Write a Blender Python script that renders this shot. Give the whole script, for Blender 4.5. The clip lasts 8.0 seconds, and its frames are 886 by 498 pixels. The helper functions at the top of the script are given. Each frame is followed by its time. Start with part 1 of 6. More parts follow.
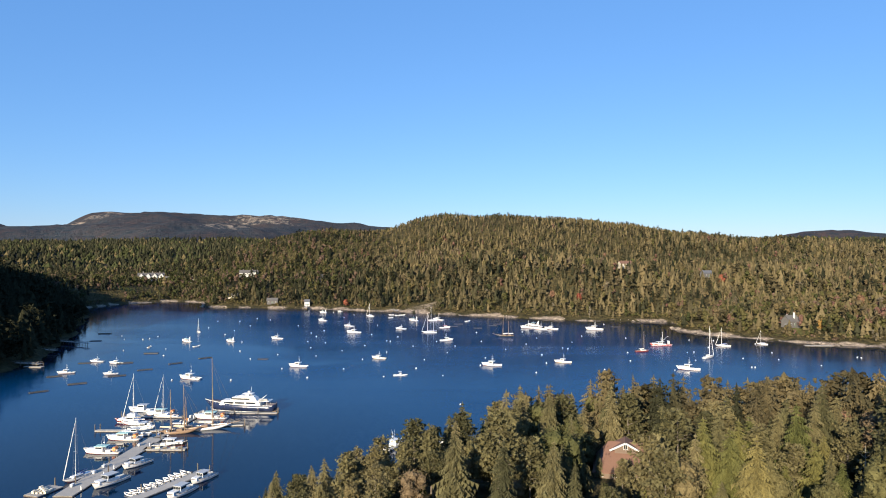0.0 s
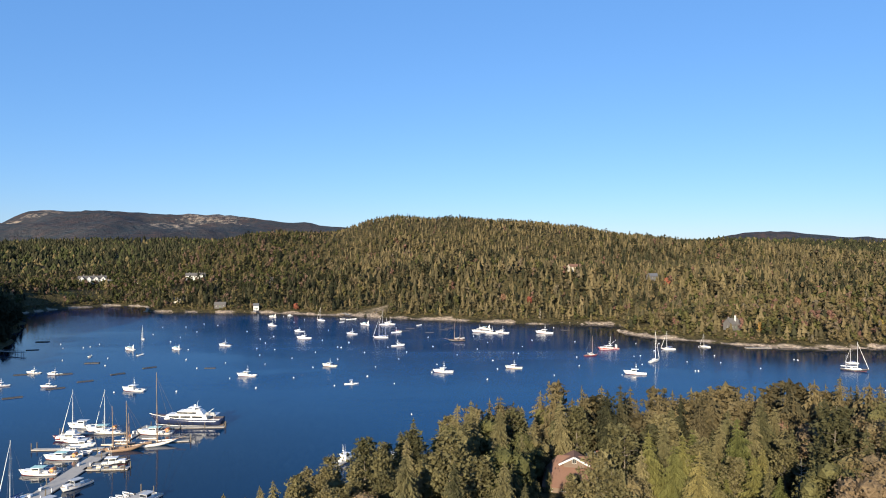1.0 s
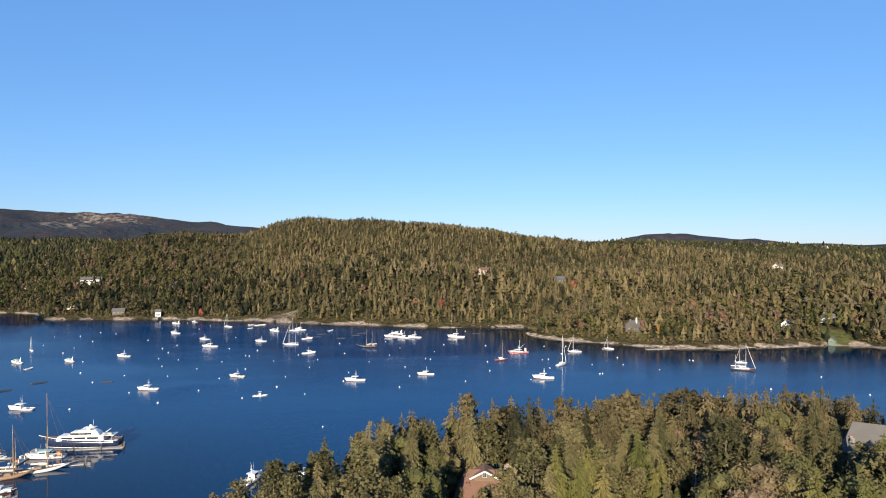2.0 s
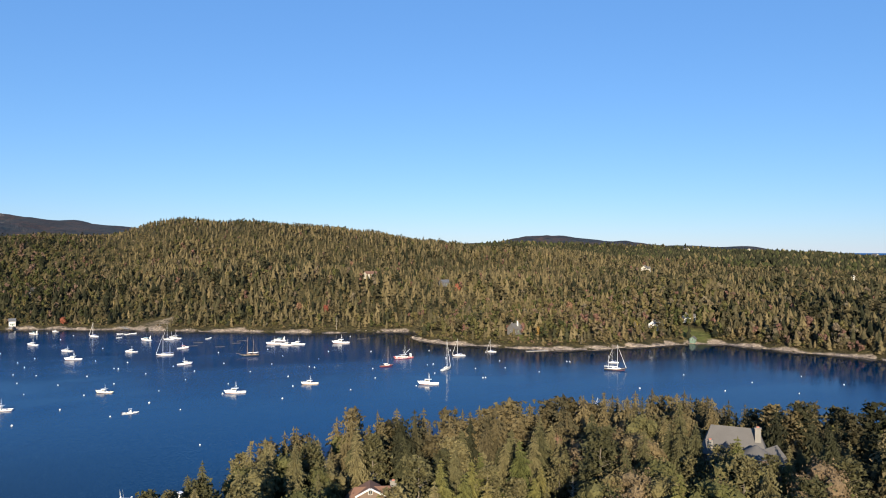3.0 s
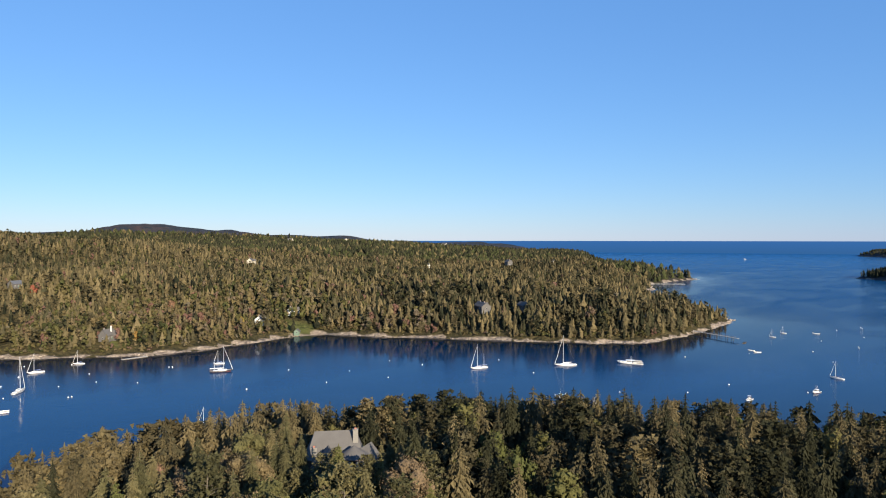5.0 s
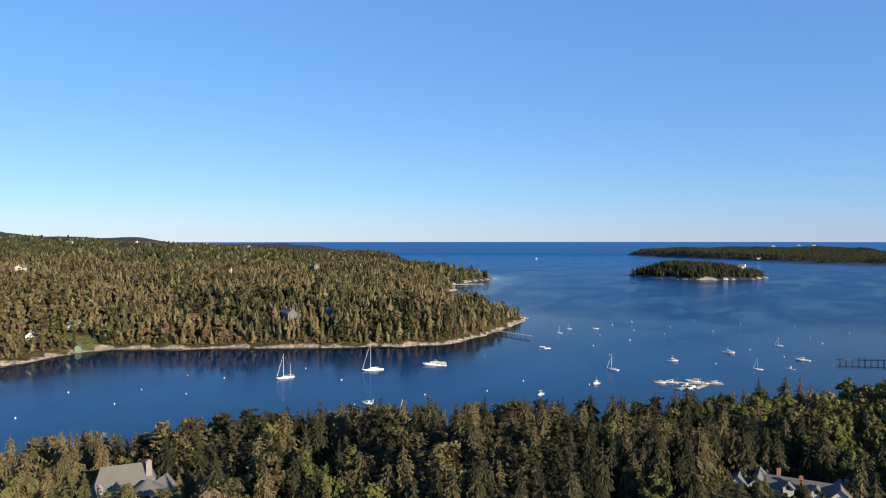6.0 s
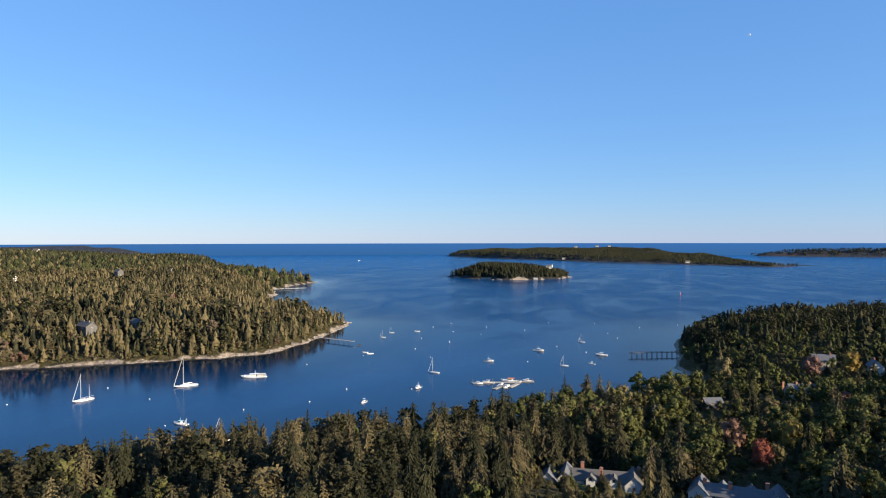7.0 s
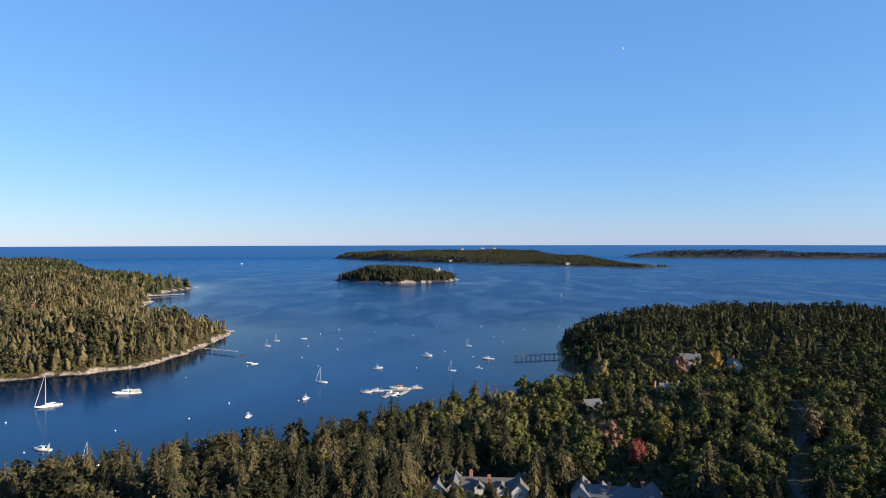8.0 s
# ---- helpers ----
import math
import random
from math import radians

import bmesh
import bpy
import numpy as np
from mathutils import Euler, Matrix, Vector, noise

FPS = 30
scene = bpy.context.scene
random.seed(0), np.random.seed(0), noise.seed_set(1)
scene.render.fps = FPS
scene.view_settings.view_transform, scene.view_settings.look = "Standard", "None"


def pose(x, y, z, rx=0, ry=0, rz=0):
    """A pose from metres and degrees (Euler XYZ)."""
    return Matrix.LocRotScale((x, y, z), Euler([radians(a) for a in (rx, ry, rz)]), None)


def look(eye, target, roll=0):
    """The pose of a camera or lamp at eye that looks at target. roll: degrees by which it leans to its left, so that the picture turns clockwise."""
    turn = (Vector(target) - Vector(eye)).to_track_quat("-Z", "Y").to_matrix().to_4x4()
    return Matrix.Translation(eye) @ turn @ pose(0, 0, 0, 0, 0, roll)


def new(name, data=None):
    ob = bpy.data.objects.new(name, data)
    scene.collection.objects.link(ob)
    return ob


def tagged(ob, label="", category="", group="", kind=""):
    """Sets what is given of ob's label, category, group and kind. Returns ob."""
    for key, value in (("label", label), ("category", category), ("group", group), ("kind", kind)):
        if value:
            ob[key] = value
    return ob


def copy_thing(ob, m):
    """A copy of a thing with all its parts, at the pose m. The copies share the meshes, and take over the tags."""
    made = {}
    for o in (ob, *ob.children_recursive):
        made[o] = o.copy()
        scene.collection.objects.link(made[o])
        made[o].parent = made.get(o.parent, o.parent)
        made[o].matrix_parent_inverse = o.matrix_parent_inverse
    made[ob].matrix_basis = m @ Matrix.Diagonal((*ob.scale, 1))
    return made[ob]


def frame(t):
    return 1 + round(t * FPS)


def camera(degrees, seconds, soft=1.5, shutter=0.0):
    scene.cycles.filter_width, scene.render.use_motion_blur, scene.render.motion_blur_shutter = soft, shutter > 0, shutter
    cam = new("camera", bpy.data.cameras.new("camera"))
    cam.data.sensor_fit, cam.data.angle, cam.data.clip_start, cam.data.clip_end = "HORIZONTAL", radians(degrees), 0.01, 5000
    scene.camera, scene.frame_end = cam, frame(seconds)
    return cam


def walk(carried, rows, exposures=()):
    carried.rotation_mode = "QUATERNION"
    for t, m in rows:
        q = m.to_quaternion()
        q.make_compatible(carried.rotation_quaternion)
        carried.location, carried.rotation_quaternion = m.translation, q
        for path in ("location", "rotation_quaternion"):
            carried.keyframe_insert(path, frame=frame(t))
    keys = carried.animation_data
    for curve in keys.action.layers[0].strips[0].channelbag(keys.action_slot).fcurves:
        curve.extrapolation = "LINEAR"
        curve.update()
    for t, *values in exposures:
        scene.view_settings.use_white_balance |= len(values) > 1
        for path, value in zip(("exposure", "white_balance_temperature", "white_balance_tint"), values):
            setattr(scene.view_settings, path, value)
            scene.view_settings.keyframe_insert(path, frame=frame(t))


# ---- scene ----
cam = camera(65.77, 8.0, soft=1.0)
# the drone climbs straight up while it turns to the right
PATH = [
    (0.0, pose(0.0, 0.0, 70.0, 90.23, -0.06, 0.0)),
    (0.5, pose(0.0, 0.1, 72.3, 90.22, -0.06, -1.77)),
    (1.0, pose(0.2, 0.2, 74.8, 90.17, -0.07, -4.02)),
    (1.5, pose(0.3, 0.2, 77.3, 90.14, -0.09, -7.68)),
    (2.8, pose(0.1, 0.4, 83.1, 90.18, -0.14, -18.43)),
    (3.0, pose(0.1, 0.5, 84.0, 90.18, -0.16, -20.91)),
    (3.5, pose(0.1, 0.8, 86.2, 90.20, -0.20, -28.98)),
    (4.0, pose(0.2, 1.1, 88.5, 90.11, -0.16, -36.68)),
    (4.5, pose(0.3, 1.3, 90.6, 89.45, -0.14, -44.74)),
    (5.8, pose(0.3, 1.3, 96.1, 89.21, 0.10, -65.98)),
    (6.0, pose(0.3, 1.3, 97.0, 89.20, 0.04, -69.07)),
    (6.5, pose(0.6, 1.5, 99.3, 89.21, 0.04, -76.81)),
    (7.0, pose(1.3, 1.7, 101.4, 89.26, 0.10, -83.84)),
    (7.5, pose(2.2, 1.9, 103.3, 89.31, 0.13, -89.18)),
    (8.0, pose(2.7, 2.3, 105.5, 89.38, 0.11, -93.20)),
]
walk(cam, PATH, [(0.0, 1.24, 6500, 9), (4.0, 1.14, 6500, 9), (8.0, 1.34, 6650, 9)])

# ---- sky, sun ----
SUN_FROM = Vector((-0.40, -0.92, 0.0)).normalized()
SUN_HIGH = radians(17)
world = bpy.data.worlds.new("sky")
scene.world = world
world.use_nodes = True
wn = world.node_tree
sky = wn.nodes.new("ShaderNodeTexSky")
sky.sky_type, sky.sun_disc = "NISHITA", False
sky.sun_elevation, sky.sun_rotation = SUN_HIGH, math.atan2(SUN_FROM.x, SUN_FROM.y)
sky.air_density, sky.dust_density, sky.ozone_density, sky.altitude = 1.08, 0.0, 4.6, 300
deep = wn.nodes.new("ShaderNodeMix")
deep.data_type = "RGBA"
deep.inputs[0].default_value, deep.inputs[7].default_value = 0.42, (1.0, 3.05, 7.8, 1)
wn.links.new(sky.outputs["Color"], deep.inputs[6])
wn.links.new(deep.outputs[2], wn.nodes["Background"].inputs["Color"])
wn.nodes["Background"].inputs["Strength"].default_value = 0.062
sun = new("sun", bpy.data.lights.new("sun", "SUN"))
sun.data.energy, sun.data.angle, sun.data.color = 5.0, radians(0.53), (1.0, 0.85, 0.64)
sun.matrix_world = look(Vector((SUN_FROM.x, SUN_FROM.y, math.tan(SUN_HIGH))) * 300, (0, 0, 0))


# ---- materials ----
def nodes_of(name):
    m = bpy.data.materials.new(name)
    m.use_nodes = True
    return m, m.node_tree.nodes, m.node_tree.links, m.node_tree.nodes["Principled BSDF"]


def surface(name, dark, light, rough=0.6, metal=0.0, grain=3.0, wear=0.4, bump=0.1, spread=0.0, ior=1.45):
    """A painted, wooden or stone surface: two shades mottled at two scales, with fine relief; spread varies it from object to object."""
    m, n, k, b = nodes_of(name)
    tex = n.new("ShaderNodeTexCoord")
    big, fine, mix, ramp = n.new("ShaderNodeTexNoise"), n.new("ShaderNodeTexNoise"), n.new("ShaderNodeMath"), n.new("ShaderNodeMix")
    big.inputs["Scale"].default_value, fine.inputs["Scale"].default_value = wear, grain
    big.inputs["Detail"].default_value, fine.inputs["Detail"].default_value = 5, 6
    mix.operation = "ADD"
    half = n.new("ShaderNodeMath")
    half.operation, half.inputs[1].default_value = "MULTIPLY", 0.5
    k.new(tex.outputs["Object"], big.inputs["Vector"])
    k.new(tex.outputs["Object"], fine.inputs["Vector"])
    k.new(big.outputs["Fac"], mix.inputs[0])
    k.new(fine.outputs["Fac"], mix.inputs[1])
    k.new(mix.outputs[0], half.inputs[0])
    ramp.data_type = "RGBA"
    ramp.inputs[6].default_value, ramp.inputs[7].default_value = (*dark, 1), (*light, 1)
    k.new(half.outputs[0], ramp.inputs[0])
    out = ramp.outputs[2]
    if spread:
        info, hsv, rng = n.new("ShaderNodeObjectInfo"), n.new("ShaderNodeHueSaturation"), n.new("ShaderNodeMapRange")
        rng.inputs[3].default_value, rng.inputs[4].default_value = 1 - spread, 1 + spread
        k.new(info.outputs["Random"], rng.inputs[0])
        k.new(rng.outputs[0], hsv.inputs["Value"])
        k.new(out, hsv.inputs["Color"])
        out = hsv.outputs[0]
    k.new(out, b.inputs["Base Color"])
    b.inputs["Roughness"].default_value, b.inputs["Metallic"].default_value, b.inputs["IOR"].default_value = rough, metal, ior
    if bump:
        bm = n.new("ShaderNodeBump")
        bm.inputs["Strength"].default_value, bm.inputs["Distance"].default_value = min(1, bump * 3), bump
        k.new(fine.outputs["Fac"], bm.inputs["Height"])
        k.new(bm.outputs[0], b.inputs["Normal"])
    return m


def foliage(name, stops, attribute="", glow=0.1):
    """Leaves or needles: a palette picked by tree (its own random number, or the woods' stored tint), mottled, and letting some light through."""
    m, n, k, b = nodes_of(name)
    n.remove(b)
    pick = n.new("ShaderNodeAttribute" if attribute else "ShaderNodeObjectInfo")
    if attribute:
        pick.attribute_name = attribute
    ramp = n.new("ShaderNodeValToRGB")
    ramp.color_ramp.interpolation = "LINEAR"
    while len(ramp.color_ramp.elements) < len(stops):
        ramp.color_ramp.elements.new(0.5)
    for e, (at, col) in zip(ramp.color_ramp.elements, stops):
        e.position, e.color = at, (*col, 1)
    k.new(pick.outputs["Fac" if attribute else "Random"], ramp.inputs[0])
    geo, isle, noise_t = n.new("ShaderNodeNewGeometry"), n.new("ShaderNodeMapRange"), n.new("ShaderNodeTexNoise")
    noise_t.inputs["Scale"].default_value = 0.35
    k.new(geo.outputs["Position"], noise_t.inputs["Vector"])
    isle.inputs[3].default_value, isle.inputs[4].default_value = 0.90, 1.10
    k.new(geo.outputs["Random Per Island"], isle.inputs[0])
    two = n.new("ShaderNodeMath")
    two.operation = "MULTIPLY"
    grow = n.new("ShaderNodeMapRange")
    grow.inputs[3].default_value, grow.inputs[4].default_value = 0.65, 1.35
    k.new(noise_t.outputs["Fac"], grow.inputs[0])
    k.new(isle.outputs[0], two.inputs[0])
    k.new(grow.outputs[0], two.inputs[1])
    tuft, ragged, three = n.new("ShaderNodeTexNoise"), n.new("ShaderNodeMapRange"), n.new("ShaderNodeMath")
    tuft.inputs["Scale"].default_value, tuft.inputs["Detail"].default_value, tuft.inputs["Roughness"].default_value = 2.6, 4, 0.7
    k.new(geo.outputs["Position"], tuft.inputs["Vector"])
    ragged.inputs[1].default_value, ragged.inputs[2].default_value, ragged.inputs[3].default_value, ragged.inputs[4].default_value = 0.30, 0.70, 0.72, 1.28
    k.new(tuft.outputs["Fac"], ragged.inputs[0])
    three.operation = "MULTIPLY"
    k.new(two.outputs[0], three.inputs[0])
    k.new(ragged.outputs[0], three.inputs[1])
    bump = n.new("ShaderNodeBump")
    bump.inputs["Strength"].default_value, bump.inputs["Distance"].default_value = 0.9, 0.45
    k.new(tuft.outputs["Fac"], bump.inputs["Height"])
    hsv = n.new("ShaderNodeHueSaturation")
    k.new(ramp.outputs[0], hsv.inputs["Color"])
    k.new(three.outputs[0], hsv.inputs["Value"])
    dif, tra, mix = n.new("ShaderNodeBsdfDiffuse"), n.new("ShaderNodeBsdfTranslucent"), n.new("ShaderNodeMixShader")
    mix.inputs[0].default_value = glow
    k.new(hsv.outputs[0], dif.inputs["Color"])
    k.new(hsv.outputs[0], tra.inputs["Color"])
    k.new(bump.outputs[0], dif.inputs["Normal"])
    k.new(dif.outputs[0], mix.inputs[1])
    k.new(tra.outputs[0], mix.inputs[2])
    out = mix.outputs[0]
    k.new(out, n["Material Output"].inputs["Surface"])
    return m


# lowest stop is extra dark, to carry headland shade put into the tint
CONIFER = [(0.0, (0.018, 0.020, 0.013)), (0.2, (0.042, 0.042, 0.024)), (0.4, (0.073, 0.062, 0.036)), (0.65, (0.108, 0.089, 0.047)), (0.87, (0.136, 0.108, 0.057)), (1.0, (0.140, 0.114, 0.062))]
BROADLEAF = [(0.0, (0.038, 0.044, 0.020)), (0.25, (0.072, 0.074, 0.030)), (0.5, (0.098, 0.083, 0.038)), (0.68, (0.122, 0.094, 0.052)), (0.82, (0.110, 0.096, 0.066)), (0.92, (0.128, 0.082, 0.064)), (0.98, (0.145, 0.076, 0.060)), (1.0, (0.168, 0.062, 0.054))]
SHORE_LEAF = [(0.0, (0.046, 0.054, 0.021)), (0.3, (0.080, 0.085, 0.032)), (0.55, (0.108, 0.097, 0.040)), (0.75, (0.128, 0.100, 0.050)), (0.92, (0.128, 0.094, 0.058)), (1.0, (0.132, 0.084, 0.054))]
RED_MAPLE = [(0.0, (0.18, 0.055, 0.042)), (1.0, (0.26, 0.095, 0.06))]
GOLD_MAPLE = [(0.0, (0.20, 0.155, 0.045)), (1.0, (0.26, 0.16, 0.055))]
RUSSET_MAPLE = [(0.0, (0.19, 0.115, 0.065)), (1.0, (0.18, 0.105, 0.085))]
M_REDLEAF = foliage("red_maple_leaves", RED_MAPLE)
M_GOLDLEAF = foliage("golden_leaves", GOLD_MAPLE)
M_RUSSETLEAF = foliage("russet_leaves", RUSSET_MAPLE)
M_NEEDLE = foliage("spruce_needles", [(0.0, (0.046, 0.047, 0.026)), (0.3, (0.084, 0.080, 0.040)), (0.7, (0.130, 0.115, 0.057)), (1.0, (0.160, 0.136, 0.070))])
M_LEAF = foliage("autumn_leaves", [(0.0, (0.078, 0.080, 0.034)), (0.4, (0.122, 0.110, 0.050)), (0.75, (0.150, 0.122, 0.062)), (1.0, (0.158, 0.116, 0.072))])
M_WOODS_NEEDLE = foliage("woods_needles", CONIFER, "tint")
M_WOODS_LEAF = foliage("woods_leaves", BROADLEAF, "tint")
M_SHORE_NEEDLE = foliage("shore_needles", CONIFER, "tint")
M_SHORE_LEAF = foliage("shore_leaves", SHORE_LEAF, "tint")
M_FIR = foliage("young_fir_needles", [(0.0, (0.082, 0.090, 0.032)), (0.6, (0.125, 0.118, 0.042)), (1.0, (0.165, 0.140, 0.056))])
M_BARK = surface("grey_bark", (0.06, 0.05, 0.04), (0.2, 0.17, 0.14), 0.9, grain=8, wear=1.5, bump=0.05)
M_DEADWOOD = surface("bleached_deadwood", (0.2, 0.18, 0.15), (0.42, 0.38, 0.33), 0.9, grain=8, bump=0.03)
M_WHITE = surface("white_gelcoat", (0.58, 0.58, 0.565), (0.70, 0.70, 0.685), 0.3, grain=4, wear=0.5, bump=0.0)
M_CREAM = surface("cream_gelcoat", (0.62, 0.55, 0.40), (0.74, 0.66, 0.50), 0.35, grain=4, wear=0.5, bump=0.0)
M_NAVY = surface("navy_topsides", (0.010, 0.016, 0.045), (0.02, 0.03, 0.07), 0.2, grain=3, bump=0.0)
M_BLACK = surface("black_hull_paint", (0.012, 0.012, 0.014), (0.03, 0.03, 0.032), 0.35, grain=4, bump=0.0)
M_RED = surface("red_hull_paint", (0.30, 0.035, 0.025), (0.42, 0.06, 0.04), 0.4, grain=4, bump=0.0)
M_MAROON = surface("maroon_hull_paint", (0.10, 0.02, 0.02), (0.16, 0.035, 0.03), 0.4, grain=4, bump=0.0)
M_GREYHULL = surface("grey_hull_paint", (0.30, 0.315, 0.33), (0.42, 0.435, 0.45), 0.35, grain=4, bump=0.0)
M_TEAL = surface("teal_roof_paint", (0.25, 0.45, 0.44), (0.38, 0.58, 0.56), 0.5, grain=4, bump=0.0)
M_ORANGE = surface("orange_paint", (0.55, 0.17, 0.04), (0.68, 0.24, 0.07), 0.5, grain=4, bump=0.0)
M_DECK = surface("grey_nonskid_deck", (0.24, 0.245, 0.24), (0.36, 0.36, 0.35), 0.8, grain=20, bump=0.01)
M_TEAK = surface("varnished_spruce_spar", (0.17, 0.112, 0.072), (0.28, 0.19, 0.125), 0.35, grain=6, bump=0.0)
M_PLANK = surface("weathered_dock_planks", (0.20, 0.19, 0.175), (0.38, 0.365, 0.335), 0.85, grain=6, wear=0.8, bump=0.02, spread=0.18)
M_FLOAT = surface("wet_dark_float_planks", (0.020, 0.020, 0.021), (0.060, 0.056, 0.052), 0.85, grain=6, wear=0.8, bump=0.02, spread=0.2)
M_PILE = surface("dark_timber", (0.06, 0.05, 0.04), (0.15, 0.12, 0.09), 0.9, grain=5, bump=0.03)
M_GLASS = surface("dark_window_glass", (0.015, 0.018, 0.022), (0.03, 0.035, 0.04), 0.08, bump=0.0)
M_ALU = surface("anodised_spar", (0.56, 0.56, 0.55), (0.68, 0.68, 0.67), 0.35, 0.3, bump=0.0)
M_STAY = surface("rigging_wire", (0.10, 0.10, 0.105), (0.18, 0.18, 0.185), 0.5, bump=0.0)
M_SAIL = surface("furled_sailcloth", (0.60, 0.58, 0.53), (0.74, 0.72, 0.67), 0.8, grain=5, bump=0.02)
M_BLUECLOTH = surface("blue_canvas", (0.03, 0.06, 0.16), (0.05, 0.09, 0.22), 0.9, grain=8, bump=0.01)
M_RUBBER = surface("black_rubber", (0.015, 0.015, 0.015), (0.03, 0.03, 0.03), 0.7, bump=0.0)
M_GRANITE = surface("pink_granite", (0.20, 0.165, 0.13), (0.46, 0.385, 0.31), 0.85, grain=1.2, wear=0.15, bump=0.25, spread=0.15)
M_SHINGLE = surface("grey_cedar_shingles", (0.055, 0.053, 0.052), (0.12, 0.114, 0.110), 0.85, grain=5, wear=0.4, bump=0.03)
M_DARKSHINGLE = surface("slate_blue_shingles", (0.05, 0.055, 0.065), (0.13, 0.135, 0.15), 0.8, grain=5, wear=0.4, bump=0.03)
M_TERRACOTTA = surface("red_brown_cedar_roof", (0.095, 0.050, 0.034), (0.17, 0.095, 0.066), 0.85, grain=5, wear=0.4, bump=0.03)
M_CLAPBOARD = surface("white_clapboard", (0.40, 0.40, 0.39), (0.55, 0.55, 0.535), 0.6, grain=4, wear=0.4, bump=0.01)
M_STUCCO = surface("pale_stucco", (0.28, 0.26, 0.22), (0.40, 0.37, 0.31), 0.8, grain=4, wear=0.4, bump=0.02)
M_BRICK = surface("red_brick", (0.24, 0.09, 0.06), (0.42, 0.19, 0.13), 0.85, grain=6, wear=0.8, bump=0.02)
M_STONE = surface("pale_chimney_stone", (0.12, 0.114, 0.105), (0.21, 0.20, 0.183), 0.85, grain=4, wear=0.8, bump=0.05)
M_CEDARWALL = surface("cedar_wall", (0.085, 0.060, 0.045), (0.15, 0.105, 0.078), 0.7, grain=5, bump=0.02)
M_GREENPAINT = surface("green_paint", (0.07, 0.115, 0.085), (0.11, 0.16, 0.125), 0.6, bump=0.0)
M_ASPHALT = surface("road_asphalt", (0.018, 0.018, 0.019), (0.036, 0.035, 0.034), 0.9, grain=6, bump=0.01)


def ground_material():
    """Granite at the water's edge and on bare summits, turf on the lawns, leaf litter under the woods; far hills blued
    for haze.
    """
    m, n, k, b = nodes_of("forest_ground")
    geo = n.new("ShaderNodeNewGeometry")
    kind = n.new("ShaderNodeAttribute")
    kind.attribute_name = "cover"
    sep = n.new("ShaderNodeSeparateColor")
    k.new(kind.outputs["Color"], sep.inputs[0])

    def mottled(a, c, scale, detail=8):
        t, r = n.new("ShaderNodeTexNoise"), n.new("ShaderNodeValToRGB")
        t.inputs["Scale"].default_value, t.inputs["Detail"].default_value, t.inputs["Roughness"].default_value = scale, detail, 0.65
        k.new(geo.outputs["Position"], t.inputs["Vector"])
        r.color_ramp.elements[0].position, r.color_ramp.elements[0].color = 0.35, (*a, 1)
        r.color_ramp.elements[1].position, r.color_ramp.elements[1].color = 0.65, (*c, 1)
        k.new(t.outputs["Fac"], r.inputs[0])
        return r.outputs[0], t.outputs["Fac"]

    def blend(fac, a, c):
        x = n.new("ShaderNodeMix")
        x.data_type = "RGBA"
        k.new(fac, x.inputs[0])
        k.new(a, x.inputs[6])
        k.new(c, x.inputs[7])
        return x.outputs[2]

    litter, h1 = mottled((0.030, 0.030, 0.014), (0.085, 0.068, 0.032), 0.22)
    # far canopy colours are shifted to blue, painting in distance haze
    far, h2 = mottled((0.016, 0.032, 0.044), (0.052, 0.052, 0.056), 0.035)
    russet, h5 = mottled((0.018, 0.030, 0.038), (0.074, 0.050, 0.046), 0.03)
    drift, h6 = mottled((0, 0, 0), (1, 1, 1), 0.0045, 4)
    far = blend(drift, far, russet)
    rock, h3 = mottled((0.15, 0.12, 0.09), (0.42, 0.345, 0.27), 0.25)
    turf, h4 = mottled((0.065, 0.078, 0.022), (0.115, 0.120, 0.042), 0.15)
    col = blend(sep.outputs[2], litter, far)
    col = blend(sep.outputs[1], col, turf)
    bare, patchy, sharp = n.new("ShaderNodeMath"), n.new("ShaderNodeMath"), n.new("ShaderNodeMath")
    bare.operation, patchy.operation, sharp.operation, sharp.use_clamp = "ADD", "SUBTRACT", "MULTIPLY", True
    patchy.inputs[1].default_value, sharp.inputs[1].default_value = 0.95, 5.0
    k.new(sep.outputs[0], bare.inputs[0])
    k.new(h2, bare.inputs[1])
    k.new(bare.outputs[0], patchy.inputs[0])
    k.new(patchy.outputs[0], sharp.inputs[0])
    col = blend(sharp.outputs[0], col, rock)
    k.new(col, b.inputs["Base Color"])
    b.inputs["Roughness"].default_value = 0.95
    b.inputs["Specular IOR Level"].default_value = 0.1
    bump = n.new("ShaderNodeBump")
    bump.inputs["Distance"].default_value, bump.inputs["Strength"].default_value = 1.2, 0.8
    k.new(h1, bump.inputs["Height"])
    big = n.new("ShaderNodeBump")
    big.inputs["Distance"].default_value, big.inputs["Strength"].default_value = 14.0, 1.0
    k.new(h2, big.inputs["Height"])
    k.new(bump.outputs[0], big.inputs["Normal"])
    k.new(big.outputs[0], b.inputs["Normal"])
    return m


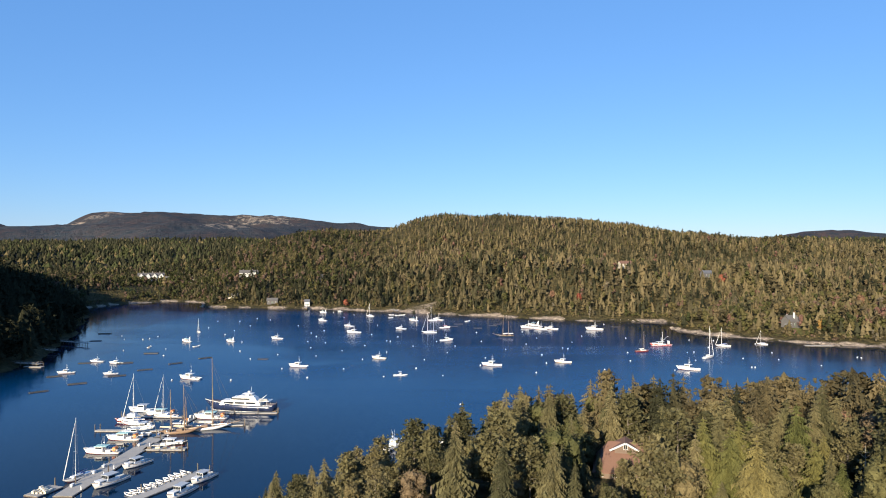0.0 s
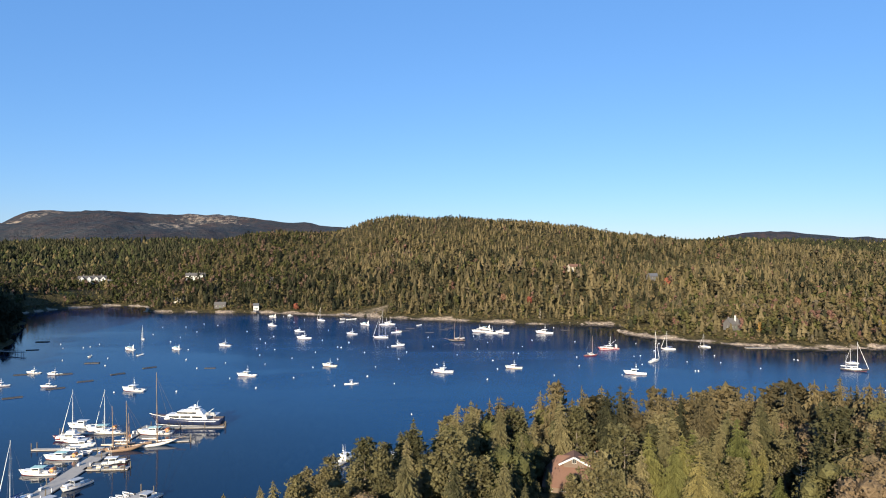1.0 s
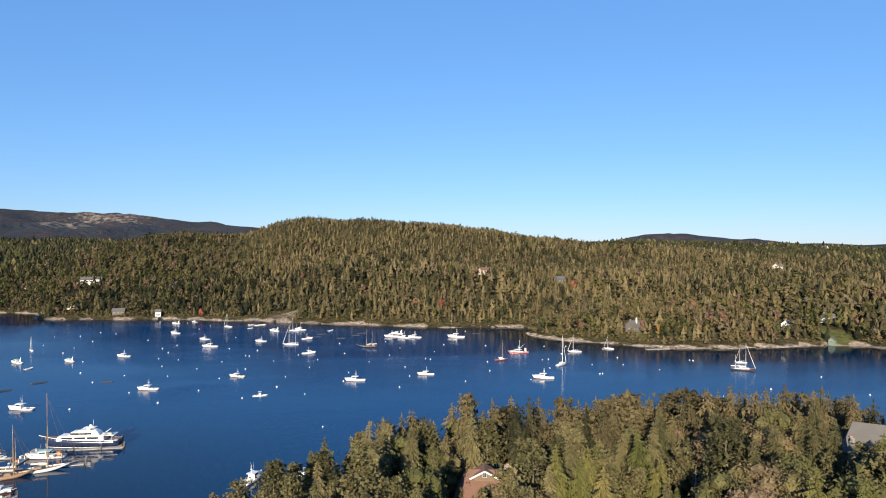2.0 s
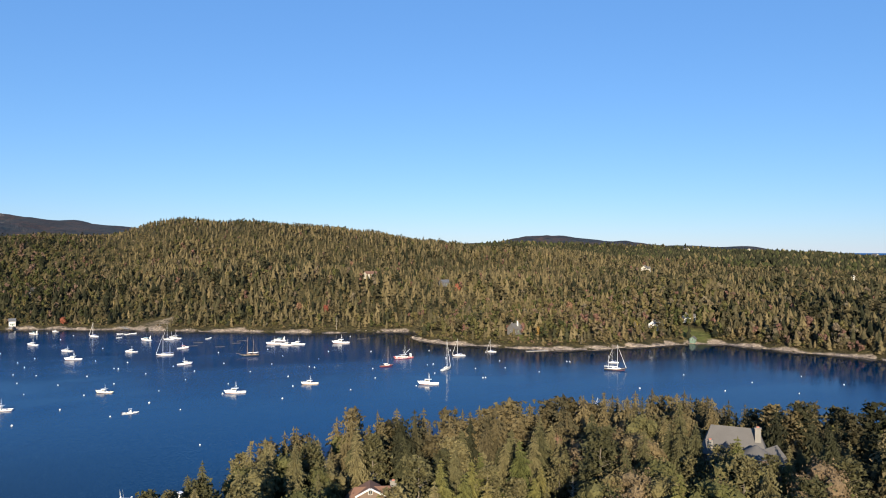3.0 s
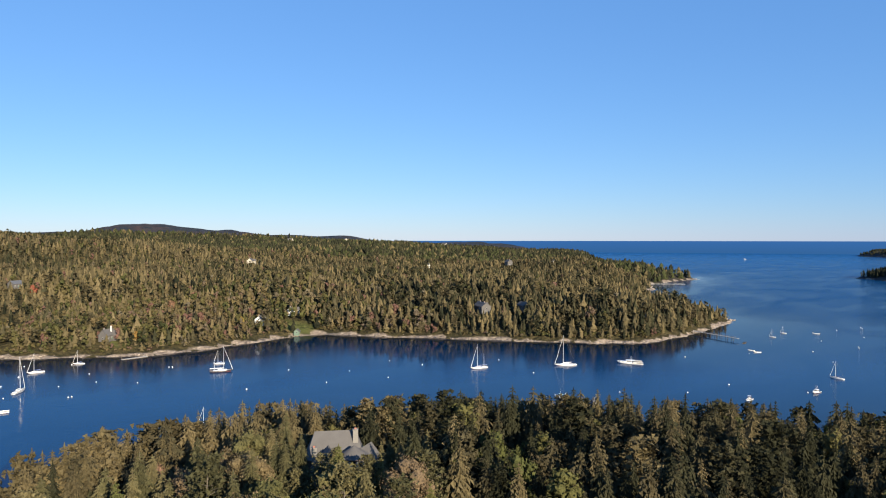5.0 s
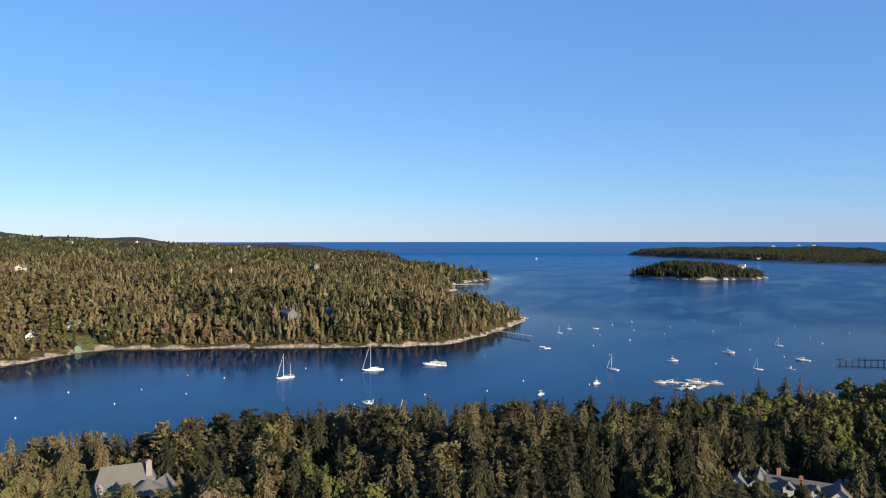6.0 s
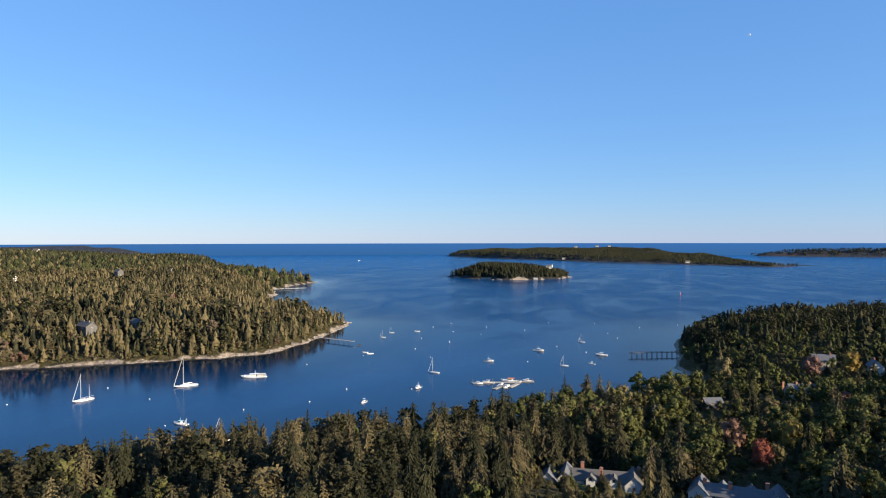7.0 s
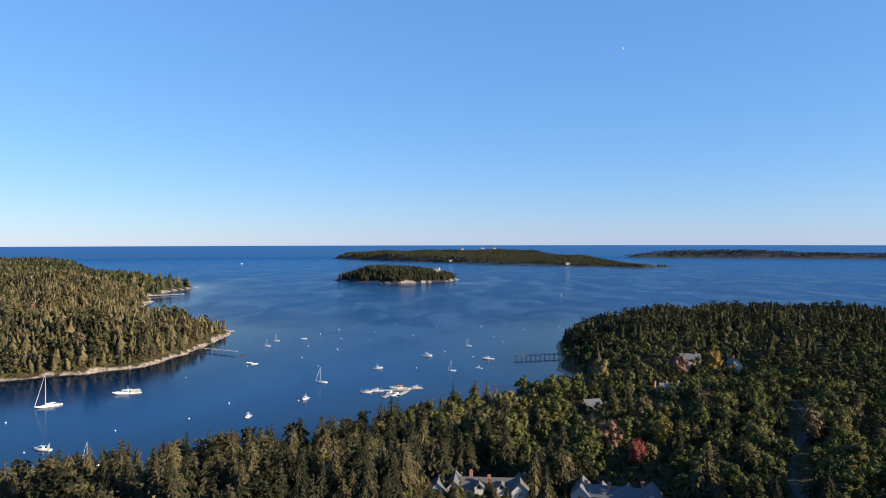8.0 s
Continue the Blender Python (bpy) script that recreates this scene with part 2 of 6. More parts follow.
def water_material():
    """Cold sea water: dark blue body colour under a gloss broken by wavelets, in calm and ruffled patches; body painted
    darker under the shores and brighter far out.
    """
    m, n, k, b = nodes_of("sea_water")
    n.remove(b)
    geo = n.new("ShaderNodeNewGeometry")
    patch, stretch = n.new("ShaderNodeTexNoise"), n.new("ShaderNodeMapping")
    stretch.inputs["Scale"].default_value = (0.006, 0.014, 1)
    stretch.inputs["Rotation"].default_value = (0, 0, 0.5)
    k.new(geo.outputs["Position"], stretch.inputs["Vector"])
    k.new(stretch.outputs[0], patch.inputs["Vector"])
    patch.inputs["Scale"].default_value, patch.inputs["Detail"].default_value, patch.inputs["Distortion"].default_value = 1.0, 6, 1.0
    tone = n.new("ShaderNodeMix")
    tone.data_type = "RGBA"
    tone.inputs[6].default_value, tone.inputs[7].default_value = (*WATER_DEEP, 1), (*WATER_RUFFLED, 1)
    k.new(patch.outputs["Fac"], tone.inputs[0])
    slope = n.new("ShaderNodeMapRange")
    slope.inputs[1].default_value, slope.inputs[2].default_value, slope.inputs[3].default_value, slope.inputs[4].default_value = 0.35, 0.68, *WATER_SLOPES
    k.new(patch.outputs["Fac"], slope.inputs[0])
    lee, calm, still, ruffle = n.new("ShaderNodeAttribute"), n.new("ShaderNodeMapRange"), n.new("ShaderNodeMath"), n.new("ShaderNodeMath")
    lee.attribute_name = "calm_and_darkened"
    calm.inputs[3].default_value, calm.inputs[4].default_value = 1.0, 0.1
    k.new(lee.outputs["Fac"], calm.inputs[0])
    still.operation = ruffle.operation = "MULTIPLY"
    open_sea, breeze, wind = n.new("ShaderNodeAttribute"), n.new("ShaderNodeMapRange"), n.new("ShaderNodeMath")
    open_sea.attribute_name, wind.operation = "exposed", "MULTIPLY"
    breeze.inputs[3].default_value, breeze.inputs[4].default_value = 1.0, 2.8
    k.new(open_sea.outputs["Fac"], breeze.inputs[0])
    k.new(slope.outputs[0], wind.inputs[0])
    k.new(breeze.outputs[0], wind.inputs[1])
    k.new(wind.outputs[0], still.inputs[0])
    k.new(calm.outputs[0], still.inputs[1])
    k.new(patch.outputs["Fac"], ruffle.inputs[0])
    k.new(calm.outputs[0], ruffle.inputs[1])
    k.new(ruffle.outputs[0], tone.inputs[0])
    total = None
    for size in (5.0, 1.4):
        t, c, add = n.new("ShaderNodeTexNoise"), n.new("ShaderNodeVectorMath"), n.new("ShaderNodeVectorMath")
        t.inputs["Scale"].default_value, t.inputs["Detail"].default_value = size, 2
        k.new(geo.outputs["Position"], t.inputs["Vector"])
        c.operation, c.inputs[1].default_value = "SUBTRACT", (0.5, 0.5, 0.5)
        k.new(t.outputs["Color"], c.inputs[0])
        if total:
            k.new(total, add.inputs[0])
            k.new(c.outputs[0], add.inputs[1])
            total = add.outputs[0]
        else:
            total = c.outputs[0]
    scale, flat, up, unit = (n.new("ShaderNodeVectorMath") for _ in range(4))
    scale.operation, flat.operation, up.operation, unit.operation = "SCALE", "MULTIPLY", "ADD", "NORMALIZE"
    flat.inputs[1].default_value, up.inputs[1].default_value = (1, 1, 0), (0, 0, 1)
    k.new(total, scale.inputs[0])
    k.new(still.outputs[0], scale.inputs["Scale"])
    k.new(scale.outputs[0], flat.inputs[0])
    k.new(flat.outputs[0], up.inputs[0])
    k.new(up.outputs[0], unit.inputs[0])
    body, gloss, fres, part_of, mix = n.new("ShaderNodeBsdfDiffuse"), n.new("ShaderNodeBsdfGlossy"), n.new("ShaderNodeFresnel"), n.new("ShaderNodeMath"), n.new("ShaderNodeMixShader")
    # body colour darkened by the shores, standing in for reflected dark woods
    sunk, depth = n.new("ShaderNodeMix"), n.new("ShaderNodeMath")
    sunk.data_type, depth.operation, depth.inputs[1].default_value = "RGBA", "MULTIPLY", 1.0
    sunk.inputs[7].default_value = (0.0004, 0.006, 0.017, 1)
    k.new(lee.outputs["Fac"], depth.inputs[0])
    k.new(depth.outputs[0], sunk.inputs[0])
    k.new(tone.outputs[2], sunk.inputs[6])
    # far body colour painted brighter, in place of reflected sky
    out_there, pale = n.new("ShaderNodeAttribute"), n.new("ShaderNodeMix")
    out_there.attribute_name, pale.data_type = "offing_bright", "RGBA"
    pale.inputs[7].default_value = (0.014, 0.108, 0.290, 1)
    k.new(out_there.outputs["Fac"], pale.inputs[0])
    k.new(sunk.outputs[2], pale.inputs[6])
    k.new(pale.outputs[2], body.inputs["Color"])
    gloss.inputs["Roughness"].default_value = WATER_ROUGH
    fres.inputs["IOR"].default_value = 1.33
    k.new(unit.outputs[0], gloss.inputs["Normal"])
    k.new(unit.outputs[0], fres.inputs["Normal"])
    part_of.operation = "MULTIPLY"
    full = n.new("ShaderNodeMapRange")
    full.inputs[3].default_value, full.inputs[4].default_value = WATER_GLOSS, 1.0
    k.new(lee.outputs["Fac"], full.inputs[0])
    more, sum_of = n.new("ShaderNodeMath"), n.new("ShaderNodeMath")
    more.operation, more.inputs[1].default_value = "MULTIPLY", -0.15
    sum_of.operation, sum_of.use_clamp = "ADD", True
    k.new(open_sea.outputs["Fac"], more.inputs[0])
    k.new(more.outputs[0], sum_of.inputs[0])
    k.new(full.outputs[0], sum_of.inputs[1])
    k.new(sum_of.outputs[0], part_of.inputs[1])
    k.new(fres.outputs[0], part_of.inputs[0])
    k.new(part_of.outputs[0], mix.inputs[0])
    k.new(body.outputs[0], mix.inputs[1])
    k.new(gloss.outputs[0], mix.inputs[2])
    k.new(mix.outputs[0], n["Material Output"].inputs["Surface"])
    return m


WATER_ROUGH, WATER_DEEP, WATER_RUFFLED, WATER_SLOPES, WATER_GLOSS = 0.05, (0.0004, 0.033, 0.098), (0.003, 0.056, 0.172), (0.06, 0.36), 0.62
M_GROUND = ground_material()
M_WATER = water_material()
# backdrop material: the far sea's daylight blue is put in as emission
M_FARSEA_GLOW, fn, fk, fb = nodes_of("far_sea_glow")
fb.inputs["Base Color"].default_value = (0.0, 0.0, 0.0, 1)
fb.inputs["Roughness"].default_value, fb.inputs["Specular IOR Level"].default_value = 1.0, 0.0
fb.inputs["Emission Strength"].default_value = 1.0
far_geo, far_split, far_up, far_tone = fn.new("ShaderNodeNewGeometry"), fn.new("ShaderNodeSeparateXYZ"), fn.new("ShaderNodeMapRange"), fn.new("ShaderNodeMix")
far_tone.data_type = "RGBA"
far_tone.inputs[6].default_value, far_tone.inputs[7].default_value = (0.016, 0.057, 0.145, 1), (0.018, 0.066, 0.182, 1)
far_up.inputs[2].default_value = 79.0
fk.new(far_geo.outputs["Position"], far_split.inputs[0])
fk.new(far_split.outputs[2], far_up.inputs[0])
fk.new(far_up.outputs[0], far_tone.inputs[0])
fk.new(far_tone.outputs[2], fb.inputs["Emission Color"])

# ---- the lie of the land: shorelines and spot heights in plan, metres ----
EAST_SHORE = [(-445, 838), (-418, 916), (-386, 968), (-325, 938), (-300, 862), (-239, 846), (-184, 845), (-126, 829), (-55, 799), (4, 764),
              (53, 744), (104, 719), (153, 696), (207, 688), (228, 668), (206, 623), (222, 578), (252, 551), (292, 518), (345, 504),
              (408, 506), (458, 495), (480, 443), (510, 383), (537, 319), (568, 262), (595, 226), (653, 209), (718, 206), (800, 204), (824, 208), (816, 232)]
OUTER_SHORE = [(870, 282), (1010, 385), (1179, 435), (1290, 468), (1368, 508), (1482, 500), (1606, 474), (1632, 490), (1620, 570), (1800, 760),
               (2100, 900), (2500, 1200), (3105, 1663), (3600, 2300), (4600, 3000), (6000, 6000), (-6000, 6000), (-6000, -6000), (1500, -6000)]
WEST_SHORE = [(-385, 740), (-360, 680), (-314, 586), (-290, 515), (-260, 436), (-255, 405), (-275, 330), (-290, 260), (-220, 180), (-120, 150),
              (-49, 182), (-28, 203), (0, 230), (21, 237), (52, 245), (88, 242), (137, 238), (178, 228), (226, 204), (262, 170),
              (290, 129), (314, 84), (350, 37), (400, -7), (436, -54), (452, -97), (500, -128), (558, -124), (620, -137), (700, -155),
              (800, -200), (860, -300), (850, -420), (780, -560), (700, -800), (900, -1400), (1000, -3000)]
MAINLAND = EAST_SHORE + OUTER_SHORE + WEST_SHORE[::-1]
ISLET = [(1880, 192), (1800, 120), (1752, 60), (1738, 10), (1765, -60), (1830, -120), (1905, -158), (1960, -130), (2010, -40), (2010, 80), (1960, 160)]
LONG_ISLAND = [(4334, 449), (3900, 200), (3670, 51), (3348, -229), (3076, -466), (2908, -685), (2631, -934), (2680, -1000), (2840, -1170), (2860, -1150), (2760, -1000),
               (3400, -980), (4000, -900), (4650, -700), (4690, 0), (4600, 400)]
FAR_ISLAND = [(4420, -1290), (4380, -1500), (4180, -1900), (3950, -2350), (3740, -2720), (3400, -3100), (3500, -3250), (3900, -2800), (4200, -2350), (4480, -1700)]
SPOTS_HILL = [(-188, 1236, 104), (16, 1250, 130), (119, 1244, 130), (219, 1231, 122), (315, 1210, 112), (406, 1182, 96), (498, 1147, 80), (0, 1700, 70),
              (350, 1700, 60), (0, 980, 58), (250, 930, 48), (450, 850, 42), (-440, 1060, 17), (-250, 1010, 14), (-130, 980, 28), (620, 1400, 72)]
SPOTS_NORTH = [(-1086, 1679, 74), (-742, 1857, 76), (-531, 1928, 74), (-2444, 3779, 225), (-2377, 3821, 150), (-1926, 4067, 292), (-1578, 4214, 282), (-1359, 4290, 268),
               (-1229, 4329, 300), (-1027, 4381, 280), (-675, 4449, 222), (-200, 4500, 150), (-1225, 3064, 185), (-954, 3159, 188), (-837, 3192, 138), (-1150, 3800, 200), (-2150, 3500, 150), (-600, 2900, 95), (-1500, 2500, 90), (600, 3600, 80), (-700, 1250, 22)]
SPOTS_EAST = [(1246, 2730, 96), (1466, 2618, 140), (1697, 2475, 128), (1891, 2329, 92), (1517, 1594, 80), (1633, 1475, 72), (1822, 1234, 62), (1908, 1098, 40),
              (780, 780, 36), (880, 600, 33), (1137, 521, 50), (1161, 466, 36), (1250, 420, 10), (800, 265, 9), (700, 300, 16), (700, 480, 28), (1500, 620, 26),
              (2400, 1500, 40), (3000, 2300, 60), (900, 1300, 66), (330, 640, 14), (560, 420, 14)]
# spots of 150 m and over: unseen hill added to shade the woods
SPOTS_WEST = [(57, 185, 9), (145, 147, 25), (0, 0, 24), (100, 50, 22), (200, 130, 19), (200, 0, 16), (289, -43, 1.5), (330, -150, 6), (420, -200, 8),
              (640, -250, 22), (600, -340, 23), (560, -420, 24), (700, -220, 14), (-330, 420, 26), (-400, 560, 30), (-430, 330, 170), (-425, 425, 150), (-540, 420, 165), (-350, 200, 60), (-200, 0, 26), (0, -600, 40), (-700, 700, 40)]
SPOTS_ISLES = [(1850, 60, 29), (1880, -20, 27), (1880, -110, 12), (3700, -200, 24), (4350, 0, 46), (4400, -400, 44), (3100, -700, 20), (2720, -950, 5), (4300, 380, 26), (4200, -2100, 38), (3800, -2700, 30)]
SPOTS = np.array(SPOTS_HILL + SPOTS_NORTH + SPOTS_EAST + SPOTS_WEST + SPOTS_ISLES, float)


def inside_by(px, py, poly):
    """How far points lie inside an outline; negative outside."""
    best, wn = np.full(px.shape, 1e18), np.zeros(px.shape, bool)
    for (ax, ay), (bx, by) in zip(poly, poly[1:] + poly[:1]):
        ex, ey = bx - ax, by - ay
        u = np.clip(((px - ax) * ex + (py - ay) * ey) / (ex * ex + ey * ey + 1e-9), 0, 1)
        best = np.minimum(best, (px - ax - u * ex) ** 2 + (py - ay - u * ey) ** 2)
        if ay != by:
            wn ^= ((ay > py) != (by > py)) & (px < ex * (py - ay) / ey + ax)
    return np.where(wn, 1, -1) * np.sqrt(best)


def hash01(i, j, seed):
    v = np.sin(i * 127.1 + j * 311.7 + seed * 74.7) * 43758.5453
    return v - np.floor(v)


def smooth_noise(px, py, size, seed):
    """Value noise from -1 to 1 with cells of the given size."""
    u, v = px / size, py / size
    i, j = np.floor(u), np.floor(v)
    a, b = u - i, v - j
    a, b = a * a * (3 - 2 * a), b * b * (3 - 2 * b)
    low = hash01(i, j, seed) * (1 - a) + hash01(i + 1, j, seed) * a
    top = hash01(i, j + 1, seed) * (1 - a) + hash01(i + 1, j + 1, seed) * a
    return (low * (1 - b) + top * b) * 2 - 1


def shore_distance(px, py):
    wob = 5 * smooth_noise(px, py, 28, 3) + 2.5 * smooth_noise(px, py, 9, 4)
    far = np.clip(np.hypot(px, py) / 700, 0.35, 3)
    s = inside_by(px, py, MAINLAND)
    for isle in (ISLET, LONG_ISLAND, FAR_ISLAND):
        s = np.maximum(s, inside_by(px, py, isle))
    return s + wob * far


def ground_height(px, py):
    """The ground's height: spot heights blended, falling to the shore, with small relief; below zero under water."""
    px, py = np.asarray(px, float), np.asarray(py, float)
    s = shore_distance(px, py)
    top, weight = np.zeros(px.shape), np.zeros(px.shape)
    for x, y, z in SPOTS:
        reach = 35 + 0.022 * math.hypot(x, y)
        w = 1 / ((px - x) ** 2 + (py - y) ** 2 + reach**2) ** 1.8
        top, weight = top + w * z, weight + w
    top = top / weight
    dist = np.hypot(px, py)
    ramp = np.clip(s / np.clip(40 + top * 1.7, 50, 230), 0, 1)
    ramp = ramp * ramp * (3 - 2 * ramp) * 0.7 + ramp * 0.3
    relief = smooth_noise(px, py, 90, 1) * 3.0 + smooth_noise(px, py, 33, 2) * 1.2 + np.clip(dist / 1500 - 1, 0, 1) * (smooth_noise(px, py, 420, 5) * 10 + smooth_noise(px, py, 150, 6) * 6)
    ridged = (1 - np.abs(smooth_noise(px, py, 330, 15)) * 2) * 17 + (1 - np.abs(smooth_noise(px, py, 120, 16)) * 2) * 8
    relief = relief + np.clip((dist - 2400) / 500, 0, 1) * np.clip(top / 120 - 0.4, 0, 1) * ridged
    land = np.where((dist > 430) & (px > -330), 3.0, 1.8) * np.clip(s / 9, 0, 1) + (top - 2) * ramp + relief * np.clip(s / 60 - 0.1, 0, 1)
    return np.where(s > 0, np.maximum(land, 0.25 * np.clip(s, 0, 4)), np.maximum(s * 0.15, -6))


# ---- builders ----
def mesh_of(name, verts, faces, material, smooth=False):
    me = bpy.data.meshes.new(name)
    verts, faces = np.asarray(verts, np.float32), np.asarray(faces, np.int32)
    side = faces.shape[1]
    me.vertices.add(len(verts))
    me.vertices.foreach_set("co", verts.ravel())
    me.loops.add(faces.size)
    me.loops.foreach_set("vertex_index", faces.ravel())
    me.polygons.add(len(faces))
    me.polygons.foreach_set("loop_start", np.arange(0, faces.size, side, dtype=np.int32))
    me.polygons.foreach_set("use_smooth", np.full(len(faces), smooth))
    me.materials.append(material)
    me.update(calc_edges=True)
    me.validate()
    return me


def part(name, data, material, parent, label=""):
    """Links a bmesh or mesh as one mesh object under a thing or under a part."""
    if isinstance(data, bmesh.types.BMesh):
        me = bpy.data.meshes.new(name)
        data.to_mesh(me)
        data.free()
        me.materials.append(material)
        data = me
    ob = new(name, data)
    ob.parent = parent
    return tagged(ob, label) if label else ob


def thing(name, m, label, category, group=""):
    ob = new(name)
    ob.empty_display_size = 0.5
    ob.matrix_world = m
    return tagged(ob, label, category, group)


# ---- ground: one sheet out to the horizon, finest where it is looked over ----
CLEARINGS = [(281, -30, 15), (267, -82, 15), (500, -209, 6), (480, -233, 5), (424, 541, 9), (578, 386, 10), (600, 352, 8), (690, 905, 14),
             (-452, 965, 15), (-500, 1050, 20), (-476, 1105, 24), (452, 517, 15), (284, 556, 8), (57, 190, 11), (145, 147, 13), (430, -167, 9), (-170, 950, 12)]
turns = np.radians(np.concatenate([np.arange(-42, 134, 0.45), np.arange(134, 318, 4.0)]))
reach = np.concatenate([[0], 30 * (4850 / 30) ** (np.arange(270) / 269)])
RR, TT = np.meshgrid(reach, turns, indexing="ij")
GX, GY = RR * np.sin(TT), RR * np.cos(TT)
GZ = ground_height(GX, GY)
na, nr = len(turns), len(reach)
ids = np.arange(nr * na).reshape(nr, na)
nxt = np.roll(ids, -1, axis=1)
quads = np.stack([ids[:-1], ids[1:], nxt[1:], nxt[:-1]], -1).reshape(-1, 4)[:, ::-1]
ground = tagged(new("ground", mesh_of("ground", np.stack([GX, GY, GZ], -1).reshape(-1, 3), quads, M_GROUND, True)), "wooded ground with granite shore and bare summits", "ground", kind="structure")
S = shore_distance(GX, GY)
far = np.hypot(GX, GY)
rocky = np.clip(1.15 - (S - 0.5) / 4.5, 0, 1) * (S > -8) * (far < 2300) * ~((GX < -200) & (GY < 810)) * np.where(far > 430, 1.0, 0.8)
bare = np.zeros(GX.shape)
for x, y, wide, deep in ((-1990, 4030, 130, 220), (-1130, 4290, 290, 260), (-1640, 4180, 90, 120), (-2330, 3850, 60, 90), (-1000, 3120, 150, 120)):
    bare = np.maximum(bare, np.clip((1.35 - np.hypot((GX - x) / wide, (GY - y) / deep) + 0.5 * smooth_noise(GX, GY, 110, 9) + 0.6 * smooth_noise(GX, GY, 45, 10)) * 2.2, 0, 0.5))
quarry = np.clip(1.5 - np.hypot((GX + 20) / 38, (GY - 797) / 13), 0, 1) * (smooth_noise(GX, GY, 11, 12) > -0.1)
lawn = np.zeros(GX.shape)
for x, y, r in CLEARINGS:
    lawn = np.maximum(lawn, np.clip((1.1 - np.hypot(GX - x, GY - y) / r) * 6, 0, 1))
# third channel blends in the haze-blued far colour with distance
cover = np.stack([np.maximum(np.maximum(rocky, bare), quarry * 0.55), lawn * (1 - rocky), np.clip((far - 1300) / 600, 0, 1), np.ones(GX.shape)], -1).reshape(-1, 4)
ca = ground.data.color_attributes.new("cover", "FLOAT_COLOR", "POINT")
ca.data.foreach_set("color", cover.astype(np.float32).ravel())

# ---- sea ----
sea_r = np.concatenate([np.arange(0, 1100, 14.0), [1130, 1200, 1400, 1700, 2100, 2600, 3200, 4000, 4830]])
sea_t = np.radians(np.arange(0, 360, 1.5))
SR, ST = np.meshgrid(sea_r, sea_t, indexing="ij")
ids = np.arange(SR.size).reshape(SR.shape)
nxt = np.roll(ids, -1, axis=1)
quads = np.stack([ids[:-1], ids[1:], nxt[1:], nxt[:-1]], -1).reshape(-1, 4)[:, ::-1]
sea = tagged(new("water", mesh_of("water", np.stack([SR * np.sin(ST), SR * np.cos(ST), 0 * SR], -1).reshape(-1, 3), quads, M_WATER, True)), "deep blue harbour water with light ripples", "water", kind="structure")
# the wind leaves the water under the wooded shores smooth; this mask also paints it darker, for reflected woods
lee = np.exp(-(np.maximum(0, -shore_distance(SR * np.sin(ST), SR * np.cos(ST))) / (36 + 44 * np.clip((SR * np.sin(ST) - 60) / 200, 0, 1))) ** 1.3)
# same calm and painted darkening over the marina
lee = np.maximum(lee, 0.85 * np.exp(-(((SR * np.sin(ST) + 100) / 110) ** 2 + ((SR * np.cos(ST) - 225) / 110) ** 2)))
calm_and_darkened = sea.data.attributes.new("calm_and_darkened", "FLOAT", "POINT")
calm_and_darkened.data.foreach_set("value", lee.astype(np.float32).ravel())
# beyond the points the breeze ruffles it more
exposed = sea.data.attributes.new("exposed", "FLOAT", "POINT")
exposed.data.foreach_set("value", np.clip((SR * np.sin(ST) - 450) / 500, 0, 1).astype(np.float32).ravel())
# distance mask for the brightness put into the far water's colour
offing_bright = sea.data.attributes.new("offing_bright", "FLOAT", "POINT")
offing_bright.data.foreach_set("value", np.clip((SR - 1000) / 2600, 0, 1).astype(np.float32).ravel())
# glowing ring added to stand in for sea beyond the water sheet
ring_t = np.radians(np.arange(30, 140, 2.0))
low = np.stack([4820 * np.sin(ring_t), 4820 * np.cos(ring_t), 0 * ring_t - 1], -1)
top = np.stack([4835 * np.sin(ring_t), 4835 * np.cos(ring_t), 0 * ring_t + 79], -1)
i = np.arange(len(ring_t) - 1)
tagged(new("backdrop", mesh_of("backdrop", np.concatenate([low, top]), np.stack([i, i + 1, i + 1 + len(ring_t), i + len(ring_t)], -1), M_FARSEA_GLOW)), "glowing backdrop ring standing in for open blue sea to the horizon", "sea", kind="structure")


# ---- trees: needles and leaves as small loose facets on a trunk with limbs ----
def leaf_core():
    """A small ball of 20 facets, as points and corners."""
    bm = bmesh.new()
    bmesh.ops.create_icosphere(bm, subdivisions=1, radius=1)
    points, corners = np.array([v.co[:] for v in bm.verts]), np.array([[v.index for v in f.verts] for f in bm.faces])
    bm.free()
    return points, corners


CORE, CORE_FACES = leaf_core()


def bough(rng, root, a, long, wide, droop, segs):
    """One drooping bough: a toothed, feather-shaped fan on either side of its stem."""
    out, side, up = np.array([math.cos(a), math.sin(a), 0]), np.array([-math.sin(a), math.cos(a), 0]), np.array([0, 0, 1.0])
    bend = rng.normal() * 0.12
    stem = [root + out * long * f + side * long * bend * f * f - up * droop * long * f**1.4 for f in np.linspace(0.12, 1.0, segs + 1)]
    tris = []
    for k in range(segs):
        f = (k + 0.5) / segs
        w = wide * (0.45 + 1.1 * math.sin(math.pi * min(1, f * 0.8 + 0.12)))
        ahead = (stem[k + 1] - stem[k]) * rng.uniform(0.55, 1.05)
        for sign in (1, -1):
            tip = stem[k] + ahead + side * sign * w * rng.uniform(0.65, 1.3) - up * w * rng.uniform(0.6, 1.35)
            tris.append([stem[k], stem[k + 1], tip] if sign < 0 else [stem[k + 1], stem[k], tip])
    return tris


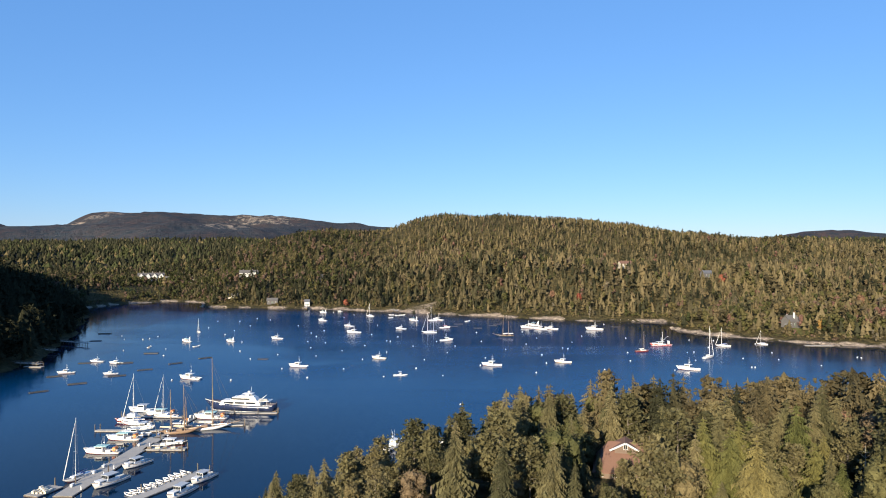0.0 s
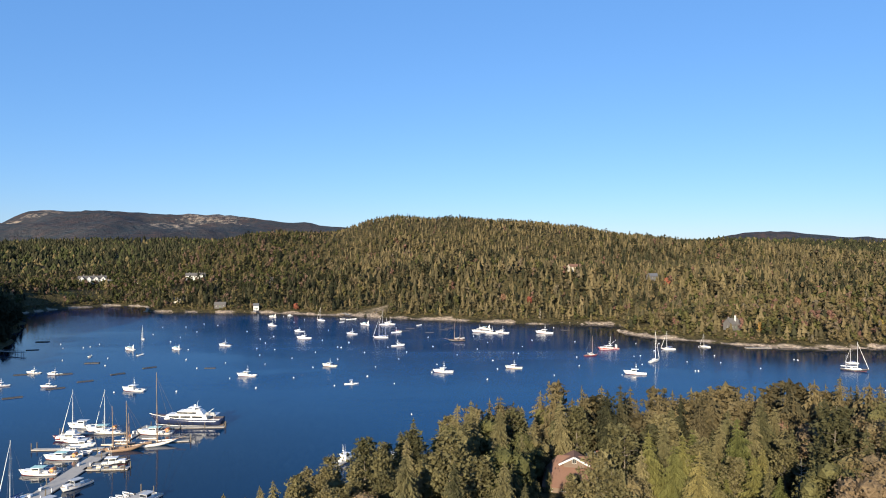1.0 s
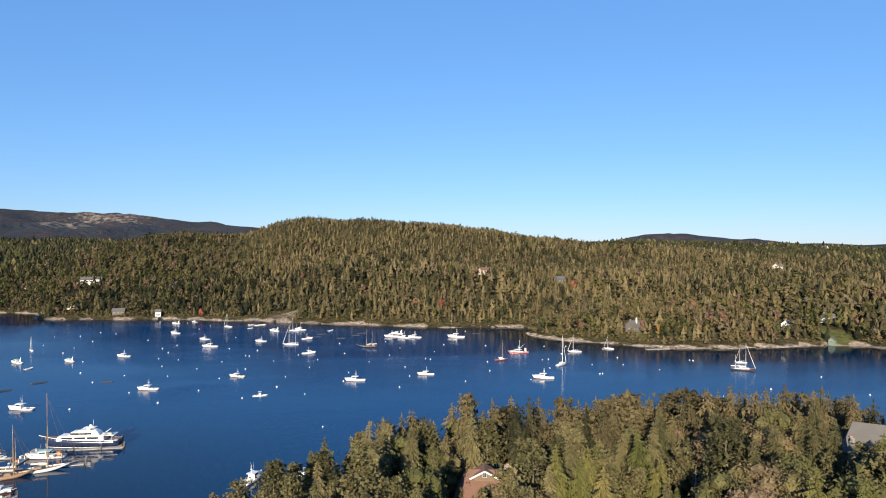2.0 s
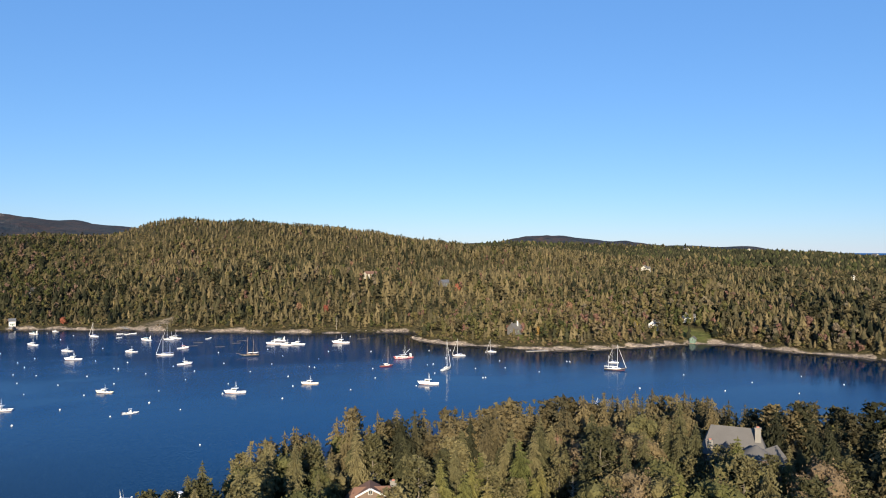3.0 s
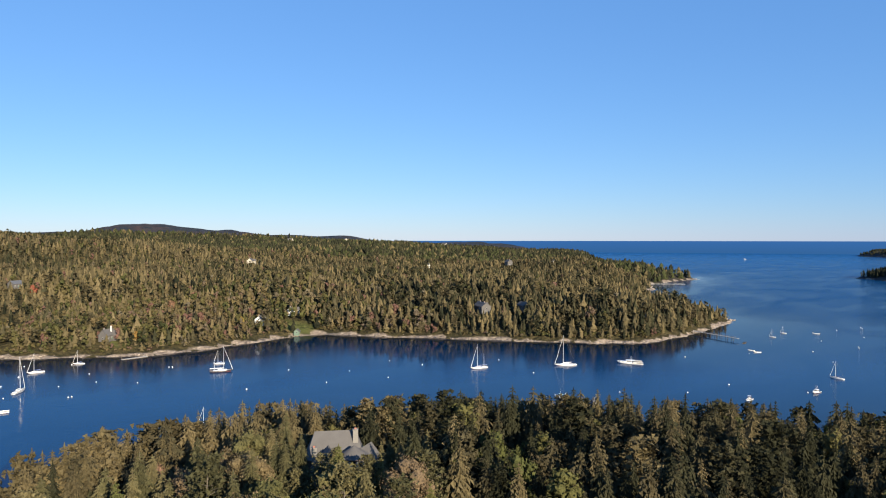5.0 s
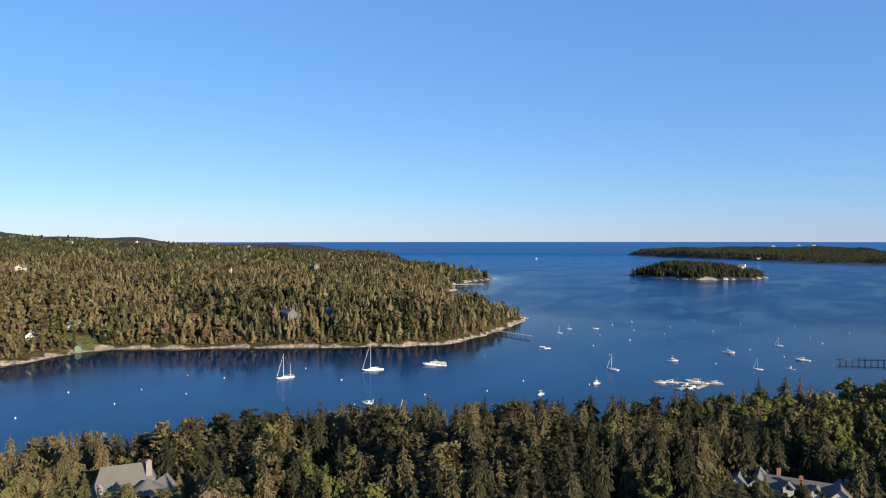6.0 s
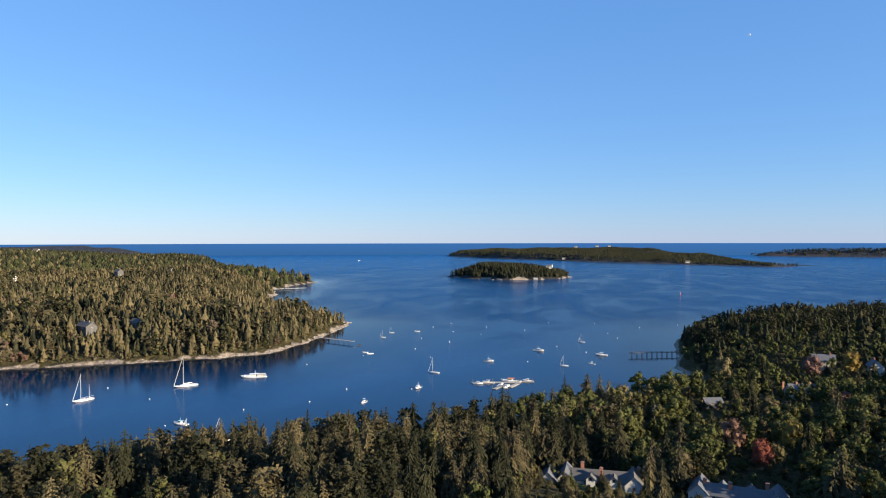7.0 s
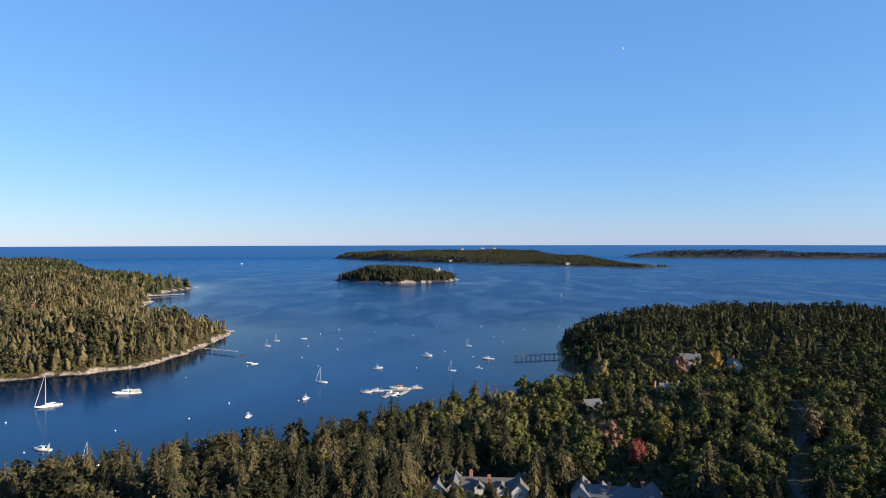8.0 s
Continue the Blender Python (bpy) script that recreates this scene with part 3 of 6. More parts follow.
def spruce(rng, height, radius, whorls, per, segs, bare=0.12, gaps=0.1, wide=0.21):
    """Facets (n, 3, 3) of a spruce crown: whorls of drooping toothed boughs under a thin leader, with gaps and uneven reach."""
    tris = []
    lop, skew = rng.random() * 6.283, rng.uniform(0.05, 0.3)
    for w in range(whorls):
        u = (w + rng.random() * 0.8) / whorls
        h = bare + (0.96 - bare) * u
        long = radius * ((1 - u) ** 0.82 * min(1, 0.6 + u * 2.5) + 0.09) * rng.uniform(0.8, 1.15)
        turn, count = rng.random() * 6.283, max(4, round(per * (1 - 0.4 * u)))
        for q in range(count):
            if rng.random() < gaps:
                continue
            a = turn + 6.283 * q / count + rng.uniform(-0.35, 0.35)
            reach_q = long * rng.uniform(0.7, 1.2) * (1 + skew * math.cos(a - lop))
            tris += bough(rng, np.array([0, 0, height * h + reach_q * 0.12]), a, reach_q, max(reach_q * wide, height * 0.012), rng.uniform(0.35, 0.85) * (1.15 - 0.6 * u), segs if u < 0.75 else max(1, segs - 1))
    # dense dead twigs round the stem, as a solid cone added to block light
    for q in range(5):
        a, r, z = q * 1.257, radius * 0.34, height * (bare + 0.05)
        tris.append([[r * math.cos(a), r * math.sin(a), z], [r * math.cos(a + 1.257), r * math.sin(a + 1.257), z], [0, 0, height * 0.93]])
    for q in range(3):
        a, r, z = q * 2.09 + rng.random(), height * 0.013, height * 0.92
        tris.append([[r * math.cos(a), r * math.sin(a), z], [r * math.cos(a + 2.4), r * math.sin(a + 2.4), z], [0, 0, height * 0.985]])
    return np.array(tris)


def far_spruce(rng, radius, tiers, points):
    """Facets of a spruce of height 1 seen from afar: ragged skirts of boughs one over another."""
    tris = []
    for t in range(tiers):
        u = t / tiers
        z, r = 0.06 + 0.86 * u, radius * ((1 - u) ** 0.85 * min(1, 0.7 + u) + 0.05) * rng.uniform(0.85, 1.15)
        top = min(1.0, z + 0.9 / tiers + 0.14)
        off = rng.normal(size=2) * radius * 0.10
        turn = rng.random() * 6.283
        ring = []
        for q in range(points):
            k = r * rng.uniform(0.62, 1.28)
            a = turn + 6.283 * (q + rng.uniform(-0.3, 0.3)) / points
            ring.append([off[0] + k * math.cos(a), off[1] + k * math.sin(a), z + rng.uniform(-0.035, 0.045)])
        for q in range(points):
            tris.append([ring[q], ring[(q + 1) % points], [off[0] * 0.3, off[1] * 0.3, top]])
    return np.array(tris)


def leafy_crown(rng, height, radius, clumps, leaves, size):
    """Facets of a broadleaved tree seen close: limbs' ends clothed in many small sprays, uneven in reach, over a shaded core."""
    blocks = []
    for c in range(clumps):
        u = (c + rng.random()) / clumps
        a = rng.random() * 6.283
        swell = math.sin(math.pi * (0.18 + 0.72 * u)) ** 0.8
        mid = np.array([math.cos(a), math.sin(a), 0]) * radius * swell * rng.uniform(0.35, 0.8) + np.array([0, 0, height * (0.30 + 0.62 * u)])
        blob = np.array([1, 1, rng.uniform(0.8, 1.25)]) * radius * rng.uniform(0.32, 0.52)
        v = mid + CORE * blob * 0.62
        blocks.append(v[CORE_FACES])
        n = rng.normal(size=(leaves, 3))
        n[:, 2] += 0.25
        n /= np.linalg.norm(n, axis=1, keepdims=True)
        p = mid + n * blob * rng.uniform(0.6, 1.12, (leaves, 1))
        n = n + rng.normal(size=(leaves, 3)) * 0.42
        n /= np.linalg.norm(n, axis=1, keepdims=True)
        u3 = np.cross(n, rng.normal(size=(leaves, 3)))
        u3 /= np.linalg.norm(u3, axis=1, keepdims=True) + 1e-6
        w = np.cross(n, u3)
        k = size * rng.uniform(0.6, 1.4, (leaves, 1))
        blocks.append(np.stack([p - u3 * k + w * k * 0.5, p + u3 * k * 0.9 + w * k * 0.4, p - w * k * 1.2], 1))
    return np.concatenate(blocks)


def pine(rng, height, radius, tiers, per, leaves, size):
    """Facets of a white pine: flat, upswept plates of needles on long level limbs."""
    tris = []
    for w in range(tiers):
        h = 0.32 + 0.66 * (w + rng.random() * 0.6) / tiers
        long = radius * (1.15 - h) ** 0.6 * rng.uniform(0.6, 1.2)
        for q in range(per):
            a = rng.random() * 6.283
            mid = np.array([math.cos(a) * long * 0.62, math.sin(a) * long * 0.62, height * h])
            for s in range(leaves):
                p = mid + rng.normal(size=3) * np.array([long * 0.3, long * 0.3, height * 0.014])
                n = rng.normal(size=3) * 0.8 + np.array([0, 0, 1.0])
                n /= np.linalg.norm(n)
                u = np.cross(n, rng.normal(size=3))
                u /= np.linalg.norm(u) + 1e-6
                v = np.cross(n, u)
                k = size * rng.uniform(0.6, 1.3)
                tris.append([p - u * k, p + u * k, p + v * k * 1.6])
    return np.array(tris)


def limbs(rng, height, thick, count, lean=0.0, reach_out=0.0, start=0.2):
    """A tapered, slightly crooked trunk with limbs, as facets."""
    tris = []

    def taper(a, b, ra, rb, sides=6):
        axis = (b - a) / (np.linalg.norm(b - a) + 1e-9)
        u = np.cross(axis, [0.31, 0.9, 0.2])
        u /= np.linalg.norm(u)
        v = np.cross(axis, u)
        ring = [(math.cos(k * 6.283 / sides), math.sin(k * 6.283 / sides)) for k in range(sides + 1)]
        for (c0, s0), (c1, s1) in zip(ring, ring[1:]):
            p, q = a + (u * c0 + v * s0) * ra, a + (u * c1 + v * s1) * ra
            r, t = b + (u * c1 + v * s1) * rb, b + (u * c0 + v * s0) * rb
            tris.append([p, q, r])
            tris.append([p, r, t])

    pts = [np.array([rng.uniform(-1, 1) * lean * f, rng.uniform(-1, 1) * lean * f, height * f - (0.6 if f == 0 else 0)]) for f in (0, 0.3, 0.6, 0.97)]
    for k in range(3):
        taper(pts[k], pts[k + 1], thick * (1 - 0.3 * k), thick * (1 - 0.3 * (k + 1)))
    for q in range(count):
        f = rng.uniform(start, 0.85)
        a = rng.random() * 6.283
        root = np.array([0, 0, height * f])
        end = root + np.array([math.cos(a), math.sin(a), rng.uniform(-0.1, 0.6)]) * reach_out * rng.uniform(0.5, 1.0) * (1.1 - f * 0.6)
        taper(root, end, thick * 0.28, thick * 0.06, 3)
    return np.array(tris)


def facets(name, tris, material):
    v = tris.reshape(-1, 3)
    return mesh_of(name, v, np.arange(len(v)).reshape(-1, 3), material)


def woods(name, kinds, where, heights, turnsz, pick, tints, material, label, category):
    """Many trees as one object: each place takes one of the templates, scaled and turned, with its own tint."""
    blocks, shades = [], []
    for kq in range(len(kinds)):
        sel = np.where(pick == kq)[0]
        if not len(sel):
            continue
        tri = kinds[kq].reshape(-1, 3)
        c, s = np.cos(turnsz[sel]), np.sin(turnsz[sel])
        wide = heights[sel] * (0.85 + 0.3 * hash01(where[sel, 0], where[sel, 1], 7))
        x = (tri[None, :, 0] * c[:, None] - tri[None, :, 1] * s[:, None]) * wide[:, None] + where[sel, 0:1]
        y = (tri[None, :, 0] * s[:, None] + tri[None, :, 1] * c[:, None]) * wide[:, None] + where[sel, 1:2]
        z = tri[None, :, 2] * heights[sel][:, None] + where[sel, 2:3]
        blocks.append(np.stack([x, y, z], -1).reshape(-1, 3))
        shades.append(np.repeat(tints[sel], len(tri)))
    v, t = np.concatenate(blocks), np.concatenate(shades)
    me = mesh_of(name, v, np.arange(len(v)).reshape(-1, 3), material)
    at = me.attributes.new("tint", "FLOAT", "POINT")
    at.data.foreach_set("value", t.astype(np.float32))
    return tagged(new(name, me), label, category, kind="stuff")


def in_clearing(px, py, grow=0.0):
    hit = np.zeros(px.shape, bool)
    for x, y, r in CLEARINGS:
        hit |= np.hypot(px - x, py - y) < r + grow
    along = np.abs(np.degrees(np.arctan2(px, py)) - 120.2) * np.radians(1) * np.hypot(px, py)
    return hit | ((along < 5.0) & (np.hypot(px, py) < 460))


def scatter(seed, near, far_end, az0, az1, cell, keep=1.0):
    """Jittered places on dry land between two distances and two bearings."""
    rng = np.random.default_rng(seed)
    n = int(far_end / cell) + 1
    gx, gy = np.meshgrid(np.arange(-n, n + 1) * cell, np.arange(-n, n + 1) * cell)
    gx, gy = gx.ravel(), gy.ravel()
    r0, a0 = np.hypot(gx, gy), np.degrees(np.arctan2(gx, gy))
    ok = (r0 > near) & (r0 < far_end) & (a0 > az0) & (a0 < az1)
    gx, gy = gx[ok], gy[ok]
    gx, gy = gx + rng.uniform(-0.48, 0.48, len(gx)) * cell, gy + rng.uniform(-0.48, 0.48, len(gy)) * cell
    ok = (rng.random(len(gx)) < keep)
    gx, gy = gx[ok], gy[ok]
    s = shore_distance(gx, gy)
    ok = (s > np.where((gx < -200) & (gy < 810), 0.3, 3.5) + np.hypot(gx, gy) / 500 + np.where(np.hypot(gx, gy) > 430, 1.0, 0)) & ~in_clearing(gx, gy)
    ok &= (np.hypot((gx + 20) / 38, (gy - 797) / 13) > 1.0) | (smooth_noise(gx, gy, 11, 12) < 0)
    gx, gy, s = gx[ok], gy[ok], s[ok]
    return gx, gy, ground_height(gx, gy), s, rng


# unit trees for the woods, height 1
trng = np.random.default_rng(11)
FAR_SPRUCE = [far_spruce(trng, trng.uniform(0.20, 0.32), 4, 7) for _ in range(14)]
DISTANT_SPRUCE = [far_spruce(trng, 0.42, 2, 6) for _ in range(8)]
DISTANT_LEAFY = [far_spruce(trng, 0.62, 2, 6) for _ in range(8)]
FAR_LEAFY = [leafy_crown(trng, 1, trng.uniform(0.34, 0.46), 2, 14, 0.11) for _ in range(14)]
FLAT_LEAFY = [leafy_crown(trng, 1, trng.uniform(0.34, 0.46), 5, 16, 0.065) for _ in range(12)]
FAR_PINE = [pine(trng, 1, 0.36, 5, 2, 4, 0.095) for _ in range(6)]
SIDE_SPRUCE = [far_spruce(trng, trng.uniform(0.2, 0.29), 8, 8) for _ in range(10)]
SIDE_LEAFY = [leafy_crown(trng, 1, trng.uniform(0.32, 0.44), 7, 18, 0.055) for _ in range(8)]
SIDE_PINE = [pine(trng, 1, 0.38, 7, 4, 6, 0.055) for _ in range(4)]
MID_SPRUCE = [np.concatenate([spruce(trng, 1, trng.uniform(0.21, 0.31), 17, 9, 3, trng.uniform(0.06, 0.25)), limbs(trng, 1, 0.011, 4, 0.01, 0.12)]) for _ in range(12)]
TALL_SPRUCE = [np.concatenate([spruce(trng, 1, trng.uniform(0.15, 0.21), 16, 7, 3, trng.uniform(0.32, 0.5), 0.2), limbs(trng, 1, 0.010, 16, 0.015, 0.10, 0.15)]) for _ in range(8)]
MID_LEAFY = [np.concatenate([leafy_crown(trng, 1, trng.uniform(0.28, 0.44), 12, 32, 0.033), limbs(trng, 0.8, 0.014, 6, 0.02, 0.3)]) for _ in range(10)]
MID_PINE = [np.concatenate([pine(trng, 1, 0.34, 10, 6, 9, 0.034), limbs(trng, 1, 0.014, 10, 0.02, 0.28)]) for _ in range(5)]


def leafy_share(px, py):
    """Where broadleaved trees mix in: by the shore flats, round the village, in drifts on the hill."""
    drift = 0.5 + 0.5 * smooth_noise(px, py, 160, 21) + 0.35 * smooth_noise(px, py, 50, 22)
    flats = np.exp(-(((px - 380) / 190) ** 2 + ((py - 600) / 110) ** 2)) * 0.75
    village = np.exp(-(((px + 420) / 330) ** 2 + ((py - 1050) / 220) ** 2)) * 0.6
    cove = np.clip(1.3 - np.hypot((px - 400) / 230, (py + 190) / 190), 0, 0.62)
    near = np.clip(1.2 - np.hypot((px - 130) / 110, (py - 140) / 90), 0, 0.2)
    return np.clip(0.30 * drift + flats + village + cove + near, 0.03, 0.85)


# low stretches in the tree cover: young growth below the houses, gardens and old cuttings (bearings, distances, share of height)
LOW_GROWTH = [(12.2, 16.8, 160, 202, 0.36), (12.0, 16.6, 138, 165, 0.5), (25, 34, 138, 174, 0.62), (41.5, 48, 180, 196, 0.74), (90, 101, 200, 282, 0.38), (101.5, 113, 200, 280, 0.38), (109, 113.8, 385, 463, 0.72), (111, 114.8, 480, 541, 0.8),
              (114.5, 117.5, 470, 532, 0.8), (103.8, 106.5, 385, 415, 0.3), (105.6, 107.5, 285, 345, 0.45), (107.5, 109.6, 270, 315, 0.45), (109.6, 111.5, 290, 350, 0.45), (104.2, 106.9, 420, 486, 0.75),
              (-24.6, -22, 1045, 1122, 0.45), (-27.4, -25, 965, 1040, 0.3), (-17.5, -14, 1000, 1085, 0.25), (25.2, 28.6, 500, 562, 0.45), (36, 44, 515, 548, 0.4), (54, 60, 560, 690, 0.62)]


def low_growth(px, py):
    """Share of its full height that a tree reaches here."""
    d, a = np.hypot(px, py), np.degrees(np.arctan2(px, py))
    share = np.ones(px.shape)
    for b0, b1, d0, d1, cut in LOW_GROWTH:
        share = np.where((a > b0) & (a < b1) & (d > d0) & (d < d1), np.minimum(share, cut), share)
    return share


# the far side of the harbour and the hills behind it
gx, gy, gz, gs, rng = scatter(5, 480, 1420, -42, 78, 6.5)
keep = (np.arctan2(gx, gy) < 1.35) & (inside_by(gx, gy, [(-1000, 838), (-430, 838)] + WEST_SHORE[:32] + [(850, -420), (600, -900), (-1000, -900)]) < 0)
keep &= (gy < 1290) | (gx < -120) | (gx > 430)  # the hill's unseen north slope stays thinly planted
gx, gy, gz, gs = gx[keep], gy[keep], gz[keep], gs[keep]
bearing = np.degrees(np.arctan2(gx, gy))
roll_of = rng.random(len(gx))
leafy = roll_of < leafy_share(gx, gy)
piney = ~leafy & (rng.random(len(gx)) < 0.14)
hts = rng.triangular(7, 12, 19, len(gx)) * np.clip(0.6 + gs / 50, 0.6, 1) * (1 - 0.40 * np.clip((gz - 70) / 40, 0, 1)) * low_growth(gx, gy) * (0.9 + 0.25 * smooth_noise(gx, gy, 70, 35)) * np.where((bearing > 38) & (np.hypot(gx, gy) < 1000), 1.3, 1)
where = np.stack([gx, gy, gz - 0.5], -1)
spin = rng.uniform(0, 6.28, len(gx))
pick = rng.integers(0, 14, len(gx))
tint = np.clip(rng.normal(0.45, 0.25, len(gx)) + 0.2 * smooth_noise(gx, gy, 120, 31) - 0.34 * np.clip((-bearing - 2) / 10, 0, 1), 0, 1)
spr = ~leafy & ~piney
point = spr & (bearing > 36) & (np.hypot(gx, gy) < 800)
woods("point_spruces", SIDE_SPRUCE, where[point], hts[point], spin[point], pick[point] % 10, np.clip(tint[point] - 0.17, 0, 1), M_WOODS_NEEDLE, "dense spruces on the wooded point across the harbour", "forest")
spr &= ~point
woods("conifer_woods", FAR_SPRUCE, where[spr], hts[spr], spin[spr], pick[spr], tint[spr], M_WOODS_NEEDLE, "dense spruce and pine woods covering the far hillsides", "forest")
woods("pine_woods", FAR_PINE, where[piney], hts[piney] * 1.1, spin[piney], pick[piney] % 6, tint[piney] * 0.6, M_WOODS_NEEDLE, "white pines standing above the hillside spruces", "forest")
tint = np.clip(rng.normal(0.52, 0.25, len(gx)) + 0.15 * smooth_noise(gx, gy, 60, 36) + 0.03 * (bearing > 40), 0, 0.95)
turned = rng.random(len(gx))
tint = np.where(bearing < -7, np.where(turned < 0.6, turned * 0.4, np.where(turned < 0.8, 0.5, 0.9)), tint)
fine = np.hypot(gx, gy) < 700
woods("bank_broadleaves", FLAT_LEAFY, where[leafy & fine], hts[leafy & fine] * 0.82, spin[leafy & fine], pick[leafy & fine] % 12, tint[leafy & fine], M_WOODS_LEAF, "autumn broadleaved trees on the flats across the harbour", "forest")
leafy &= ~fine
woods("broadleaf_woods", FAR_LEAFY, where[leafy], hts[leafy] * 0.82, spin[leafy], pick[leafy], tint[leafy], M_WOODS_LEAF, "autumn broadleaved trees scattered through the hillside woods", "forest")

# farther hills, islands
gx, gy, gz, gs, rng = scatter(6, 1420, 2600, -40, 76, 13.0)
hts = rng.uniform(10, 20, len(gx))
where = np.stack([gx, gy, gz - 0.5], -1)
spin, pick = rng.uniform(0, 6.28, len(gx)), rng.integers(0, 8, len(gx))
leafy = rng.random(len(gx)) < 0.3 + 0.25 * smooth_noise(gx, gy, 250, 37)
woods("distant_woods", DISTANT_SPRUCE, where[~leafy], hts[~leafy], spin[~leafy], pick[~leafy], np.clip(rng.normal(0.10, 0.1, (~leafy).sum()), 0, 1), M_WOODS_NEEDLE, "distant dark conifer woods on low hills", "forest")
woods("distant_broadleaves", DISTANT_LEAFY, where[leafy], hts[leafy] * 0.9, spin[leafy], pick[leafy], np.where(rng.random(leafy.sum()) < 0.7, 0.05, 0.58), M_WOODS_LEAF, "russet broadleaved trees on the distant hills", "forest")
gx, gy, gz, gs, rng = scatter(61, 1700, 2050, 82, 97, 6.5)
woods("island_woods", FAR_SPRUCE, np.stack([gx, gy, gz - 0.5], -1), rng.uniform(10, 18, len(gx)), rng.uniform(0, 6.28, len(gx)), rng.integers(0, 10, len(gx)), np.clip(rng.normal(0.08, 0.08, len(gx)), 0, 1), M_WOODS_NEEDLE, "dark spruce woods covering a small island", "forest")
gx, gy, gz, gs, rng = scatter(62, 2600, 4780, 80, 128, 12.5)
keep = gs > 22
gx, gy, gz = gx[keep], gy[keep], gz[keep]
woods("outer_island_woods", DISTANT_LEAFY, np.stack([gx, gy, gz - 2], -1), rng.uniform(8, 12, len(gx)), rng.uniform(0, 6.28, len(gx)), rng.integers(0, 8, len(gx)), np.clip(rng.normal(0.1, 0.08, len(gx)), 0, 1), M_WOODS_NEEDLE, "low dark woods on the outer islands", "forest")

# the near shore and the headlands on both sides; young growth stands in the strips below the houses
gx, gy, gz, gs, rng = scatter(7, 140, 1010, -42, 132, 6.9)
WEST_LAND = [(-1000, 838), (-430, 838)] + WEST_SHORE[:32] + [(850, -420), (600, -900), (-1000, -900)]
side_west = inside_by(gx, gy, WEST_LAND) > 0
dist, bearing = np.hypot(gx, gy), np.degrees(np.arctan2(gx, gy))
NEAR_STRIP = (dist < 214) & (bearing > -22) & (bearing < 52)
side_west &= (bearing > -15) | (dist > 380)
side_west &= (bearing < 52) | (dist > 176)
side_west &= (bearing < 80) | (dist > 208)
side_west &= (hash01(gx, gy, 5) < 0.85) | ~NEAR_STRIP
gx, gy, gz, gs, dist, bearing, NEAR_STRIP = (v[side_west] for v in (gx, gy, gz, gs, dist, bearing, NEAR_STRIP))
fringe = (gs < 48) & (bearing > 6) & (bearing < 78) & (dist < 440)
leafy = rng.random(len(gx)) < leafy_share(gx, gy) * np.where(dist > 480, 0.95, 1.0) * np.where(fringe, 0.2, 1) * np.where((bearing < -8), 0.05, 1) * np.where((bearing > 14) & (bearing < 98) & (dist < 330), 0.36, 1)
piney = (rng.random(len(gx)) < np.where(dist > 470, 0.3, 0.15)) & ~leafy
hts = rng.triangular(6, 17, 25, len(gx)) * np.clip(0.75 + gs / 60, 0.75, 1) * np.where(leafy, 0.76, 1) * np.where((bearing < 0) & (dist < 260), np.where(bearing < -7.5, 0.62, 0.72), 1) * np.where((bearing < -20), 1.35, 1) * np.where(dist > 480, 0.76, 1) * np.where(leafy & (dist > 225) & (hash01(gx, gy, 44) > 0.58), 0.4, 1)
hts = np.where((bearing > 52) & (bearing < 105) & (dist < 440), hts * 1.06, hts)
hts = np.where(fringe & (bearing < 80), rng.triangular(15, 21, 26, len(gx)) * np.where(leafy, 0.8, 1), hts)
hts *= low_growth(gx, gy) * np.where((bearing > 12) & (bearing < 42) & (dist > 165), 1.12, np.where((bearing > 45) & (bearing < 60), 0.95, 1))
# tint falls with bearing: the side-lit woods' shade put into their colour
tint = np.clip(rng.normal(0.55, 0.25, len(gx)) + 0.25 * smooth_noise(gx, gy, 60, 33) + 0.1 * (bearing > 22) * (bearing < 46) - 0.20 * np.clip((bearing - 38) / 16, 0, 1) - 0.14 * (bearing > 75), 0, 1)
# headlands: shade painted in by a darker tint, strongest on the west bank
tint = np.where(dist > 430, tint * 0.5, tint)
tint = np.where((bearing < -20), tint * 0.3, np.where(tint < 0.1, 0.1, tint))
where = np.stack([gx, gy, gz - 0.4], -1)
spin = rng.uniform(0, 6.28, len(gx))
piney |= (bearing < 0) & (bearing > -8) & (dist < 200)
near_by = ~NEAR_STRIP & (dist < np.where(leafy | piney | (bearing < 0), 440, 530))
beyond = ~NEAR_STRIP & ~near_by
tall = fringe & ~leafy & ~piney & (rng.random(len(gx)) < 0.55)
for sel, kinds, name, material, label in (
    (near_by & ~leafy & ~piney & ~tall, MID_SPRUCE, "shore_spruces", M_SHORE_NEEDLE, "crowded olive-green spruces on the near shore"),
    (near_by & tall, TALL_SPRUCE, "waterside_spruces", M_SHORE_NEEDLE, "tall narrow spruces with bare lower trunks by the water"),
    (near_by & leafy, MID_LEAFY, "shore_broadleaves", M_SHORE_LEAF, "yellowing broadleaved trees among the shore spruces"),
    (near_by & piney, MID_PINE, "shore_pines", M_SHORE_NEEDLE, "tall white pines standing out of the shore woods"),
    (beyond & ~leafy & ~piney, SIDE_SPRUCE, "headland_spruces", M_WOODS_NEEDLE, "spruces covering the headlands, tinted darker for shade"),
    (beyond & piney, SIDE_PINE, "headland_pines", M_WOODS_NEEDLE, "white pines on the headlands, tinted darker for shade"),
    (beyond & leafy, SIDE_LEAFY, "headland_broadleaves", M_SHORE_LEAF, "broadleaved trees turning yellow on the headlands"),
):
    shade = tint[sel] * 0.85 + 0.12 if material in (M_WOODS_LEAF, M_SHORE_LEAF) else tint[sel]
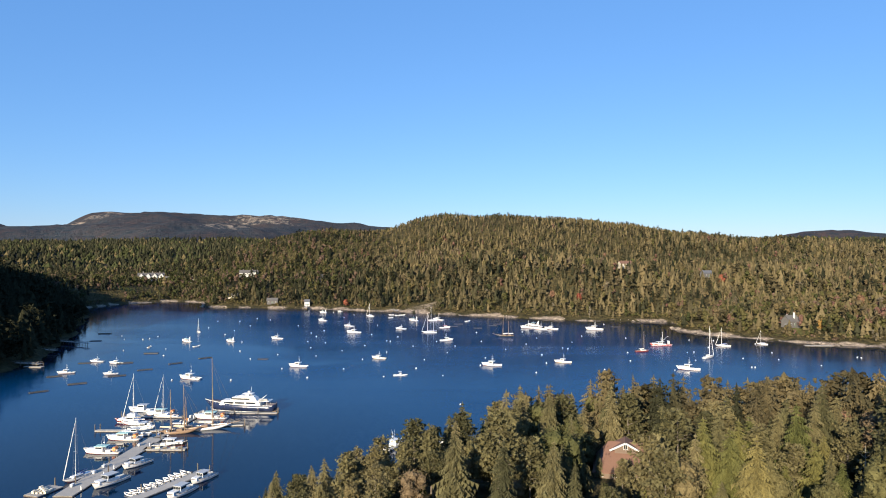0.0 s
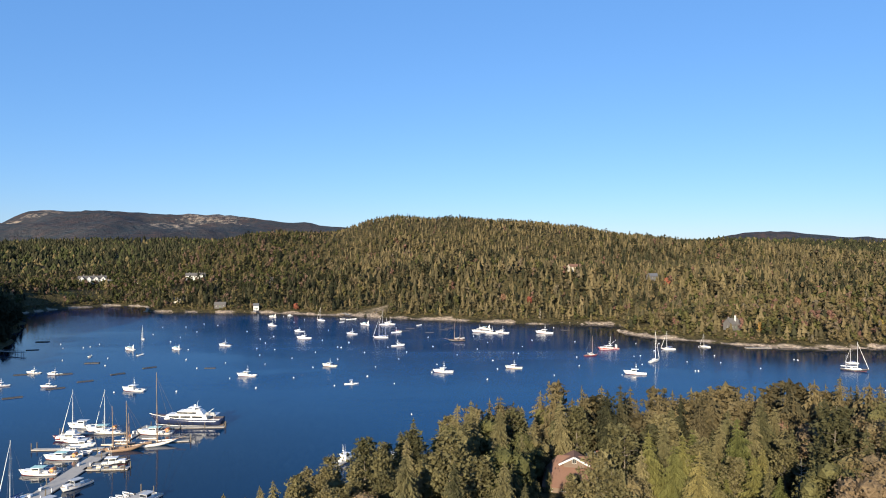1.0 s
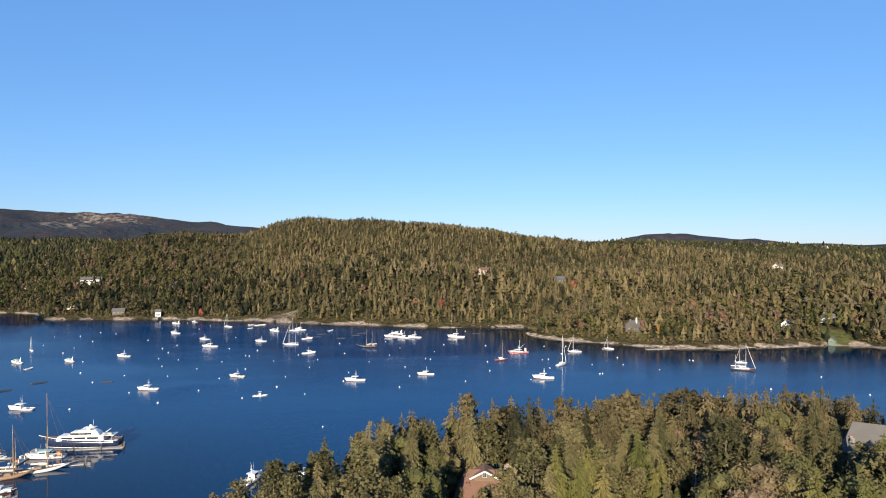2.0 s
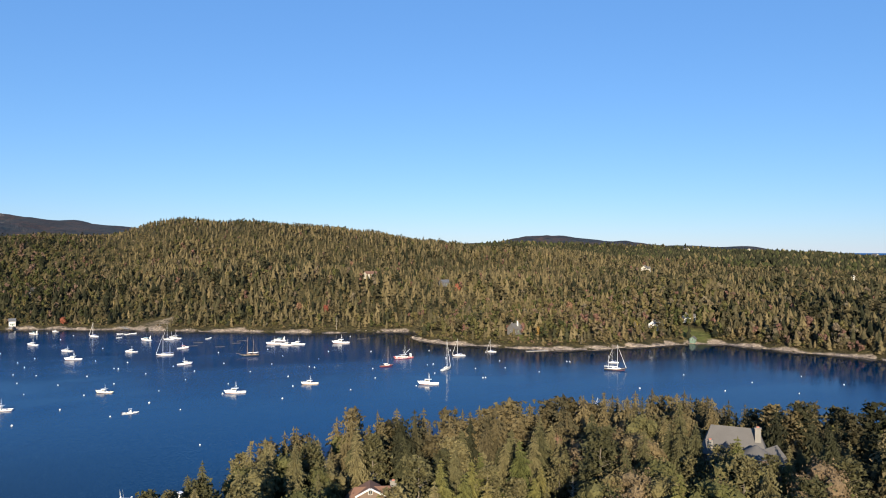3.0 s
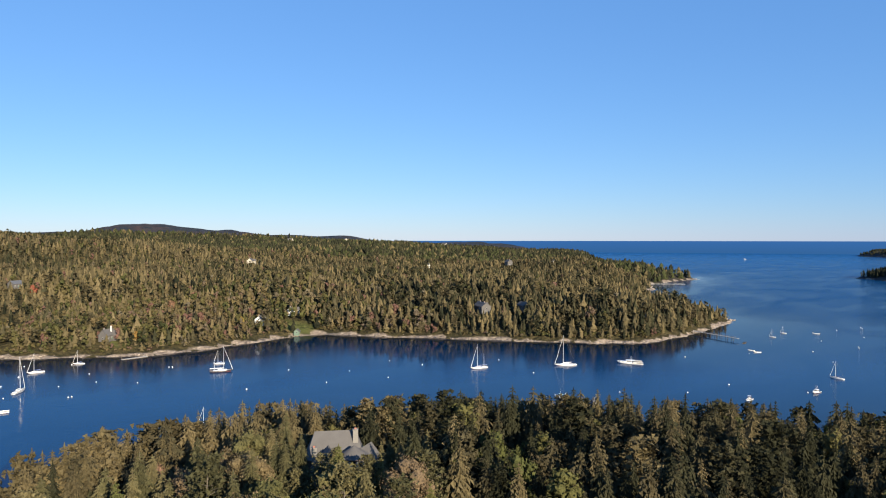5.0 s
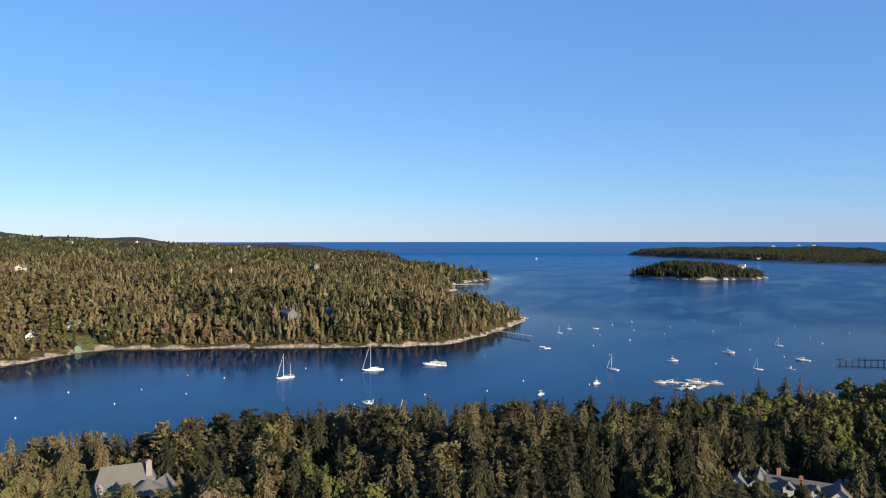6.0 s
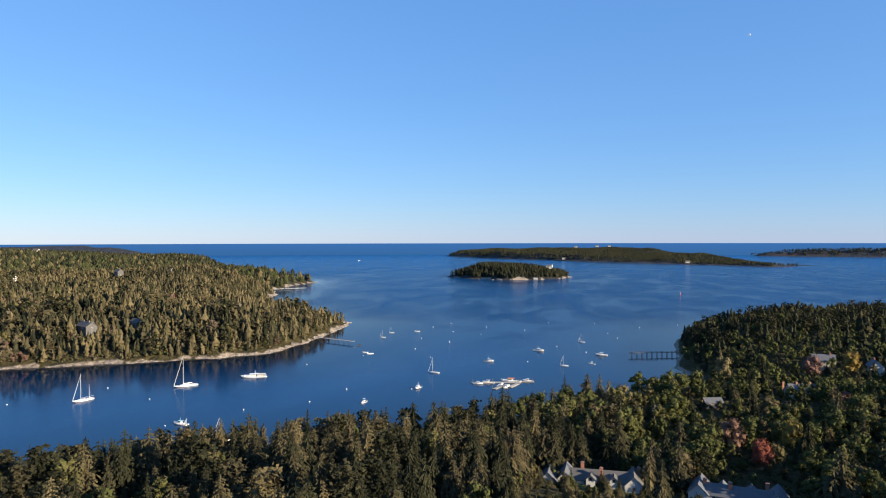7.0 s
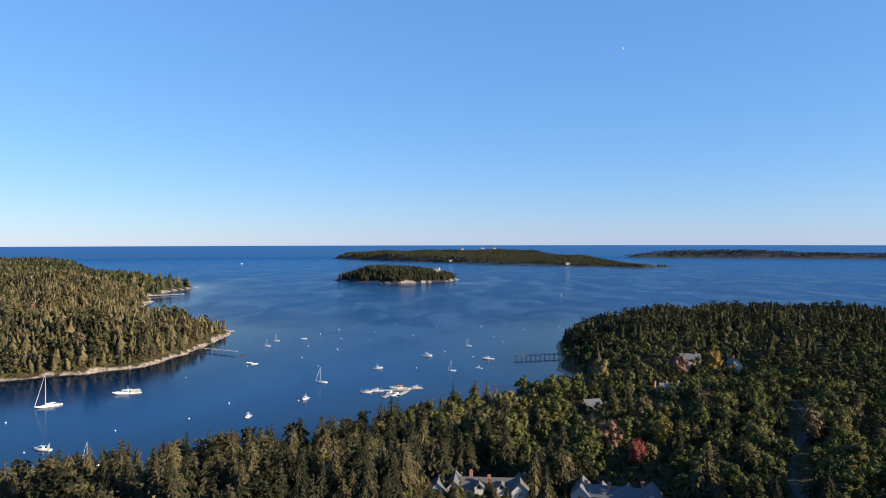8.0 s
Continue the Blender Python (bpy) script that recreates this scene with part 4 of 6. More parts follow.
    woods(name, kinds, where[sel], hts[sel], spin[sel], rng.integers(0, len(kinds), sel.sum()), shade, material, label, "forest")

# the trees nearest by, each on its own
NEAR_KINDS = []
for q in range(18):
    h, style = trng.uniform(13, 19), ("spruce", "tall", "fir", "pine", "maple", "spruce")[q % 6]
    if style == "spruce":
        crown, trunk, mat_c = spruce(trng, h, h * trng.uniform(0.19, 0.29), 28, 12, 5, trng.uniform(0.06, 0.2), 0.1, 0.17), limbs(trng, h, 0.2, 16, 0.15, 2.0, 0.1), M_NEEDLE
        label, cat = ("olive-green spruce with drooping boughs on the near shore", "tree")
    elif style == "fir":
        crown, trunk, mat_c = spruce(trng, h, h * trng.uniform(0.24, 0.31), 26, 12, 5, 0.03, 0.04, 0.17), limbs(trng, h, 0.17, 10, 0.15, 2.0, 0.1), M_FIR
        label, cat = ("yellow-green young fir with dense boughs to the ground", "tree")
    elif style == "tall":
        crown, trunk, mat_c = spruce(trng, h, h * trng.uniform(0.13, 0.19), 24, 10, 5, trng.uniform(0.3, 0.5), 0.2, 0.18), limbs(trng, h, 0.19, 34, 0.2, 1.9, 0.12), M_NEEDLE
        label, cat = ("tall narrow spruce with bare lower trunk by the water", "tree")
    elif style == "pine":
        crown, trunk, mat_c = pine(trng, h, h * 0.32, 14, 6, 13, 0.42), limbs(trng, h, 0.24, 22, 0.3, 4.0, 0.3), M_NEEDLE
        label, cat = ("white pine with flat upswept plates of needles", "tree")
    else:
        h *= 0.7
        crown, trunk, mat_c = leafy_crown(trng, h, h * trng.uniform(0.3, 0.42), 24, 90, 0.24), limbs(trng, h * 0.85, 0.2, 16, 0.3, 3.5, 0.25), M_LEAF
        label, cat = ("broadleaved tree turning yellow, with pale branches", "tree")
    NEAR_KINDS.append((style, h, facets("crown", crown, mat_c), facets("trunk", trunk, M_BARK), label, cat))
by_style = {s: [k for k in NEAR_KINDS if k[0] == s] for s in ("spruce", "tall", "fir", "pine", "maple")}
names = {"spruce": "spruce_tree", "tall": "spruce_tree", "fir": "fir_tree", "pine": "pine_tree", "maple": "broadleaf_tree"}
for q in np.where(NEAR_STRIP)[0][:320]:
    style = "maple" if leafy[q] or (bearing[q] > 24 and dist[q] < 172 and hash01(gx[q], gy[q], 6) < 0.4) else "pine" if piney[q] or hash01(gx[q], gy[q], 2) < 0.12 else "tall" if tall[q] else "fir" if (bearing[q] > 16 and dist[q] < 190 and hash01(gx[q], gy[q], 3) < 0.7) else "spruce"
    _, h, crown, trunk, label, cat = by_style[style][int(hash01(gx[q], gy[q], 9) * len(by_style[style]))]
    size = hts[q] / (h * 0.95)
    tree = thing(names[style], pose(gx[q], gy[q], gz[q] - 0.3, 0, 0, math.degrees(spin[q])) @ Matrix.Scale(float(np.clip(size, 0.25, 1.3)), 4), label, cat, "trees on the near shore")
    part("trunk", trunk, M_BARK, tree)
    part("crown", crown, mat_c, tree)



# ---- small mesh tools ----
def box(bm, cx, cy, cz, sx, sy, sz, tilt=None, taper=1.0, bevel=0.0):
    """A box about its base centre, its top drawn in by taper, with worn edges if bevel is given."""
    made = bmesh.ops.create_cube(bm, size=1)["verts"]
    for v in made:
        k = taper if v.co.z > 0 else 1
        v.co = Vector((v.co.x * sx * k, v.co.y * sy * k, (v.co.z + 0.5) * sz))
        if tilt:
            v.co = tilt @ v.co
        v.co += Vector((cx, cy, cz))
    if bevel:
        edges = {e for v in made for e in v.link_edges}
        bmesh.ops.bevel(bm, geom=list(edges), offset=bevel, segments=1, affect="EDGES", profile=0.5)
    return bm


def rod(bm, a, b, ra, rb=None, sides=8):
    """A round bar from a to b."""
    a, b = Vector(a), Vector(b)
    rb = ra if rb is None else rb
    turn = (b - a).to_track_quat("Z", "Y").to_matrix().to_4x4()
    bmesh.ops.create_cone(bm, cap_ends=True, segments=sides, radius1=ra, radius2=rb, depth=(b - a).length, matrix=Matrix.Translation((a + b) / 2) @ turn)
    return bm


def one_box(*a, **k):
    return box(bmesh.new(), *a, **k)


def one_rod(*a, **k):
    return rod(bmesh.new(), *a, **k)


def hull_lines(long, beam, stern_board, bow_board, stern_width=0.8, fullness=0.45, overhang=0.08, draught=0.35, stations=13):
    """Sections from stern to bow: (x, half beam, sheer height, keel height)."""
    rows = []
    for k in range(stations):
        t = k / (stations - 1)
        widen = stern_width + (1 - stern_width) * min(1, t / 0.4) ** 0.7 if t < 0.4 else (1 - ((t - 0.4) / 0.6) ** (1 / fullness)) ** 0.9
        sheer = stern_board + (bow_board - stern_board) * t**2.2 - 0.12 * math.sin(t * math.pi)
        keel = -draught + (sheer + draught) * max(0, (t - 1 + overhang * 1.6) / (overhang * 1.6)) ** 1.5 * 0.9
        rows.append(((t - 0.5) * long, max(beam / 2 * widen, 0.03), sheer, keel))
    return rows


def hull_mesh(rows, inner=0.12, well=0.35):
    """Topsides, bottom, transom, rail and a sunk deck, lofted along the lines; also the deck on its own."""
    bm, rings = bmesh.new(), []
    for x, b, sheer, keel in rows:
        mid = keel + (sheer - keel) * 0.38
        pts = [(x, 0, keel), (x, b * 0.72, keel + (mid - keel) * 0.55), (x, b * 0.93, mid), (x, b, sheer), (x, max(b - inner, 0.01), sheer), (x, max(b - inner, 0.01), sheer - well)]
        rings.append([bm.verts.new(p) for p in pts] + [bm.verts.new((p[0], -p[1], p[2])) for p in pts[1:]])
    for r, s in zip(rings, rings[1:]):
        for a in (0, 1, 2, 3, 4):
            bm.faces.new((r[a], r[a + 1], s[a + 1], s[a]))
        order = [0, 6, 7, 8, 9, 10]
        for a, c in zip(order, order[1:]):
            bm.faces.new((s[a], s[c], r[c], r[a]))
    last = rings[0]
    bm.faces.new((last[0], last[6], last[7], last[8], last[3], last[2], last[1]))
    bmesh.ops.recalc_face_normals(bm, faces=bm.faces)
    for f in bm.faces:
        f.smooth = True
    deck, left, right = bmesh.new(), [], []
    for x, b, sheer, keel in rows:
        left.append(deck.verts.new((x, max(b - inner * 0.9, 0.012), sheer - well * 0.9)))
        right.append(deck.verts.new((x, -max(b - inner * 0.9, 0.012), sheer - well * 0.9)))
    for k in range(len(rows) - 1):
        deck.faces.new((left[k], right[k], right[k + 1], left[k + 1]))
    return bm, deck


def strake(rows, at, high, out=0.035):
    """A band along both sides of a hull: rub rail or painted stripe."""
    bm = bmesh.new()
    for sign in (1, -1):
        ring = []
        for x, b, sheer, keel in rows:
            z = sheer + at
            ring.append([bm.verts.new((x, sign * (b + o), z + h)) for o, h in ((-0.02, -high / 2), (out, -high / 2), (out, high / 2), (-0.02, high / 2))])
        for r, s in zip(ring, ring[1:]):
            for a in range(4):
                bm.faces.new((r[a], r[(a + 1) % 4], s[(a + 1) % 4], s[a]))
    bmesh.ops.recalc_face_normals(bm, faces=bm.faces)
    return bm


# ---- boats: built once each at the origin's waterline, bow to +x ----
def lobster_boat(name, label, hull_mat, roof_mat, long=11.0, rig="mast", bottom=M_MAROON, house_mat=M_WHITE):
    boat = thing(name, pose(0, 0, 0), label, "boat", "boats on moorings")
    rows = hull_lines(long, long * 0.33, 0.75, 1.75)
    bm, deck = hull_mesh(rows)
    part("hull", bm, hull_mat, boat)
    part("deck", deck, M_DECK, boat)
    part("rub_rail", strake(rows, -0.10, 0.10), M_TEAK if hull_mat is M_WHITE else M_WHITE, boat)
    part("boot_stripe", strake([(x, b * 0.93 - 0.01, 0.12, k) for x, b, s, k in rows[:-1]], 0, 0.16, 0.02), bottom, boat)
    f, w = long * 0.10, long * 0.33
    trunk = part("trunk_cabin", one_box(f + long * 0.16, 0, 0.85, long * 0.26, w * 0.62, 0.85, taper=0.85, bevel=0.08), house_mat, boat)
    for sy in (1, -1):
        part("porthole", one_box(f + long * 0.16, sy * w * 0.292, 1.22, long * 0.12, 0.05, 0.2), M_GLASS, trunk)
    house = part("wheelhouse", one_box(f - long * 0.06, 0, 0.5, long * 0.22, w * 0.66, 1.95, taper=0.92, bevel=0.06), house_mat, boat)
    for k in (-1, 0, 1):
        part("windscreen", one_box(f + long * 0.048, k * w * 0.195, 1.68, 0.06, w * 0.175, 0.62, tilt=Matrix.Rotation(-0.12, 4, "Y")), M_GLASS, house)
    for sy in (1, -1):
        part("side_window", one_box(f - long * 0.06, sy * w * 0.318, 1.66, long * 0.17, 0.06, 0.58), M_GLASS, house)
    part("roof", one_box(f - long * 0.10, 0, 2.42, long * 0.34, w * 0.72, 0.12, taper=0.97, bevel=0.04), roof_mat, boat)
    part("engine_box", one_box(-long * 0.18, 0, 0.42, long * 0.14, w * 0.3, 0.55, bevel=0.05), M_WHITE, boat)
    if rig == "mast":
        m = part("mast", one_rod((f - long * 0.16, 0, 2.5), (f - long * 0.16, 0, 5.2), 0.06, 0.04), M_ALU, boat)
        part("radar", one_box(f - long * 0.16, 0, 3.5, 0.5, 0.5, 0.25, bevel=0.06), M_WHITE, m)
        for sy in (0.5, -0.5):
            part("antenna", one_rod((f - long * 0.1, sy, 2.5), (f - long * 0.14, sy, 5.8), 0.025, 0.015, 5), M_WHITE, boat)
    elif rig == "sail":
        m = part("mast", one_rod((-long * 0.42, 0, 0.6), (-long * 0.42, 0, 4.6), 0.05), M_ALU, boat)
        bm = bmesh.new()
        vs = [bm.verts.new(p) for p in ((-long * 0.42, 0.03, 1.2), (-long * 0.42, 0.03, 4.4), (-long * 0.24, 0.03, 1.5), (-long * 0.42, -0.03, 1.2), (-long * 0.42, -0.03, 4.4), (-long * 0.24, -0.03, 1.5))]
        bm.faces.new(vs[:3]), bm.faces.new(vs[3:][::-1])
        for a, c in ((0, 1), (1, 2), (2, 0)):
            bm.faces.new((vs[a], vs[a + 3], vs[c + 3], vs[c]))
        part("riding_sail", bm, M_SAIL, m)
        part("antenna", one_rod((f - long * 0.1, 0.4, 2.5), (f - long * 0.14, 0.4, 5.5), 0.025, 0.015, 5), M_WHITE, boat)
    return boat


def sailboat(name, label, hull_mat, long=11.0, mast=14.0, mizzen=0.0, spar=M_ALU, cover=M_BLUECLOTH, jib=True, deck_mat=M_DECK):
    boat = thing(name, pose(0, 0, 0), label, "sailboat", "boats on moorings")
    rows = hull_lines(long, long * 0.27, 0.85, 1.25, 0.55, 0.5, 0.2)
    bm, deck = hull_mesh(rows, 0.08, 0.10)
    part("hull", bm, hull_mat, boat)
    part("deck", deck, deck_mat, boat)
    part("toe_rail", strake(rows, 0.02, 0.07, 0.02), M_TEAK, boat)
    part("boot_stripe", strake([(x, b * 0.93 - 0.02, 0.12, k) for x, b, s, k in rows[1:-1]], 0, 0.12, 0.02), M_MAROON, boat)
    house = part("coachroof", one_box(long * 0.06, 0, 0.75, long * 0.36, long * 0.15, 0.62, taper=0.85, bevel=0.07), M_WHITE, boat)
    for sy in (1, -1):
        part("porthole", one_box(long * 0.05, sy * long * 0.071, 1.02, long * 0.22, 0.04, 0.16), M_GLASS, house)
    part("cockpit_coaming", one_box(-long * 0.24, 0, 0.72, long * 0.22, long * 0.17, 0.32, bevel=0.05), M_TEAK if spar is M_TEAK else M_WHITE, boat)
    part("sprayhood", one_box(-long * 0.11, 0, 1.25, long * 0.08, long * 0.14, 0.5, taper=0.7, bevel=0.08), cover, boat)

    def rigged(x, high, boom):
        m = part("mast", one_rod((x, 0, 0.9), (x, 0, high), 0.11 + high * 0.003, 0.07), spar, boat)
        for z in (0.45, 0.72):
            part("spreader", one_rod((x, -long * 0.07, high * z), (x, long * 0.07, high * z), 0.03), spar, m)
        part("boom", one_rod((x - 0.1, 0, 1.9), (x - boom, 0, 2.05), 0.08), spar, boat)
        part("furled_sail", one_rod((x - 0.2, 0, 2.12), (x - boom * 0.95, 0, 2.2), 0.22, 0.12), cover, boat)
        for sy in (1, -1):
            part("shroud", one_rod((x - 0.1, sy * long * 0.12, 1.0), (x, 0, high * 0.95), 0.022, 0.022, 4), M_STAY, boat)
        return m

    rigged(long * 0.10, mast, long * 0.38)
    if mizzen:
        rigged(-long * 0.30, mizzen, long * 0.2)
    part("backstay", one_rod((-long * 0.48, 0, 0.95), (long * 0.10, 0, mast * 0.99), 0.022, 0.022, 4), M_STAY, boat)
    if jib:
        part("furled_jib", one_rod((long * 0.48, 0, 1.35), (long * 0.11, 0, mast * 0.94), 0.13, 0.05), M_SAIL, boat)
    else:
        part("forestay", one_rod((long * 0.48, 0, 1.35), (long * 0.10, 0, mast * 0.96), 0.022, 0.022, 4), M_STAY, boat)
    return boat


def skiff(name, label, hull_mat, long=4.6, motor=True):
    boat = thing(name, pose(0, 0, 0), label, "dinghy", "skiffs and dinghies")
    rows = hull_lines(long, long * 0.38, 0.42, 0.68, 0.85, draught=0.12, stations=9)
    bm, deck = hull_mesh(rows, 0.08, 0.38)
    part("hull", bm, hull_mat, boat)
    part("floor", deck, M_DECK, boat)
    for x in (-0.28, 0.08):
        part("thwart", one_box(long * x, 0, 0.36, 0.32, long * 0.32, 0.06), M_TEAK, boat)
    if motor:
        part("outboard", one_box(-long * 0.52, 0, 0.2, 0.32, 0.3, 0.75, bevel=0.06), M_RUBBER, boat)
    return boat


def launch(name, label, hull_mat, long=8.0):
    """An open motor launch with a centre console and a small top."""
    boat = skiff(name, label, hull_mat, long, True)
    con = part("console", one_box(0, 0, 0.3, 1.0, 0.9, 1.2, taper=0.85, bevel=0.06), M_WHITE, boat)
    part("windscreen", one_box(0.45, 0, 1.45, 0.06, 0.8, 0.4, tilt=Matrix.Rotation(-0.4, 4, "Y")), M_GLASS, con)
    part("hardtop", one_box(-0.2, 0, 2.25, 2.0, 1.6, 0.08, bevel=0.03), M_WHITE, boat)
    for sx in (0.5, -0.9):
        for sy in (0.6, -0.6):
            part("post", one_rod((sx, sy, 0.4), (sx, sy, 2.27), 0.03, sides=6), M_ALU, boat)
    part("foredeck", one_box(long * 0.33, 0, 0.5, long * 0.2, long * 0.2, 0.12, taper=0.7, bevel=0.03), M_WHITE, boat)
    return boat


def motor_yacht():
    boat = thing("motor_yacht", pose(0, 0, 0), "large motor yacht with navy hull and white upper decks", "yacht")
    rows = hull_lines(32, 7.0, 3.1, 4.7, 0.9, 0.5, 0.12, 0.6, 17)
    bm, deck = hull_mesh(rows, 0.2, 0.5)
    part("hull", bm, M_NAVY, boat, "glossy navy blue hull")
    part("deck", deck, M_TEAK, boat)
    part("sheer_band", strake(rows, -0.12, 0.22, 0.04), M_WHITE, boat)
    part("boot_stripe", strake([(x, b * 0.93 - 0.03, 0.25, k) for x, b, s, k in rows[:-2]], 0, 0.18, 0.03), M_WHITE, boat)
    lower = part("main_deckhouse", one_box(-1.0, 0, 2.6, 19, 5.6, 2.1, taper=0.90, bevel=0.3), M_WHITE, boat)
    for sy in (1, -1):
        for k in range(3):
            part("saloon_window", one_box(-6.0 + k * 5.0, sy * 2.66, 3.45, 4.4, 0.14, 0.75, tilt=Matrix.Rotation(-sy * 0.12, 4, "X")), M_GLASS, lower)
        for k in range(5):
            part("hull_porthole", one_box(-8 + k * 3.6, sy * (3.38 if k < 4 else 3.0), 1.0, 1.0, 0.12, 0.35), M_GLASS, boat)
    upper = part("bridge_deck", one_box(-2.4, 0, 4.6, 12.5, 4.8, 1.6, taper=0.82, bevel=0.3), M_WHITE, boat)
    for sy in (1, -1):
        part("bridge_window", one_box(-1.2, sy * 2.24, 5.1, 8.4, 0.16, 0.75, tilt=Matrix.Rotation(-sy * 0.22, 4, "X")), M_GLASS, upper)
    part("bridge_windscreen", one_box(3.45, 0, 5.0, 0.16, 3.4, 0.85, tilt=Matrix.Rotation(-0.5, 4, "Y")), M_GLASS, upper)
    part("flybridge_coaming", one_box(-3.4, 0, 6.1, 7.5, 3.4, 0.6, taper=0.9, bevel=0.15), M_WHITE, boat)
    part("hardtop", one_box(-4.0, 0, 7.5, 4.8, 3.2, 0.2, taper=0.9, bevel=0.08), M_WHITE, boat)
    for sy in (1, -1):
        part("radar_arch", one_box(-4.2, sy * 1.45, 6.3, 1.2, 0.2, 1.35, tilt=Matrix.Rotation(0.25, 4, "Y")), M_WHITE, boat)
    dome = bmesh.new()
    bmesh.ops.create_uvsphere(dome, u_segments=12, v_segments=8, radius=0.6, matrix=Matrix.Translation((-4.2, 0, 8.15)))
    part("radome", dome, M_WHITE, boat)
    part("mast", one_rod((-5.0, 0, 7.6), (-5.4, 0, 10.6), 0.09, 0.04), M_WHITE, boat)
    part("boat_deck", one_box(-11.2, 0, 4.6, 6.0, 5.0, 0.18, bevel=0.05), M_WHITE, boat)
    part("tender", one_box(-11.2, 1.0, 4.8, 4.4, 1.6, 0.8, taper=0.8, bevel=0.2), M_DECK, boat)
    part("crane", one_rod((-9.0, -1.5, 4.7), (-12.0, -1.2, 6.9), 0.15, 0.1), M_WHITE, boat)
    for sy in (1, -1):
        for x in (-13.2, -10.2, -7.5):
            part("deck_post", one_rod((x, sy * 2.4, 1.8), (x, sy * 2.4, 4.65), 0.07, sides=6), M_WHITE, boat)
        for k in range(9):
            part("stanchion", one_rod((3.5 + k * 1.35, sy * (3.1 - max(0, k - 2) * 0.34), 2.7 + k * 0.07), (3.5 + k * 1.35, sy * (3.1 - max(0, k - 2) * 0.34), 3.6 + k * 0.07), 0.03, sides=4), M_ALU, boat)
    part("swim_platform", one_box(-16.6, 0, 0.5, 1.6, 5.4, 0.15, bevel=0.04), M_TEAK, boat)
    part("ensign_staff", one_rod((-15.8, 0, 2.0), (-16.8, 0, 4.2), 0.035, sides=5), M_TEAK, boat)
    return boat


def schooner(name, label, hull_mat, long=17.0, masts=((0.12, 18), (-0.18, 19)), spar=M_TEAK, cover=M_SAIL):
    boat = thing(name, pose(0, 0, 0), label, "schooner")
    rows = hull_lines(long, long * 0.25, 1.0, 1.9, 0.5, 0.5, 0.22, 0.4, 15)
    bm, deck = hull_mesh(rows, 0.12, 0.3)
    part("hull", bm, hull_mat, boat)
    part("deck", deck, M_TEAK, boat)
    part("cap_rail", strake(rows, 0.03, 0.1, 0.05), M_TEAK, boat)
    part("bowsprit", one_rod((long * 0.42, 0, 1.7), (long * 0.68, 0, 2.6), 0.14, 0.08), spar, boat)
    for x in (-0.3, 0.0):
        part("deckhouse", one_box(long * x, 0, 0.9, long * 0.14, long * 0.12, 0.75, taper=0.92, bevel=0.06), M_TEAK, boat)
    for x, high in masts:
        m = part("mast", one_rod((long * x, 0, 0.7), (long * x - 0.4, 0, high), 0.2, 0.09), spar, boat)
        part("crosstrees", one_rod((long * x - 0.25, -1.0, high * 0.7), (long * x - 0.25, 1.0, high * 0.7), 0.05), spar, m)
        part("boom", one_rod((long * x - 0.2, 0, 2.2), (long * x - long * 0.28, 0, 2.6), 0.12), spar, boat)
        part("furled_sail", one_rod((long * x - 0.3, 0, 2.5), (long * x - long * 0.27, 0, 2.9), 0.32, 0.2), cover, boat)
        for sy in (1, -1):
            for dx in (-0.5, 0.4):
                part("shroud", one_rod((long * x + dx, sy * long * 0.118, 1.3), (long * x - 0.25, 0, high * 0.72), 0.03, sides=4), M_PILE, boat)
    x0, h0 = masts[0]
    for end in (0.66, 0.46):
        part("forestay", one_rod((long * end, 0, 2.4 if end > 0.5 else 1.9), (long * x0 - 0.35, 0, h0 * 0.94), 0.035, sides=4), M_PILE, boat)
    x1, h1 = masts[-1]
    part("backstay", one_rod((-long * 0.49, 0, 1.1), (long * x1 - 0.35, 0, h1 * 0.95), 0.035, sides=4), M_PILE, boat)
    return boat


def heading(bow_x, bow_y):
    return math.degrees(math.atan2(bow_y, bow_x))


def place_fleet(proto, spots, seed, keep_first=True):
    """The prototype goes to the first place, copies to the rest. Each place: x, y, bow direction, size."""
    rng = random.Random(seed)
    for k, (x, y, turn, size) in enumerate(spots):
        m = pose(x, y, rng.uniform(-0.05, 0.05), rng.uniform(-1.5, 1.5), 0, turn + rng.uniform(-9, 9)) @ Matrix.Scale(size, 4)
        if k == 0:
            proto.matrix_world = m
        else:
            copy_thing(proto, m)


LEFT, ACROSS = 150.0, 108.0
white_boat = lobster_boat("lobster_boat", "white lobster boat with forward wheelhouse on a mooring", M_WHITE, M_WHITE)
place_fleet(white_boat, [(-77, 592, 170, 1.15), (30, 422, LEFT + 20, 1.0), (146, 408, LEFT + 15, 1.08), (-5, 701, LEFT, 1), (3, 540, 10, 0.85), (78, 629, 160, 1.1), (98, 620, 165, 1.0), (88, 618, 175, 0.95),
                         (-133, 550, 170, 0.85), (-139, 377, 165, 1.05), (-122, 694, LEFT, 0.9), (136, 616, 172, 1.25), (-17.6, 246, 60, 0.95), (-88, 417, 165, 0.95)], 1)
sail_boat = lobster_boat("lobster_boat", "white lobster boat with a small riding sail aft", M_WHITE, M_TEAL, 10.5, "sail")
place_fleet(sail_boat, [(-30, 695, LEFT, 1.1), (-199, 532, 140, 0.95), (-165, 532, 140, 0.85), (86, 650, 160, 1), (360, 186, 75, 0.8), (-137, 783, LEFT, 0.85)], 2)
cream_boat = lobster_boat("lobster_boat", "cream-hulled lobster boat with buff deck on a mooring", M_CREAM, M_WHITE, 11.5)
